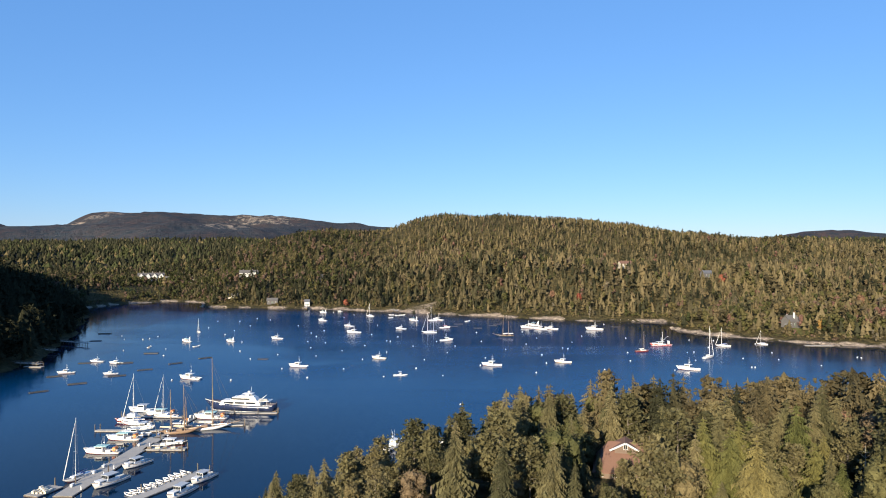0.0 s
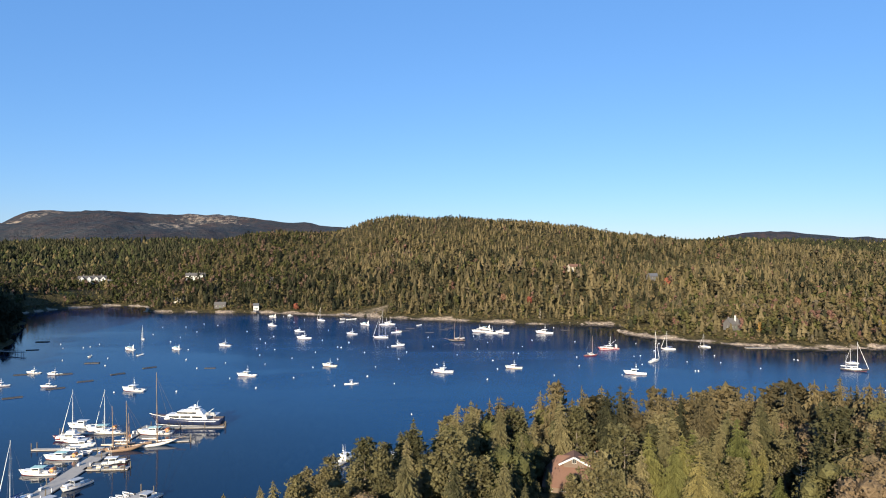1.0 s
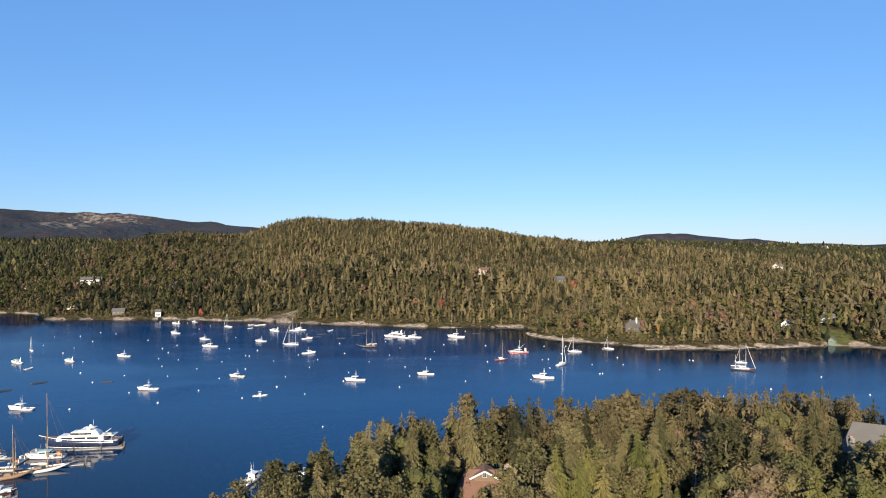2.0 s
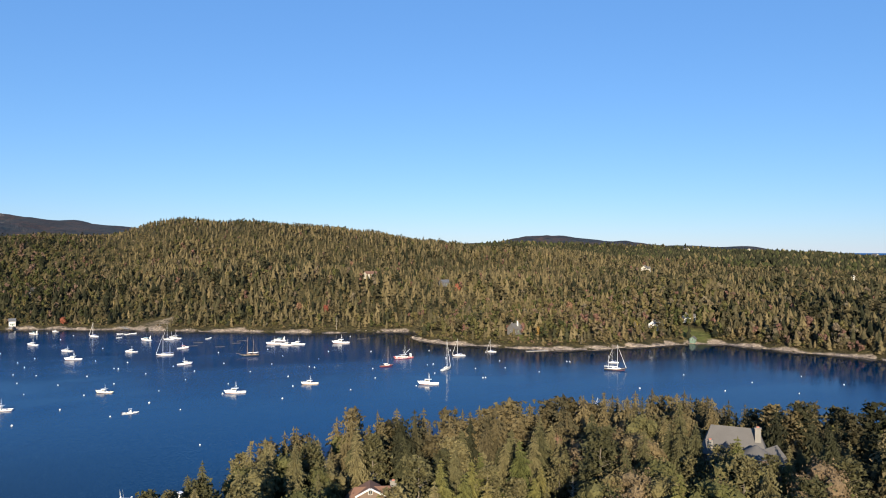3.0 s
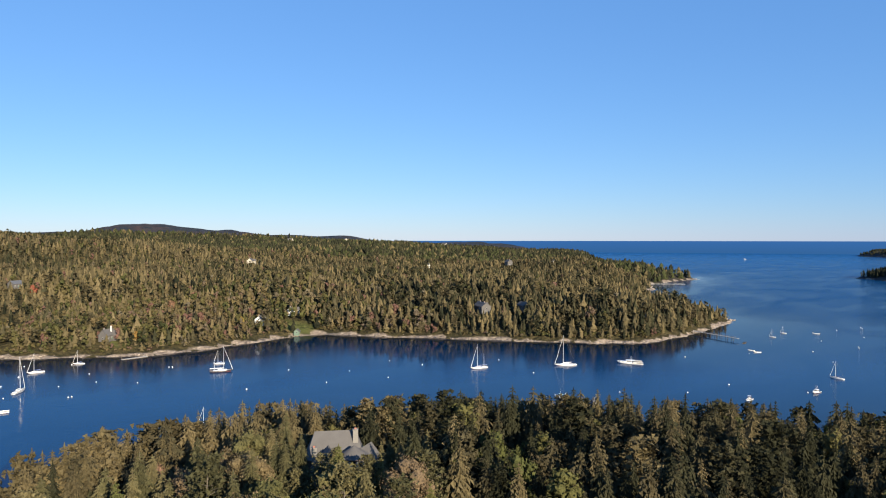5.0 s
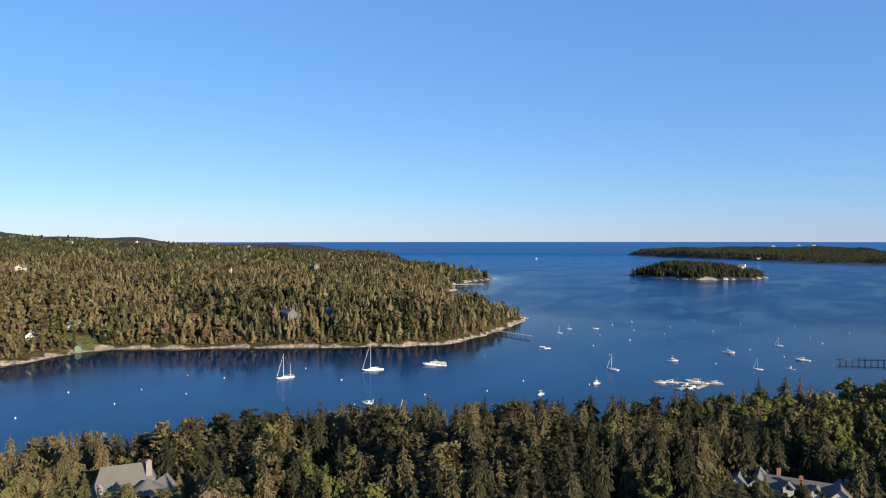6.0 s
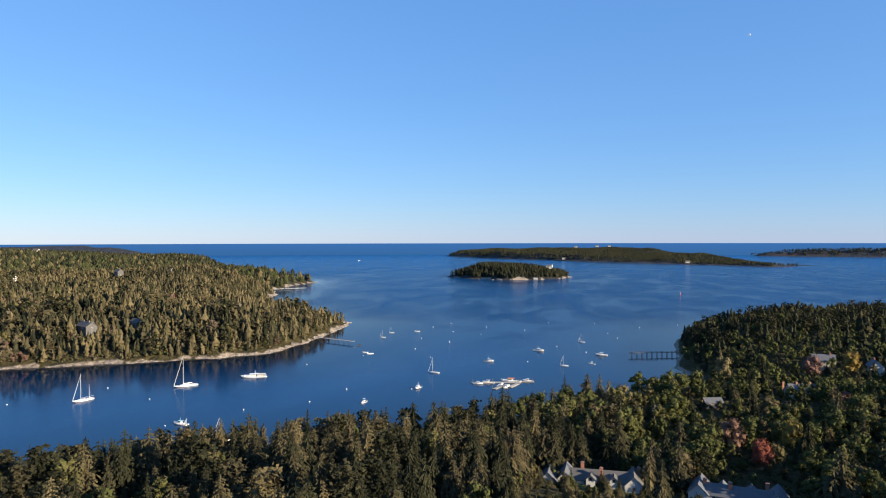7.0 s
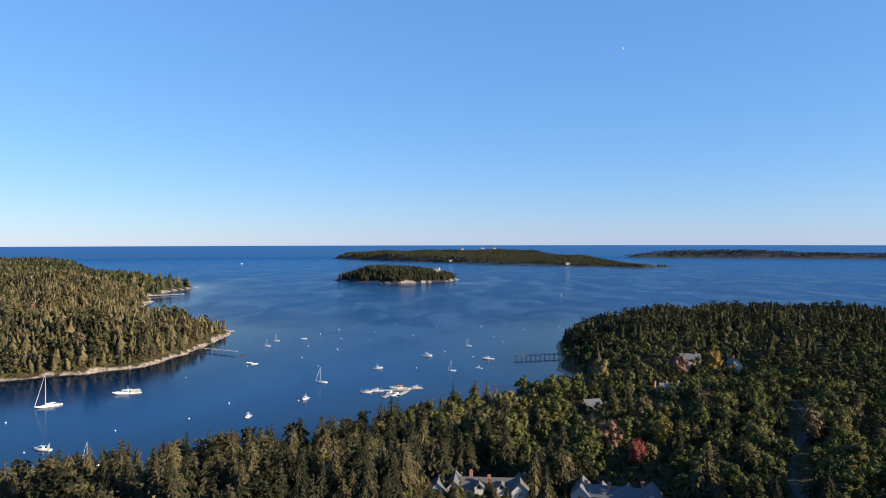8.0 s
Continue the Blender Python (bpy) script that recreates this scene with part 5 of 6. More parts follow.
place_fleet(cream_boat, [(76, 434, LEFT + 20, 0.95), (-42, 449, 165, 0.95), (632, -18, 250, 1.0), (3350, 785, 160, 1.3)], 3)
grey_boat = lobster_boat("lobster_boat", "grey-hulled workboat with white wheelhouse", M_GREYHULL, M_WHITE, 10.5, "mast")
place_fleet(grey_boat, [(-88, 642, 170, 0.9), (-38, 619, 175, 1.05), (573, 25, 260, 0.95), (-120, 798, LEFT, 0.8), (-219, 434, 190, 0.9), (-216, 393, 200, 1.0), (-204, 428, 190, 0.9), (-189, 390, 195, 0.85), (465, 69, 160, 0.9)], 4)
red_boat = lobster_boat("trawler", "red-hulled trawler with white wheelhouse and two masts", M_RED, M_WHITE, 15.0, "mast", M_WHITE)
part("mast", one_rod((-1.5, 0, 1.0), (-1.5, 0, 9.0), 0.12, 0.08), M_WHITE, red_boat)
part("boom", one_rod((-1.6, 0, 3.0), (-5.6, 0, 6.4), 0.09, 0.06), M_WHITE, red_boat)
part("gallows", one_box(-5.8, 0, 0.7, 0.3, 3.2, 2.4, bevel=0.05), M_WHITE, red_boat)
place_fleet(red_boat, [(163, 514, 180, 1.1)], 5)
pink_boat = lobster_boat("lobster_boat", "white motor cruiser with red sheer stripe", M_WHITE, M_RED, 10.0)
place_fleet(pink_boat, [(2, 628, 10, 1.0)], 6)
cruiser = lobster_boat("motor_cruiser", "long white motor cruiser with varnished wheelhouse", M_WHITE, M_WHITE, 19.0, "mast", M_NAVY, M_WHITE)
part("awning", one_box(-5.5, 0, 2.1, 6.0, 4.4, 0.1, bevel=0.03), M_CREAM, cruiser)
for sx in (-8.2, -2.8):
    for sy in (1.9, -1.9):
        part("awning_post", one_rod((sx, sy, 0.7), (sx, sy, 2.15), 0.05, sides=6), M_ALU, cruiser)
place_fleet(cruiser, [(491, 196, ACROSS, 1.0)], 7)

sloop = sailboat("sloop", "white sloop with blue sail cover on a mooring", M_WHITE)
place_fleet(sloop, [(-79, 743, LEFT, 1.0), (208, 509, 178, 1.0), (242, 520, 140, 0.75), (-212, 595, 120, 0.85), (520, 65, 80, 0.85), (690, -62, 80, 0.62), (559, -36, 85, 0.62), (305, 438, 150, 0.75), (704, 141, 90, 0.55), (739, 138, 90, 0.52), (194, 290, 130, 0.85), (331, 150, 150, 0.9)], 8)
big_sloop = sailboat("sloop", "grey racing sloop with tall mast and furled jib", M_GREYHULL, 15.0, 21.0, 0, M_ALU, M_SAIL)
place_fleet(big_sloop, [(176, 454, 50, 1.0)], 9)
white_sloop = sailboat("cruising_sloop", "large white cruising sloop with tall white mast", M_WHITE, 16.5, 22.0, 0, M_ALU, M_SAIL)
place_fleet(white_sloop, [(455, 231, ACROSS + 25, 1.0)], 10)
ketch = sailboat("ketch", "white ketch with two masts on a mooring", M_WHITE, 14.0, 17.5, 10.0, M_ALU, M_BLUECLOTH)
place_fleet(ketch, [(407, 275, ACROSS + 40, 1.0), (-12, 593, 170, 0.95), (-11, 695, LEFT, 0.8)], 11)
red_sloop = sailboat("daysailer", "maroon-hulled daysailer with wooden mast", M_MAROON, 11.0, 14.5, 0, M_TEAK, M_SAIL, False, M_TEAK)
place_fleet(red_sloop, [(140, 481, 10, 1.0)], 12)
dark_sloop = sailboat("yawl", "black-hulled yawl with white deckhouse", M_BLACK, 12.5, 14.5, 8.0, M_ALU, M_SAIL)
place_fleet(dark_sloop, [(288, 411, -35, 1.25)], 13)
dark_schooner = schooner("schooner", "dark-hulled schooner with furled tan sails on a mooring", M_BLACK, 15.0, ((0.1, 15), (-0.2, 13)), M_TEAK, M_SAIL)
place_fleet(dark_schooner, [(51, 566, 175, 1.0)], 14)

tender = skiff("skiff", "small white skiff with outboard on the water", M_WHITE)
place_fleet(tender, [(-55, 724, 20, 1.2), (-45, 756, 0, 1.3), (25, 689, 40, 1.3), (-214, 500, 100, 1.1), (-181, 504, 60, 1.1), (754, 112, 90, 1.2), (601, 132, 120, 1.1), (608, 138, 100, 1.0), (-50, 752, 200, 1.1), (-57, 757, 190, 1.1)]
            + [(-89.6 + k * 0.95, 197 + k * 2.15, 155 + (k % 3) * 8, 0.85 + 0.1 * (k % 2)) for k in range(10)], 15)
open_boat = launch("motor_launch", "white open launch with hardtop over its console", M_WHITE)
place_fleet(open_boat, [(-24, 388, 5, 1.0), (421, 97, 170, 1.0), (570, -59, 60, 0.8), (0, 248, 130, 1.1)], 16)

# ---- the marina ----
yacht = motor_yacht()
yacht.matrix_world = pose(-89.5, 302.5, 0, 0, 0, heading(-1, 0.12))
classic = schooner("yawl", "white classic yawl with varnished masts at the dock", M_WHITE, 20.0, ((0.16, 28.0), (-0.33, 13.0)), M_TEAK, M_SAIL)
classic.matrix_world = pose(-94, 270.5, 0, 0, 0, heading(1, 0.22))
brown = schooner("schooner", "varnished brown schooner with bare wooden masts at the dock", M_TEAK, 15.0, ((0.12, 18.5), (-0.2, 17.0)), M_TEAK, M_CREAM)
brown.matrix_world = pose(-101.5, 264.5, 0, 0, 0, heading(1, 0.3))
teal = lobster_boat("dragger", "white fishing boat with teal wheelhouse roof at the dock", M_WHITE, M_TEAL, 13.0, "mast", M_MAROON)
part("net_drum", one_rod((-4.6, -1.1, 1.5), (-4.6, 1.1, 1.5), 0.7), M_ORANGE, teal)
for sy in (1.5, -1.5):
    for x in (-1.5, -3.0, -4.4, -5.8):
        part("rail_post", one_rod((x, sy, 0.6), (x, sy, 1.7), 0.04, sides=5), M_ALU, teal)
    part("rail", one_rod((-1.5, sy, 1.7), (-5.8, sy, 1.7), 0.04, sides=5), M_ALU, teal)
teal.matrix_world = pose(-118.5, 238.5, 0, 0, 0, heading(-1, 0.02))
copy_thing(teal, pose(-119, 255.5, 0, 0, 0, heading(-1, 0.03)))
copy_thing(teal, pose(-97.5, 288, 0, 0, 0, heading(-1, 0.03)) @ Matrix.Scale(1.1, 4))
copy_thing(teal, pose(-120.5, 293.5, 0, 0, 0, heading(-1, 0.0)) @ Matrix.Scale(1.05, 4))
berthed = lobster_boat("picnic_boat", "white lobster-style day boat with grey roof tied at the dock", M_WHITE, M_GREYHULL, 10.5, "none", M_NAVY)
for k, (x, y, bx, by, size) in enumerate([(-100.2, 224.5, -0.45, -0.89, 1.05), (-100.4, 207, -0.4, -0.92, 1.15), (-73.5, 210.5, -0.35, -0.94, 1.0), (-75.5, 198, -0.3, -0.95, 1.1), (-131, 300, -1, 0.05, 1.2), (-117, 261.5, -1, 0.02, 1.0), (-118.5, 270, 1, 0, 0.95)]):
    m = pose(x, y, 0, 0, 0, heading(bx, by)) @ Matrix.Scale(size, 4)
    if k == 0:
        berthed.matrix_world = m
    else:
        copy_thing(berthed, m)
maroon_yacht = lobster_boat("motor_cruiser", "maroon-hulled motor cruiser with white upperworks at the dock", M_MAROON, M_WHITE, 15.0, "mast", M_WHITE)
part("upper_house", one_box(0.2, 0, 2.5, 3.6, 3.0, 1.2, taper=0.85, bevel=0.1), M_WHITE, maroon_yacht)
maroon_yacht.matrix_world = pose(-127, 281, 0, 0, 0, heading(-1, 0.03))
black_dragger = lobster_boat("lobster_boat", "black-hulled fishing boat with white wheelhouse at the dock", M_BLACK, M_WHITE, 12.5, "mast")
black_dragger.matrix_world = pose(-98.5, 247.5, 0, 0, 0, heading(1, 0.1))
dock_sloop = sailboat("sloop", "white sloop with tall bare mast at the dock", M_WHITE, 11.5, 19.0, 0, M_ALU, M_BLUECLOTH)
dock_sloop.matrix_world = pose(-112.2, 211.5, 0, 0, 0, heading(-0.35, -0.94))
copy_thing(dock_sloop, pose(-124, 277.5, 0, 0, 0, heading(-1, 0.05)) @ Matrix.Scale(1.08, 4))
copy_thing(dock_sloop, pose(-117, 289.5, 0, 0, 0, heading(-1, 0.05)) @ Matrix.Scale(0.95, 4))


def timber_float(name, label, long, wide, piles=(), plank=M_PLANK):
    """A floating stage: pontoon body, plank deck and rub rails, with piles beside it."""
    dock = thing(name, pose(0, 0, 0), label, "dock", "floats and docks")
    part("pontoon", one_box(0, 0, -0.2, long, wide, 0.55, bevel=0.04), M_PILE, dock)
    part("plank_deck", one_box(0, 0, 0.352, long - 0.1, wide - 0.1, 0.09, bevel=0.02), plank, dock)
    for sy in (1, -1):
        part("rub_rail", one_box(0, sy * (wide / 2 + 0.05), 0.18, long, 0.1, 0.2, bevel=0.02), plank, dock)
    for px, py in piles:
        part("post", one_rod((px, py, -2.0), (px, py, 2.6), 0.2, 0.17, 8), M_PILE, dock)
    return dock


def laid(dock, x, y, bx, by):
    dock.matrix_world = pose(x, y, 0, 0, 0, heading(bx, by))
    return dock


laid(timber_float("dock_walkway", "grey weathered plank walkway of the marina", 62, 5.6, [(-20, 2.4), (0, 2.4), (18, 2.4), (-10, -2.4), (28, -2.4)]), -107.5, 226, 0.02, 1)
laid(timber_float("dock_walkway", "grey weathered plank walkway of the marina", 44, 3.2, [(-18, 1.9), (4, 1.9), (20, -1.9)]), -105.5, 278, 0.06, 1)
laid(timber_float("dock_walkway", "grey plank dock lined with dinghies", 34, 4.4, [(16, 2.5), (-6, 2.5), (16, -2.5)]), -82.5, 203, 0.42, 0.91)
laid(timber_float("finger_dock", "wide timber finger dock", 15, 3.6, [(6.5, -2.0), (7.8, 0)]), -98, 242.5, 1, 0)
laid(timber_float("finger_dock", "narrow timber finger dock with tall piles", 26, 2.2, [(-13.4, 0), (-12.0, 1.3)]), -122, 267, 1, 0)
laid(timber_float("finger_dock", "narrow timber finger dock with tall piles", 26, 2.2, [(-13.4, 0), (-12.6, 1.3), (-10, 1.3)]), -122, 289, 1, 0)
laid(timber_float("finger_dock", "timber dock beside the motor yacht", 26, 2.6, [(13.2, 0.6), (5, -1.5), (-5, -1.5), (13.2, -0.8)]), -84.5, 296.5, 1, 0.0)
laid(timber_float("finger_dock", "timber dock beside the classic yawl", 24, 2.0, [(12.3, 0), (12.6, -1.2)]), -92, 274.5, 1, 0.12)
laid(timber_float("work_float", "work float stacked with traps and crates", 9, 5.0, [(4.8, 1)]), -116, 199.5, 0.3, 0.95)

crate = bmesh.new()
box(crate, 0, 0, 0, 1.2, 0.6, 0.4, bevel=0.03)
crate_mesh = bpy.data.meshes.new("lobster_trap")
crate.to_mesh(crate_mesh)
crate.free()
crate_mesh.materials.append(M_CREAM)
rng_c = random.Random(4)
for k in range(14):
    c = tagged(new("lobster_trap", crate_mesh), "wire lobster trap stacked on the work float", "trap", "stacked traps")
    c.matrix_world = pose(-117.6 + (k % 4) * 1.15, 197.3 + (k // 4) * 1.2, 0.45 + (0.41 if k % 3 == 0 else 0), 0, 0, rng_c.uniform(-8, 8) + 90)
    if k % 3 == 0:
        c2 = tagged(new("lobster_trap", crate_mesh), "wire lobster trap stacked on the work float", "trap", "stacked traps")
        c2.matrix_world = pose(-117.6 + (k % 4) * 1.15, 197.3 + (k // 4) * 1.2, 0.45, 0, 0, 90)

# gear along the walkways
def dock_box(name, label, x, y, turn, w, d, h, mat_b, mat_l):
    chest = thing(name, pose(x, y, 0.443, 0, 0, turn), label, "dock box", "gear on the docks")
    part("chest", one_box(0, 0, 0, w, d, h, bevel=0.03), mat_b, chest)
    part("lid", one_box(0, 0, h, w + 0.08, d + 0.08, 0.1, taper=0.94, bevel=0.02), mat_l, chest)


def power_post(x, y):
    post = thing("dock_pedestal", pose(x, y, 0.443), "white shore-power pedestal on the marina walkway", "pedestal", "dock pedestals")
    part("stem", one_box(0, 0, 0, 0.3, 0.3, 1.1, taper=0.85, bevel=0.03), M_WHITE, post)
    part("lamp_cap", one_box(0, 0, 1.1, 0.34, 0.34, 0.16, bevel=0.04), M_GREYHULL, post)


for k in (0, 2, 3, 7):
    power_post(-105.4 + 0.02 * k * 6, 200 + k * 6.4)
    dock_box("dock_box", "white fibreglass dock box on the marina walkway", -109.6 + 0.02 * k * 6, 203 + k * 6.1, 90, 1.5, 0.8, 0.7, M_WHITE if k % 3 else M_GREYHULL, M_WHITE)
for k in range(8):
    power_post(-104.4 + 0.06 * (k * 5 - 17), 262 + k * 4.8)
    dock_box("fish_tote", "stacked fish tote on the inner dock", -106.5 + 0.06 * (k * 5 - 17) + 0.5 * (k % 2), 260 + k * 4.6, 80 + 9 * (k % 3), 1.2, 0.8, 0.8, (M_BLUECLOTH, M_ORANGE, M_GREYHULL, M_PILE)[k % 4], M_PILE if k % 2 else M_CREAM)
for k in range(5):
    dock_box("bait_barrel_rack", "low timber rack of bait tubs on the finger dock", -103.5 + k * 2.7, 242.2 + 0.4 * (k % 2), 10 * k, 1.4, 1.0, 0.6, M_CREAM if k % 2 else M_PILE, M_PLANK)

# moored floats
log_float = timber_float("mooring_float", "dark timber mooring float with weathered planks", 8.5, 1.9, plank=M_FLOAT)
place_fleet(log_float, [(15, 663, 0, 1), (10, 642, 8, 0.9), (32, 628, -5, 0.9), (47, 648, 0, 0.9), (53, 663, 20, 1), (161, 639, 0, 1), (-200, 470, 0, 1.1), (-117, 446, 5, 0.8), (-156, 450, 35, 1), (-167, 428, 40, 1), (-176, 405, 35, 1), (-193, 362, 35, 1.05), (-201, 341, 38, 1.0),
                        (-224, 429, 20, 0.9), (-217, 383, 30, 0.9), (-199, 429, 25, 1.1), (-183, 385, 25, 1.1), (-271, 535, 5, 1), (-287, 582, 5, 1.2), (-82, 814, 20, 1.1), (613, -75, 10, 0.9), (649, 153, 5, 1.1)], 21)
log_float.name = "mooring_float"

# buoys
buoy = thing("mooring_buoy", pose(0, 0, 0), "white mooring ball floating on the water", "buoy", "mooring buoys")
ball = bmesh.new()
bmesh.ops.create_uvsphere(ball, u_segments=10, v_segments=7, radius=0.48, matrix=Matrix.Translation((0, 0, 0.18)))
part("ball", ball, M_WHITE, buoy)
part("eye_rod", one_rod((0, 0, 0.6), (0, 0, 1.0), 0.05, sides=6), M_ALU, buoy)
part("stripe", one_rod((0, 0, 0.14), (0, 0, 0.24), 0.485, sides=12), M_BLUECLOTH, buoy)
BUOYS_INNER = [(-105, 533), (-113, 588), (-104, 563), (-90, 525), (-96, 498), (-85, 459), (-105, 606), (-71, 483), (-58, 510), (-60, 578), (-62, 651), (-44, 537), (-41, 534), (-37, 562), (-52, 444), (-39, 476), (-59, 408), (-75, 379), (-33, 383), (-22, 507), (-12, 443), (-16, 410), (0, 387), (3, 475), (-5, 533), (9, 507), (29, 592), (30, 534), (28, 451), (23, 421), (45, 491), (69, 597), (63, 519), (76, 556), (67, 464), (87, 498), (90, 494), (65, 430), (54, 396), (100, 531), (115, 568), (8, 314), (-136, 645), (-126, 789), (-98, 756), (-105, 727)]
BUOYS_SIDES = [(148, 555), (128, 475), (120, 439), (96, 407), (195, 543), (170, 477), (175, 478), (163, 442), (194, 501), (213, 540), (197, 450), (187, 415), (189, 415), (228, 475), (218, 445), (233, 422), (275, 455), (276, 452), (237, 520), (137, 405), (155, 660), (-235, 549), (-265, 566), (-253, 544), (-238, 544), (-234, 563), (-187, 459), (-198, 490), (-225, 483), (-184, 605), (-142, 480), (-155, 529), (-125, 445), (-112, 465), (-96, 409), (-115, 372), (-147, 372), (-203, 685), (-181, 644), (-193, 712), (-176, 699), (-225, 685), (-183, 576), (-214, 626)]
BUOYS_OUTER = [(391, 346), (343, 305), (392, 315), (343, 341), (443, 281), (415, 235), (591, 136), (543, 172), (263, 350), (307, 326), (277, 454), (320, 378), (394, 164), (356, 193), (543, 172), (456, 117), (418, 131), (591, 136), (631, 96), (588, 76), (461, 73), (826, 80), (753, 71), (676, 68), (702, 100), (793, 99), (682, 69), (832, 82), (754, 72), (888, 60), (735, 40), (800, 37), (876, 13), (774, -7), (573, -7), (850, -37), (658, -36), (846, -92), (757, -96), (720, -101), (626, -60), (812, -139), (839, -188)]
first = True
for x, y in BUOYS_INNER + BUOYS_SIDES + BUOYS_OUTER:
    m = pose(x, y, 0, 6, 3, (x * 37) % 360) @ Matrix.Scale(0.8 + 0.5 * float(hash01(x, y, 1)), 4)
    if first:
        buoy.matrix_world, first = m, False
    else:
        copy_thing(buoy, m)
nun = thing("channel_buoy", pose(1299, -297, 0), "red channel marker buoy in the open water", "buoy")
part("float_body", one_rod((0, 0, -0.5), (0, 0, 0.8), 1.3), M_RED, nun)
part("cage", one_rod((0, 0, 0.8), (0, 0, 5.0), 0.9, 0.35), M_RED, nun)


def pile_pier(name, label, x0, y0, x1, y1, wide=2.4, high=2.6, step=4.5, deck_mat=M_PLANK):
    """A fixed pier: deck on cross beams, pairs of piles and a handrail."""
    long = math.hypot(x1 - x0, y1 - y0)
    pier = thing(name, pose((x0 + x1) / 2, (y0 + y1) / 2, 0, 0, 0, heading(x1 - x0, y1 - y0)), label, "pier")
    part("deck", one_box(0, 0, high, long, wide, 0.22, bevel=0.03), deck_mat, pier)
    for sy in (1, -1):
        part("handrail", one_box(0, sy * (wide / 2 - 0.06), high + 1.1, long, 0.09, 0.09), deck_mat, pier)
        k = -long / 2
        while k <= long / 2 + 0.1:
            part("post", one_rod((k, sy * wide * 0.42, -2.5), (k, sy * wide * 0.42, high + 1.15), 0.17, sides=7), M_PILE, pier)
            k += step
    return pier


pile_pier("pier", "long dark timber pier on piles running out from the headland", 620, -142, 611, -95, deck_mat=M_PILE)
pile_pier("pier", "granite-end timber pier on piles off the wooded point", 684, 208, 656, 160, 2.6, 2.4, 7)
pile_pier("pier", "pale railed dock and gangway under the dark trees", -292, 428, -244, 416, 3.4, 1.6, 6)
pile_pier("pier", "timber dock on piles under the dark trees", -292, 522, -262, 508, 2.4, 1.8, 6)
pile_pier("pier", "timber dock on piles under the dark trees", -288, 478, -266, 472, 3.0, 1.8, 6)
pile_pier("pier", "town pier on piles with boathouse", -168, 848, -165, 822, 4.0, 2.4, 5)
pile_pier("pier", "small stone and timber landing", -60, 806, -52, 786, 4.0, 2.0, 5)
pile_pier("pier", "white floating docks of the small yacht club", 1350, 505, 1395, 440, 4.0, 1.6, 9, deck_mat=M_CLAPBOARD)
for k, (x, y, bx, by, ln) in enumerate([(486, 27, 0.05, -1, 14), (489, 10, 0.05, -1, 20), (493, -5, 0.1, -1, 11), (473, 14, 0.9, -0.4, 16), (479, 4, 0.9, -0.4, 14), (280, 511, 1, -0.1, 20), (-247, 414, 1, -0.15, 12)]):
    laid(timber_float("float_dock", "pale timber float dock with boats alongside", ln, 3.0, [(ln / 2 - 1, 1.7), (-ln / 2 + 1, 1.7)]), x, y, bx, by)
orange_boat = lobster_boat("passenger_launch", "white passenger launch with orange canopy at the float", M_WHITE, M_ORANGE, 15.0, "none")
orange_boat.matrix_world = pose(493, 6, 0, 0, 0, heading(0.1, 1))
for x, y, bx, by, s in ((487, 22, 0.1, 1, 0.8), (483, 29, -0.1, -1, 0.7), (474, 9, 0.8, -0.5, 0.75), (496, -6, 0.1, 1, 0.7), (480, 13, 0.9, -0.4, 0.7), (613, -72, 0.2, 1, 1.0)):
    copy_thing(berthed, pose(x, y, 0, 0, 0, heading(bx, by)) @ Matrix.Scale(s, 4))


# ---- houses ----
def gable_walls(w, d, h, rise):
    """Four walls with gable ends, ridge along x, base at z = -1.5 to sit in the slope."""
    bm = bmesh.new()
    v = [bm.verts.new(p) for p in ((-w / 2, -d / 2, -1.5), (w / 2, -d / 2, -1.5), (w / 2, d / 2, -1.5), (-w / 2, d / 2, -1.5), (-w / 2, -d / 2, h), (w / 2, -d / 2, h), (w / 2, d / 2, h), (-w / 2, d / 2, h), (-w / 2, 0, h + rise), (w / 2, 0, h + rise))]
    for f in ((0, 1, 5, 4), (2, 3, 7, 6), (1, 2, 6, 9, 5), (3, 0, 4, 8, 7), (3, 2, 1, 0)):
        bm.faces.new([v[k] for k in f])
    return bm


def gable_roof(w, d, h, rise, over=0.5, thick=0.22, hip=0.0):
    """Two roof slopes with eaves; hip draws the ridge in to make hipped ends."""
    bm = bmesh.new()
    k = rise / (d / 2)
    e, x = d / 2 + over, w / 2 + over
    ridge = h + rise + thick
    low = h - over * k + thick
    r = x - hip
    top = [bm.verts.new(p) for p in ((-x, -e, low), (x, -e, low), (r, 0, ridge), (-r, 0, ridge), (-x, e, low), (x, e, low))]
    bot = [bm.verts.new((p.co.x, p.co.y, p.co.z - thick)) for p in top]
    for f in ((0, 1, 2, 3), (5, 4, 3, 2)):
        bm.faces.new([top[q] for q in f])
        bm.faces.new([bot[q] for q in f[::-1]])
    if hip:
        for f in ((1, 5, 2), (4, 0, 3)):
            bm.faces.new([top[q] for q in f])
            bm.faces.new([bot[q] for q in f[::-1]])
        edge = (0, 1, 5, 4)
    else:
        edge = (0, 1, 2, 5, 4, 3)
    for a, c in zip(edge, edge[1:] + edge[:1]):
        bm.faces.new((top[a], bot[a], bot[c], top[c]))
    bmesh.ops.recalc_face_normals(bm, faces=bm.faces)
    return bm


def shifted(bm, m):
    bmesh.ops.transform(bm, matrix=m, verts=bm.verts)
    return bm


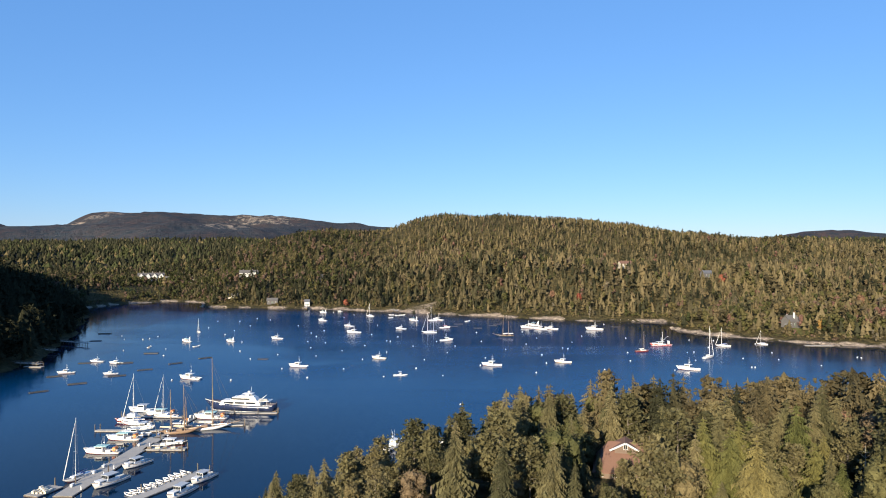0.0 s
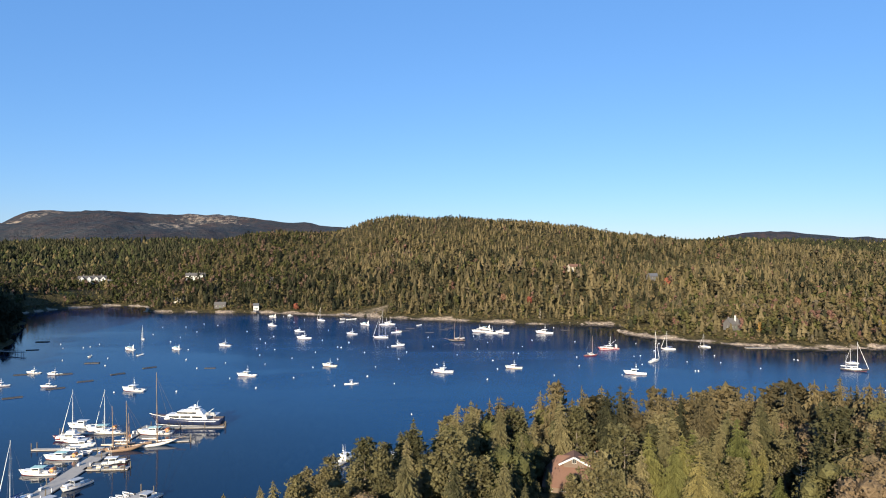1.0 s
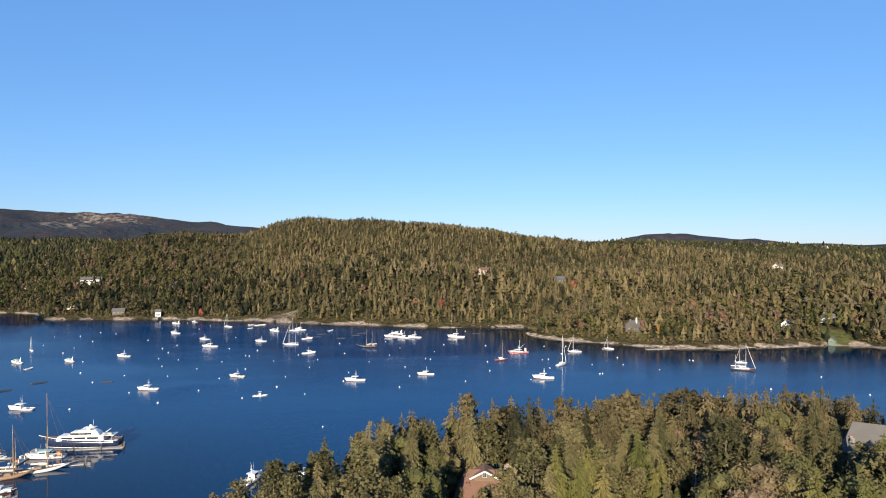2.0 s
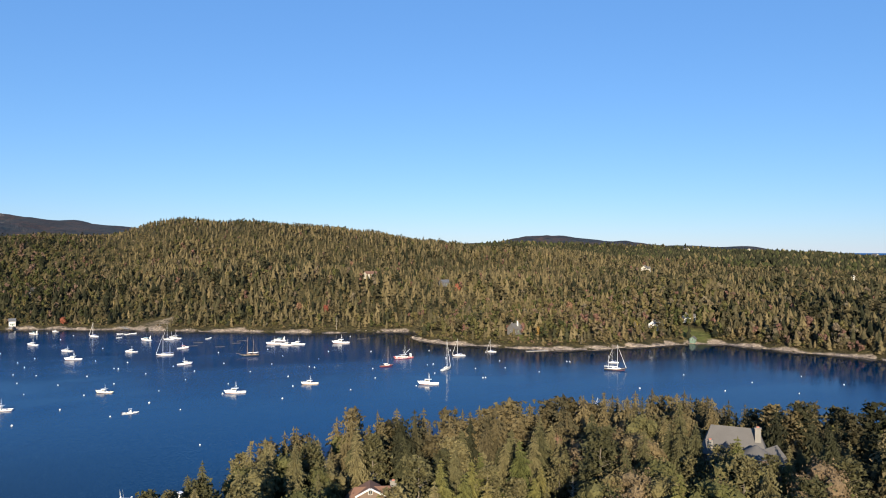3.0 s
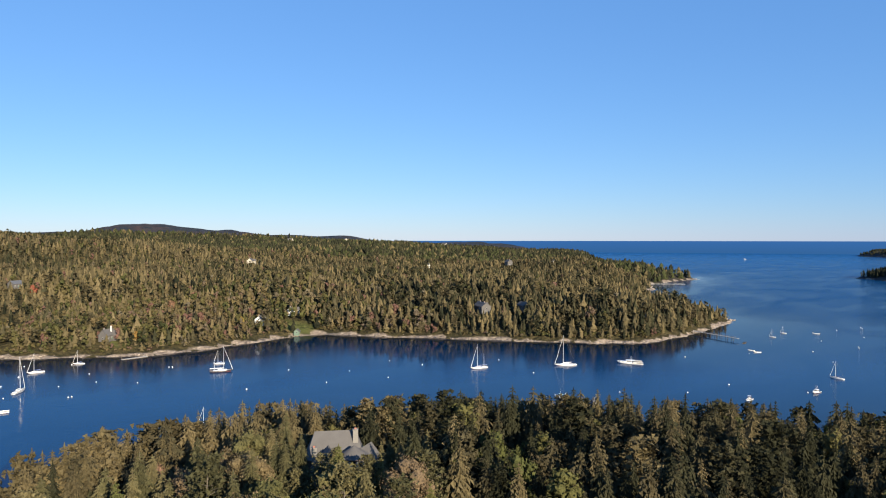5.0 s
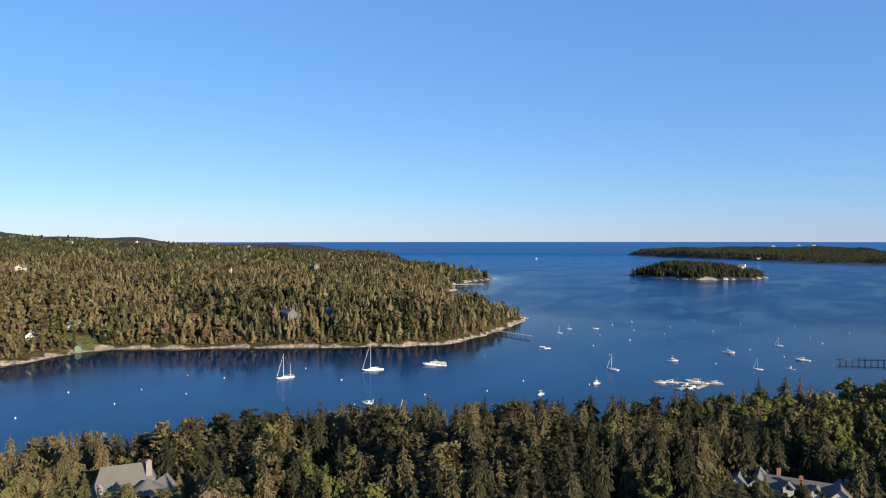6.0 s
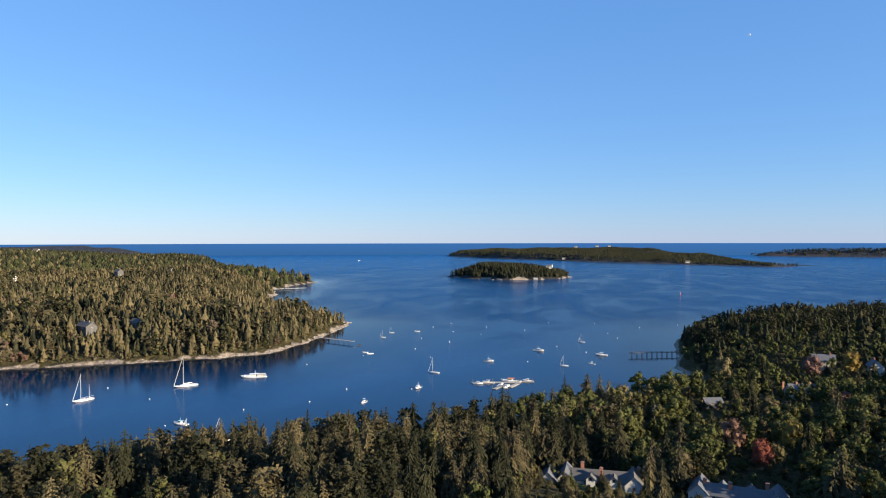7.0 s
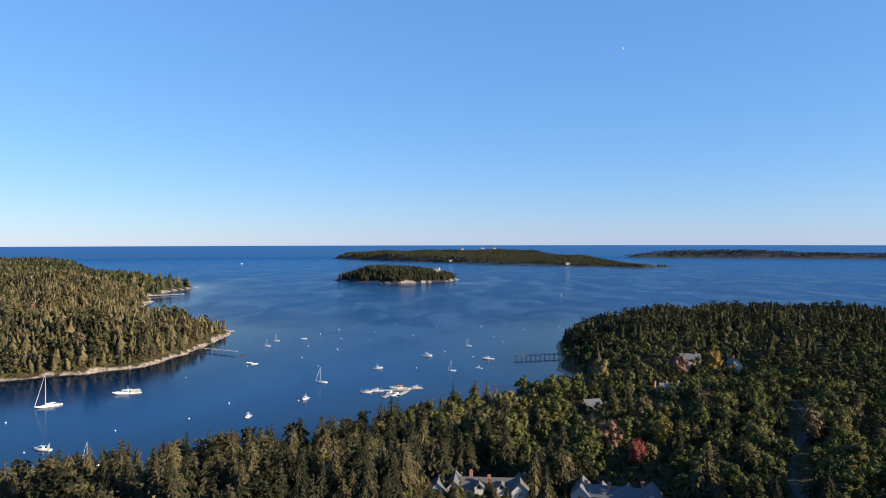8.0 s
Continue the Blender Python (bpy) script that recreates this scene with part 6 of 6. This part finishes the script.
def wing(house, x, y, z, turn, w, d, h, rise, wall_mat, roof_mat, hip=0.0, rows=1, cols=3, door=False):
    """One wing of a house: walls, roof, and windows with frames on its long sides and gables."""
    m = pose(x, y, z, 0, 0, turn)
    wall = part("wall", shifted(gable_walls(w, d, h, 0.0 if hip else rise), m), wall_mat, house)
    part("roof", shifted(gable_roof(w, d, h, rise, hip=hip), m), roof_mat, house)
    for r in range(rows):
        for c in range(cols):
            for sy in (1, -1):
                wx, wz = (c + 0.5) / cols * w - w / 2, 0.9 + r * 2.7
                if wz + 1.3 > h:
                    continue
                win = part("window", shifted(one_box(wx, sy * (d / 2 + 0.03), wz, 1.15, 0.10, 1.4), m), M_CLAPBOARD if wall_mat is not M_CLAPBOARD else M_GREYHULL, house)
                for px in (-0.26, 0.26):
                    part("pane", shifted(one_box(wx + px, sy * (d / 2 + 0.07), wz + 0.1, 0.44, 0.06, 1.2), m), M_GLASS, win)
        if not hip:
            for sx in (1, -1):
                win = part("window", shifted(one_box(sx * (w / 2 + 0.03), 0, 0.9 + r * 2.7, 0.10, 1.15, 1.4), m), M_CLAPBOARD if wall_mat is not M_CLAPBOARD else M_GREYHULL, house)
                part("pane", shifted(one_box(sx * (w / 2 + 0.07), 0, 1.0 + r * 2.7, 0.06, 0.95, 1.2), m), M_GLASS, win)
    if door:
        part("door", shifted(one_box(0, -d / 2 - 0.05, 0, 1.1, 0.12, 2.1), m), M_GREENPAINT, house)
    return wall


def chimney(house, x, y, z0, z1, mat_c, wide=1.1, deep=0.8):
    c = part("chimney", one_box(x, y, z0, wide, deep, z1 - z0, bevel=0.03), mat_c, house)
    part("chimney_cap", one_box(x, y, z1 - 0.25, wide + 0.25, deep + 0.25, 0.2, bevel=0.03), M_STONE, c)
    part("flue", one_box(x, y, z1 - 0.05, wide * 0.45, deep * 0.5, 0.35), M_BRICK, c)
    return c


def site(x, y):
    return float(ground_height(np.array([x]), np.array([y]))[0])


# red-brown roofed house by the near shore
h1 = thing("house", pose(50, 186, site(54, 188) - 0.2, 0, 0, -14), "house with red-brown cedar roof and white gable among the trees", "house")
wing(h1, 0, 0, 0, 0, 17, 14, 2.4, 6.0, M_CEDARWALL, M_TERRACOTTA, hip=4.0, cols=5, door=True)
wing(h1, -0.5, 0.4, 6.4, 90, 6.4, 5.6, 1.0, 1.5, M_CEDARWALL, M_TERRACOTTA, cols=2)
for sx in (-1, 1):
    bar = bmesh.new()
    box(bar, sx * 2.0 - 0.5, -3.45, 7.85, 4.6, 0.45, 0.42, tilt=Matrix.Rotation(sx * 0.48, 4, "Y"))
    part("barge_board", bar, M_CLAPBOARD, h1)
part("king_post", one_box(-0.5, -3.45, 7.1, 0.2, 0.2, 1.8), M_STONE, h1)
chimney(h1, 6.0, 2.0, 4.0, 9.4, M_STONE, 1.8, 1.0)
wing(h1, 10.5, 3.5, 0, 0, 6, 6, 2.8, 2.4, M_CEDARWALL, M_TERRACOTTA, cols=2)
chimney(h1, 13.2, 3.2, 2.0, 6.8, M_STONE, 1.4, 0.9)

# grey-shingled house with round tower
h2 = thing("house", pose(141.5, 145, 24.8, 0, 0, -44), "rambling house with grey cedar-shingle roofs, round bay and stone chimneys", "house")
wing(h2, -1.5, 3.5, 0, 0, 16, 10, 4.6, 6.2, M_CEDARWALL, M_SHINGLE, hip=2.5, rows=1, cols=5)
wing(h2, -3.5, -3.0, 0, 90, 10, 8.0, 3.2, 4.2, M_SHINGLE, M_SHINGLE, cols=2)
wing(h2, 7.0, 1.0, 0, 60, 8, 6, 3.4, 3.2, M_CEDARWALL, M_SHINGLE, cols=2)
tower = bmesh.new()
bmesh.ops.create_cone(tower, cap_ends=True, segments=20, radius1=3.6, radius2=3.6, depth=7.0, matrix=Matrix.Translation((3.8, -3.2, 2.0)))
tw = part("round_bay", tower, M_CEDARWALL, h2)
for k in range(9):
    a = math.radians(200 + k * 17)
    part("bay_window", shifted(one_box(0, 0, 0, 0.1, 0.75, 1.5), pose(3.8 + 3.6 * math.cos(a), -3.2 + 3.6 * math.sin(a), 3.2, 0, 0, math.degrees(a))), M_CLAPBOARD if k % 2 else M_GLASS, tw)
part("cone_roof", one_rod((3.8, -3.2, 5.4), (3.8, -3.2, 8.2), 4.6, 0.3, 24), M_SHINGLE, h2)
chimney(h2, 4.4, 1.6, 5.0, 11.8, M_STONE, 1.5, 1.3)
chimney(h2, -7.4, -6.0, 0.0, 9.2, M_STONE, 1.4, 1.2)
part("terrace", one_box(3.5, -8.6, -0.6, 9, 5, 0.9, bevel=0.05), M_STONE, h2)

# two shingled cottages with brick chimneys
h3 = thing("cottage", pose(281, -29, site(281, -29) - 0.1, 0, 0, 82), "white cottage with grey shingle gables and brick chimneys", "house", "shingled cottages")
wing(h3, -3, 0, 0, 0, 24, 9, 2.6, 3.0, M_CLAPBOARD, M_SHINGLE, cols=6)
for x in (-15.5, 11, 17.5):
    wing(h3, x, 1.0 if x < 15 else 3.0, 0, 90, 13, 7.0, 2.8, 3.4, M_CLAPBOARD, M_DARKSHINGLE if x > 0 else M_SHINGLE, cols=2)
wing(h3, -8, 4.5, 2.2, 90, 4, 3.4, 1.6, 1.5, M_CLAPBOARD, M_SHINGLE, cols=1)
wing(h3, 1, 4.5, 2.2, 90, 4, 3.4, 1.6, 1.5, M_CLAPBOARD, M_SHINGLE, cols=1)
for x, y, z in ((-17.5, -1.5, 7.4), (4.5, -0.8, 8.2), (-3.0, 3.5, 7.8)):
    chimney(h3, x, y, 2.5, z, M_BRICK, 1.3, 1.0)
h4 = thing("cottage", pose(267, -81, site(267, -81) - 0.1, 0, 0, 70), "white cottage with slate-blue shingle gables and brick chimneys", "house", "shingled cottages")
wing(h4, 2, 0, 0, 0, 26, 9, 2.6, 3.0, M_CLAPBOARD, M_DARKSHINGLE, cols=6)
for x in (-13, 14):
    wing(h4, x, -1.0, 0, 90, 13, 7.0, 2.8, 3.4, M_CLAPBOARD, M_DARKSHINGLE, cols=2)
wing(h4, -4, -3.0, 2.2, 90, 5, 3.4, 1.6, 1.6, M_CLAPBOARD, M_DARKSHINGLE, cols=1)
wing(h4, 6, -3.0, 2.2, 90, 5, 3.4, 1.6, 1.6, M_CLAPBOARD, M_DARKSHINGLE, cols=1)
for x, y, z in ((-9.5, -1.5, 8.0), (3.0, 1.2, 7.4), (12.0, 0.6, 7.2)):
    chimney(h4, x, y, 2.5, z, M_BRICK, 1.3, 1.0)


def cottage(name, label, x, y, turn, w, d, h, rise, wall_mat, roof_mat, rows=1, cols=3, ell=True, stacks=1, lift=0.0):
    house = thing(name, pose(x, y, site(x, y) + lift, 0, 0, turn), label, "house")
    wing(house, 0, 0, 0, 0, w, d, h, rise, wall_mat, roof_mat, rows=rows, cols=cols, door=True)
    if ell:
        wing(house, w * 0.28, -d * 0.35, 0, 90, d * 0.9, w * 0.34, h * 0.9, rise * 0.8, wall_mat, roof_mat, rows=rows, cols=1)
    for k in range(stacks):
        chimney(house, w * (-0.3 + 0.5 * k), 0.5, h * 0.6, h + rise + 1.2, M_BRICK if roof_mat is not M_SHINGLE else M_STONE)
    return house


cottage("house", "white house with dark roofs among yellowing trees", 432, -168, 95, 16, 8, 5.2, 3.0, M_CLAPBOARD, M_DARKSHINGLE, 2, 4, True, 3)
cottage("house", "grey gabled house behind orange trees", 500, -209, 80, 14, 9, 5.6, 3.6, M_STUCCO, M_DARKSHINGLE, 2, 3, True, 1, 1.0)
cottage("house", "white gabled house in deep shade", 480, -233, 170, 10, 8, 5.6, 3.6, M_CLAPBOARD, M_DARKSHINGLE, 2, 2, False, 1, 1.0)
cottage("garage", "low grey outbuilding under the trees", 402, -108, 100, 10, 6, 3.0, 2.0, M_SHINGLE, M_DARKSHINGLE, 1, 2, False, 0, 0.2)
cottage("shed", "small white garden shed in the woods", 330, -152, 60, 3.5, 3, 2.6, 1.6, M_CLAPBOARD, M_SHINGLE, 1, 1, False, 0, 1.0)

# across the harbour
hotel = thing("hotel", pose(-476, 1118, site(-476, 1118) + 3, 0, 0, 24), "large white and blue-grey inn with many gables above a lawn", "hotel")
wing(hotel, 0, 0, 0, 0, 40, 13, 9.0, 5.0, M_CLAPBOARD, M_SHINGLE, rows=3, cols=10)
for x in (-15, -5, 5, 15):
    wing(hotel, x, -4.5, 0, 90, 8, 6.5, 9.5, 3.6, M_CLAPBOARD, M_SHINGLE, rows=3, cols=1)
part("porch", one_box(0, -8.5, 0, 38, 4.0, 3.4, bevel=0.05), M_CLAPBOARD, hotel)
part("porch_shade", one_box(0, -10.4, 0.6, 36, 0.3, 2.3), M_BLUECLOTH, hotel)
for x in (-12, 2, 13):
    chimney(hotel, x, 1, 10, 16.5, M_STONE, 1.4, 1.2)
cottage("inn", "long white shingled inn with grey roof", -306, 1080, 14, 28, 10, 6.2, 4.0, M_CLAPBOARD, M_SHINGLE, 2, 7, True, 2, 4.0)
cottage("house", "small bright white gabled house above the shore", -168, 949, 40, 9, 8, 5.0, 4.2, M_CLAPBOARD, M_SHINGLE, 2, 2, False, 0, 1.0)
cottage("shed", "weathered grey shed at the water's edge", -213, 856, 10, 13, 7, 3.6, 2.8, M_SHINGLE, M_SHINGLE, 1, 3, False, 0, 0.6)
cottage("boathouse", "white boathouse at the head of the pier", -168, 847, 15, 6, 6, 4.8, 2.6, M_CLAPBOARD, M_DARKSHINGLE, 2, 2, False, 0, 1.4)
cottage("house", "low grey house near the stony point", -272, 885, 12, 13, 7, 3.0, 2.4, M_STUCCO, M_SHINGLE, 1, 4, True, 1, 0.8)
cottage("house", "brown-roofed house on the village slope", -520, 1090, 20, 13, 8, 3.4, 3.0, M_STUCCO, M_TERRACOTTA, 1, 3, False, 1, 1.5)
cottage("house", "brown-roofed house on the village slope", -560, 1075, 30, 12, 8, 3.4, 3.0, M_STUCCO, M_TERRACOTTA, 1, 3, False, 1, 1.5)
cottage("house", "small white house behind the village trees", -385, 1060, 5, 9, 8, 5.2, 3.2, M_CLAPBOARD, M_SHINGLE, 2, 2, False, 1, 2.0)
cottage("house", "small white house behind the village trees", -440, 1095, 5, 8, 8, 6.0, 3.2, M_CLAPBOARD, M_SHINGLE, 2, 2, False, 1, 3.0)
cottage("house", "house with pinkish roof on the wooded hillside", 214, 806, 15, 15, 8, 4.6, 2.8, M_STUCCO, M_TERRACOTTA, 1, 4, False, 0, 4.0)
cottage("house", "dark shingled house half hidden on the hillside", 304, 790, 20, 12, 8, 4.0, 3.0, M_SHINGLE, M_DARKSHINGLE, 1, 3, False, 0, 3.0)
stone_house = cottage("house", "stone cottage with tall white chimney by the shore", 284, 560, 25, 12, 8, 4.0, 4.4, M_SHINGLE, M_SHINGLE, 1, 3, True, 1, 1.0)
chimney(stone_house, 1.5, -2.0, 3.0, 11.0, M_CLAPBOARD, 1.1, 1.0)
cottage("house", "white house beside a shore lawn", 424, 541, 35, 14, 8, 4.6, 3.0, M_CLAPBOARD, M_SHINGLE, 2, 4, True, 1, 0.8)
cottage("house", "white house at the top of a shore lawn", 466, 545, 40, 18, 8, 4.0, 3.0, M_CLAPBOARD, M_SHINGLE, 1, 5, True, 1, 1.0)
cottage("boathouse", "green-painted boathouse on the shingle beach", 439, 506, 38, 6, 5, 2.6, 2.0, M_GREENPAINT, M_SHINGLE, 1, 2, False, 0, 0.4)
cottage("house", "large grey house with pale trim above the shore trees", 578, 386, 55, 22, 10, 6.0, 3.6, M_SHINGLE, M_SHINGLE, 2, 5, True, 2, 3.5)
cottage("house", "grey annexe with pale trim in the shore trees", 602, 352, 60, 14, 9, 5.4, 3.2, M_SHINGLE, M_SHINGLE, 2, 3, False, 1, 4.0)
cottage("house", "white house standing clear on the wooded ridge", 690, 905, 40, 16, 9, 5.0, 3.6, M_STUCCO, M_SHINGLE, 2, 4, True, 2, 7.0)
cottage("house", "white gable showing above the woods", 925, 728, 50, 9, 7, 4.0, 3.0, M_CLAPBOARD, M_SHINGLE, 1, 2, False, 0, 6.0)
cottage("house", "grey house showing above the woods", 1010, 620, 55, 14, 9, 6.0, 3.6, M_SHINGLE, M_SHINGLE, 2, 3, True, 1, 9.0)
cottage("house", "small pale house above the woods", 1060, 560, 60, 8, 6, 3.6, 2.4, M_STUCCO, M_SHINGLE, 1, 2, False, 0, 5.0)
for k, (x, y) in enumerate(((1500, 1500), (1560, 1440), (1640, 1380), (1720, 1290), (1330, 1560))):
    cottage("house", "far white house on the ridge woods", x, y, 40 + k * 15, 16, 9, 5.0, 4.0, M_STUCCO, M_SHINGLE, 2, 4, False, 0, 10.0)
lamp_house = cottage("keepers_house", "white keeper's house with gable on the wooded island", 1885, -84, 85, 12, 9, 6.0, 3.6, M_CLAPBOARD, M_SHINGLE, 2, 3, True, 1, 9.0)
part("lantern_tower", one_rod((-9, -2, -9), (-9, -2, 9.5), 2.0, 1.6, 12), M_CLAPBOARD, lamp_house)
part("lantern", one_rod((-9, -2, 9.5), (-9, -2, 12.5), 1.5, 0.4, 10), M_BLACK, lamp_house)
cottage("boathouse", "white boathouse on the island shore", 1762, -45, 95, 10, 7, 3.0, 2.0, M_CLAPBOARD, M_SHINGLE, 1, 3, False, 0, 0.5)
for k, (x, y) in enumerate(((3350, -225), (2900, -700), (4150, -350), (4200, -480), (4250, -560))):
    cottage("house", "far pale house on the outer island", x + 25, y, 90, 18, 10, 5.0, 4.0, M_STUCCO, M_SHINGLE, 1, 3, False, 0, 3.0 if x < 3600 else 18.0)

# lane through the woods on the right bank
lane = bmesh.new()
edge_l, edge_r = [], []
for k in range(40):
    d = 215 + k * 6.2
    a = math.radians(120.2 + 0.8 * math.sin(k * 0.25))
    mid = Vector((d * math.sin(a), d * math.cos(a), 0))
    side = Vector((math.cos(a), -math.sin(a), 0)) * 1.9
    for lst, p in ((edge_l, mid - side), (edge_r, mid + side)):
        lst.append(lane.verts.new((p.x, p.y, site(p.x, p.y) + 0.25)))
for k in range(39):
    lane.faces.new((edge_l[k], edge_r[k], edge_r[k + 1], edge_l[k + 1]))
lane_mesh = bpy.data.meshes.new("road")
lane.to_mesh(lane_mesh)
lane.free()
lane_mesh.materials.append(M_ASPHALT)
tagged(new("road", lane_mesh), "narrow asphalt lane through the woods", "road", kind="structure")


# ---- shore rocks ----
def boulder_mesh(seed):
    rng = random.Random(seed)
    bm = bmesh.new()
    bmesh.ops.create_icosphere(bm, subdivisions=1, radius=1)
    for v in bm.verts:
        v.co = Vector((v.co.x * rng.uniform(0.75, 1.3), v.co.y * rng.uniform(0.7, 1.2), v.co.z * rng.uniform(0.35, 0.65)))
    verts, faces = [tuple(v.co) for v in bm.verts], [[v.index for v in f.verts] for f in bm.faces]
    bm.free()
    return np.array(verts), np.array(faces)


BOULDERS = [boulder_mesh(k) for k in range(5)]


def rock_shore(name, label, line, per_metre, size, seed):
    """Boulders and ledges strewn along a stretch of shoreline, joined as one."""
    rng = np.random.default_rng(seed)
    spots = []
    for (ax, ay), (bx, by) in zip(line, line[1:]):
        n = int(math.hypot(bx - ax, by - ay) * per_metre)
        u = rng.random((n, 1))
        spots.append(np.array([[ax, ay]]) + np.array([[bx - ax, by - ay]]) * u + rng.normal(size=(n, 2)) * 3.5)
    spots = np.concatenate(spots)
    s = shore_distance(spots[:, 0], spots[:, 1])
    spots = spots[(s > -2.5) & (s < 3.5)]
    z = np.maximum(ground_height(spots[:, 0], spots[:, 1]), -0.2)
    vs, fs, at = [], [], 0
    for (x, y), h in zip(spots, z):
        v, f = BOULDERS[rng.integers(5)]
        k = size * rng.uniform(0.4, 1.5)
        a = rng.uniform(0, 6.28)
        rot = np.array([[math.cos(a), -math.sin(a), 0], [math.sin(a), math.cos(a), 0], [0, 0, 1]])
        vs.append((v * k) @ rot.T + [x, y, h])
        fs.append(f + at)
        at += len(v)
    tagged(new(name, mesh_of(name, np.concatenate(vs), np.concatenate(fs), M_GRANITE)), label, "rocks", kind="stuff")


rock_shore("shore_rocks", "pale pinkish granite ledges along the harbour shore", EAST_SHORE[4:26], 0.6, 0.85, 1)
rock_shore("point_rocks", "bare granite ledges round the wooded point", EAST_SHORE[25:] + OUTER_SHORE[:2], 1.6, 1.2, 2)
rock_shore("outer_rocks", "granite ledges along the outer shore", OUTER_SHORE[1:8], 0.4, 1.6, 3)
rock_shore("islet_rocks", "pale ledges round the small island", ISLET + ISLET[:1], 0.5, 1.8, 4)
MOON_AT = Vector((math.sin(radians(107.85)), math.cos(radians(107.85)), math.tan(radians(16.4)))).normalized() * 4700
disc = bmesh.new()
bmesh.ops.create_uvsphere(disc, u_segments=16, v_segments=10, radius=9, matrix=Matrix.Translation(MOON_AT))
# the moon's sunlit face is put in as a faint bluish glow
M_MOON, mn, mk, mb = nodes_of("moon_glow")
mb.inputs["Base Color"].default_value = (0.12, 0.12, 0.12, 1)
mb.inputs["Emission Color"].default_value, mb.inputs["Emission Strength"].default_value = (0.30, 0.46, 0.70, 1), 0.3
moon_mesh = bpy.data.meshes.new("moon")
disc.to_mesh(moon_mesh)
disc.free()
moon_mesh.materials.append(M_MOON)
tagged(new("moon", moon_mesh), "faint daytime moon in the blue sky", "moon", kind="structure")


# ---- single trees that stand out: turned maples and bare snags ----
def maple(label, x, y, h, leaf_mat, seed):
    rng = np.random.default_rng(seed)
    tree = thing("maple_tree", pose(x, y, site(x, y) - 0.3, 0, 0, seed * 47 % 360), label, "tree", "maples in autumn colour")
    part("trunk", facets("trunk", limbs(rng, h * 0.85, 0.18, 16, 0.3, h * 0.3, 0.25), M_BARK), M_BARK, tree)
    part("crown", facets("crown", leafy_crown(rng, h, h * 0.38, 24, 90, 0.27), leaf_mat), leaf_mat, tree)


def snag(x, y, h, seed):
    rng = np.random.default_rng(seed)
    tree = thing("dead_tree", pose(x, y, site(x, y) - 0.3), "bleached dead spruce with bare branches", "tree", "dead trees")
    part("trunk", facets("trunk", limbs(rng, h, 0.16, 46, 0.25, 2.8, 0.25), M_DEADWOOD), M_DEADWOOD, tree)


for k, (x, y, h, leaf_mat, label) in enumerate([
    (330, -97, 17, M_RUSSETLEAF, "russet maple in the cove woods"), (298, -100, 13, M_REDLEAF, "bright red maple beside the cottages"), (326, -122, 14, M_GOLDLEAF, "yellow maple in the cove woods"),
    (470, -190, 17, M_RUSSETLEAF, "orange maple beside the grey house"), (476, -217, 18, M_GOLDLEAF, "golden maple by the white gabled house"), (466, -133, 19, M_LEAF, "broad green maple by the cove"),
    (396, -177, 9, M_RUSSETLEAF, "small orange maple by the white house"), (284, -64, 14, M_LEAF, "pale green maple between the cottages"), (-118, 836, 9, M_REDLEAF, "dark red maple on the far shore"),
    (147, 743, 9, M_REDLEAF, "red maple on the far hillside"), (121, 759, 9, M_RUSSETLEAF, "russet maple on the far hillside"), (313, 770, 11, M_REDLEAF, "wine-red maple beside the hillside house"),
    (236, 1000, 13, M_RUSSETLEAF, "pinkish-brown maple high on the hill"), (112, 189, 13, M_RUSSETLEAF, "pinkish-brown maple among the near spruces"), (122, 164, 12, M_LEAF, "rounded grey-green oak near the house"),
    (400, 540, 9, M_GOLDLEAF, "yellow maple beside the shore lawn"), (448, 565, 11, M_RUSSETLEAF, "russet maple behind the white houses"), (482, 600, 10, M_REDLEAF, "red maple behind the white houses"),
    (390, 640, 13, M_RUSSETLEAF, "russet maple on the slope"), (430, 660, 13, M_RUSSETLEAF, "pinkish maple on the slope"), (300, 545, 8, M_GOLDLEAF, "yellow maple beside the stone cottage")]):
    maple(label, x, y, h, leaf_mat, 100 + k)
for k, (x, y, h) in enumerate(((364, -69, 17), (87, 169, 11), (90, 146, 14), (111, 215, 19), (119, 154, 13), (210, 196, 18), (640, 240, 15), (150, 700, 15))):
    snag(x, y, h, 200 + k)

# low growth along the banks
gx, gy, gz, gs, rng = scatter(71, 560, 1050, -30, 76, 3.2)
bank = (gs < 16 + 6 * smooth_noise(gx, gy, 40, 41)) & (rng.random(len(gx)) < 0.55)
gx, gy, gz = gx[bank], gy[bank], gz[bank]
SHRUB = [leafy_crown(trng, 1, 0.8, 2, 12, 0.2) for _ in range(4)]
woods("shore_shrubs", SHRUB, np.stack([gx, gy, gz - 0.3], -1), rng.uniform(1.5, 4.0, len(gx)), rng.uniform(0, 6.28, len(gx)), rng.integers(0, 4, len(gx)), np.clip(rng.normal(0.5, 0.2, len(gx)), 0, 0.9), M_WOODS_LEAF, "yellow-green alder scrub along the far bank", "shrubs")
gx, gy, gz, gs, rng = scatter(72, 150, 470, -8, 126, 5.0, 0.5)
west = (inside_by(gx, gy, WEST_LAND) > 0) & (rng.random(len(gx)) < 0.8) & (np.hypot(gx, gy) > 165)
gx, gy, gz = gx[west], gy[west], gz[west]
woods("undergrowth", SHRUB, np.stack([gx, gy, gz - 0.3], -1), rng.uniform(1.5, 4.5, len(gx)), rng.uniform(0, 6.28, len(gx)), rng.integers(0, 4, len(gx)), np.clip(rng.normal(0.15, 0.15, len(gx)), 0, 0.9), M_WOODS_LEAF, "young firs and shrubs under the near trees", "shrubs")
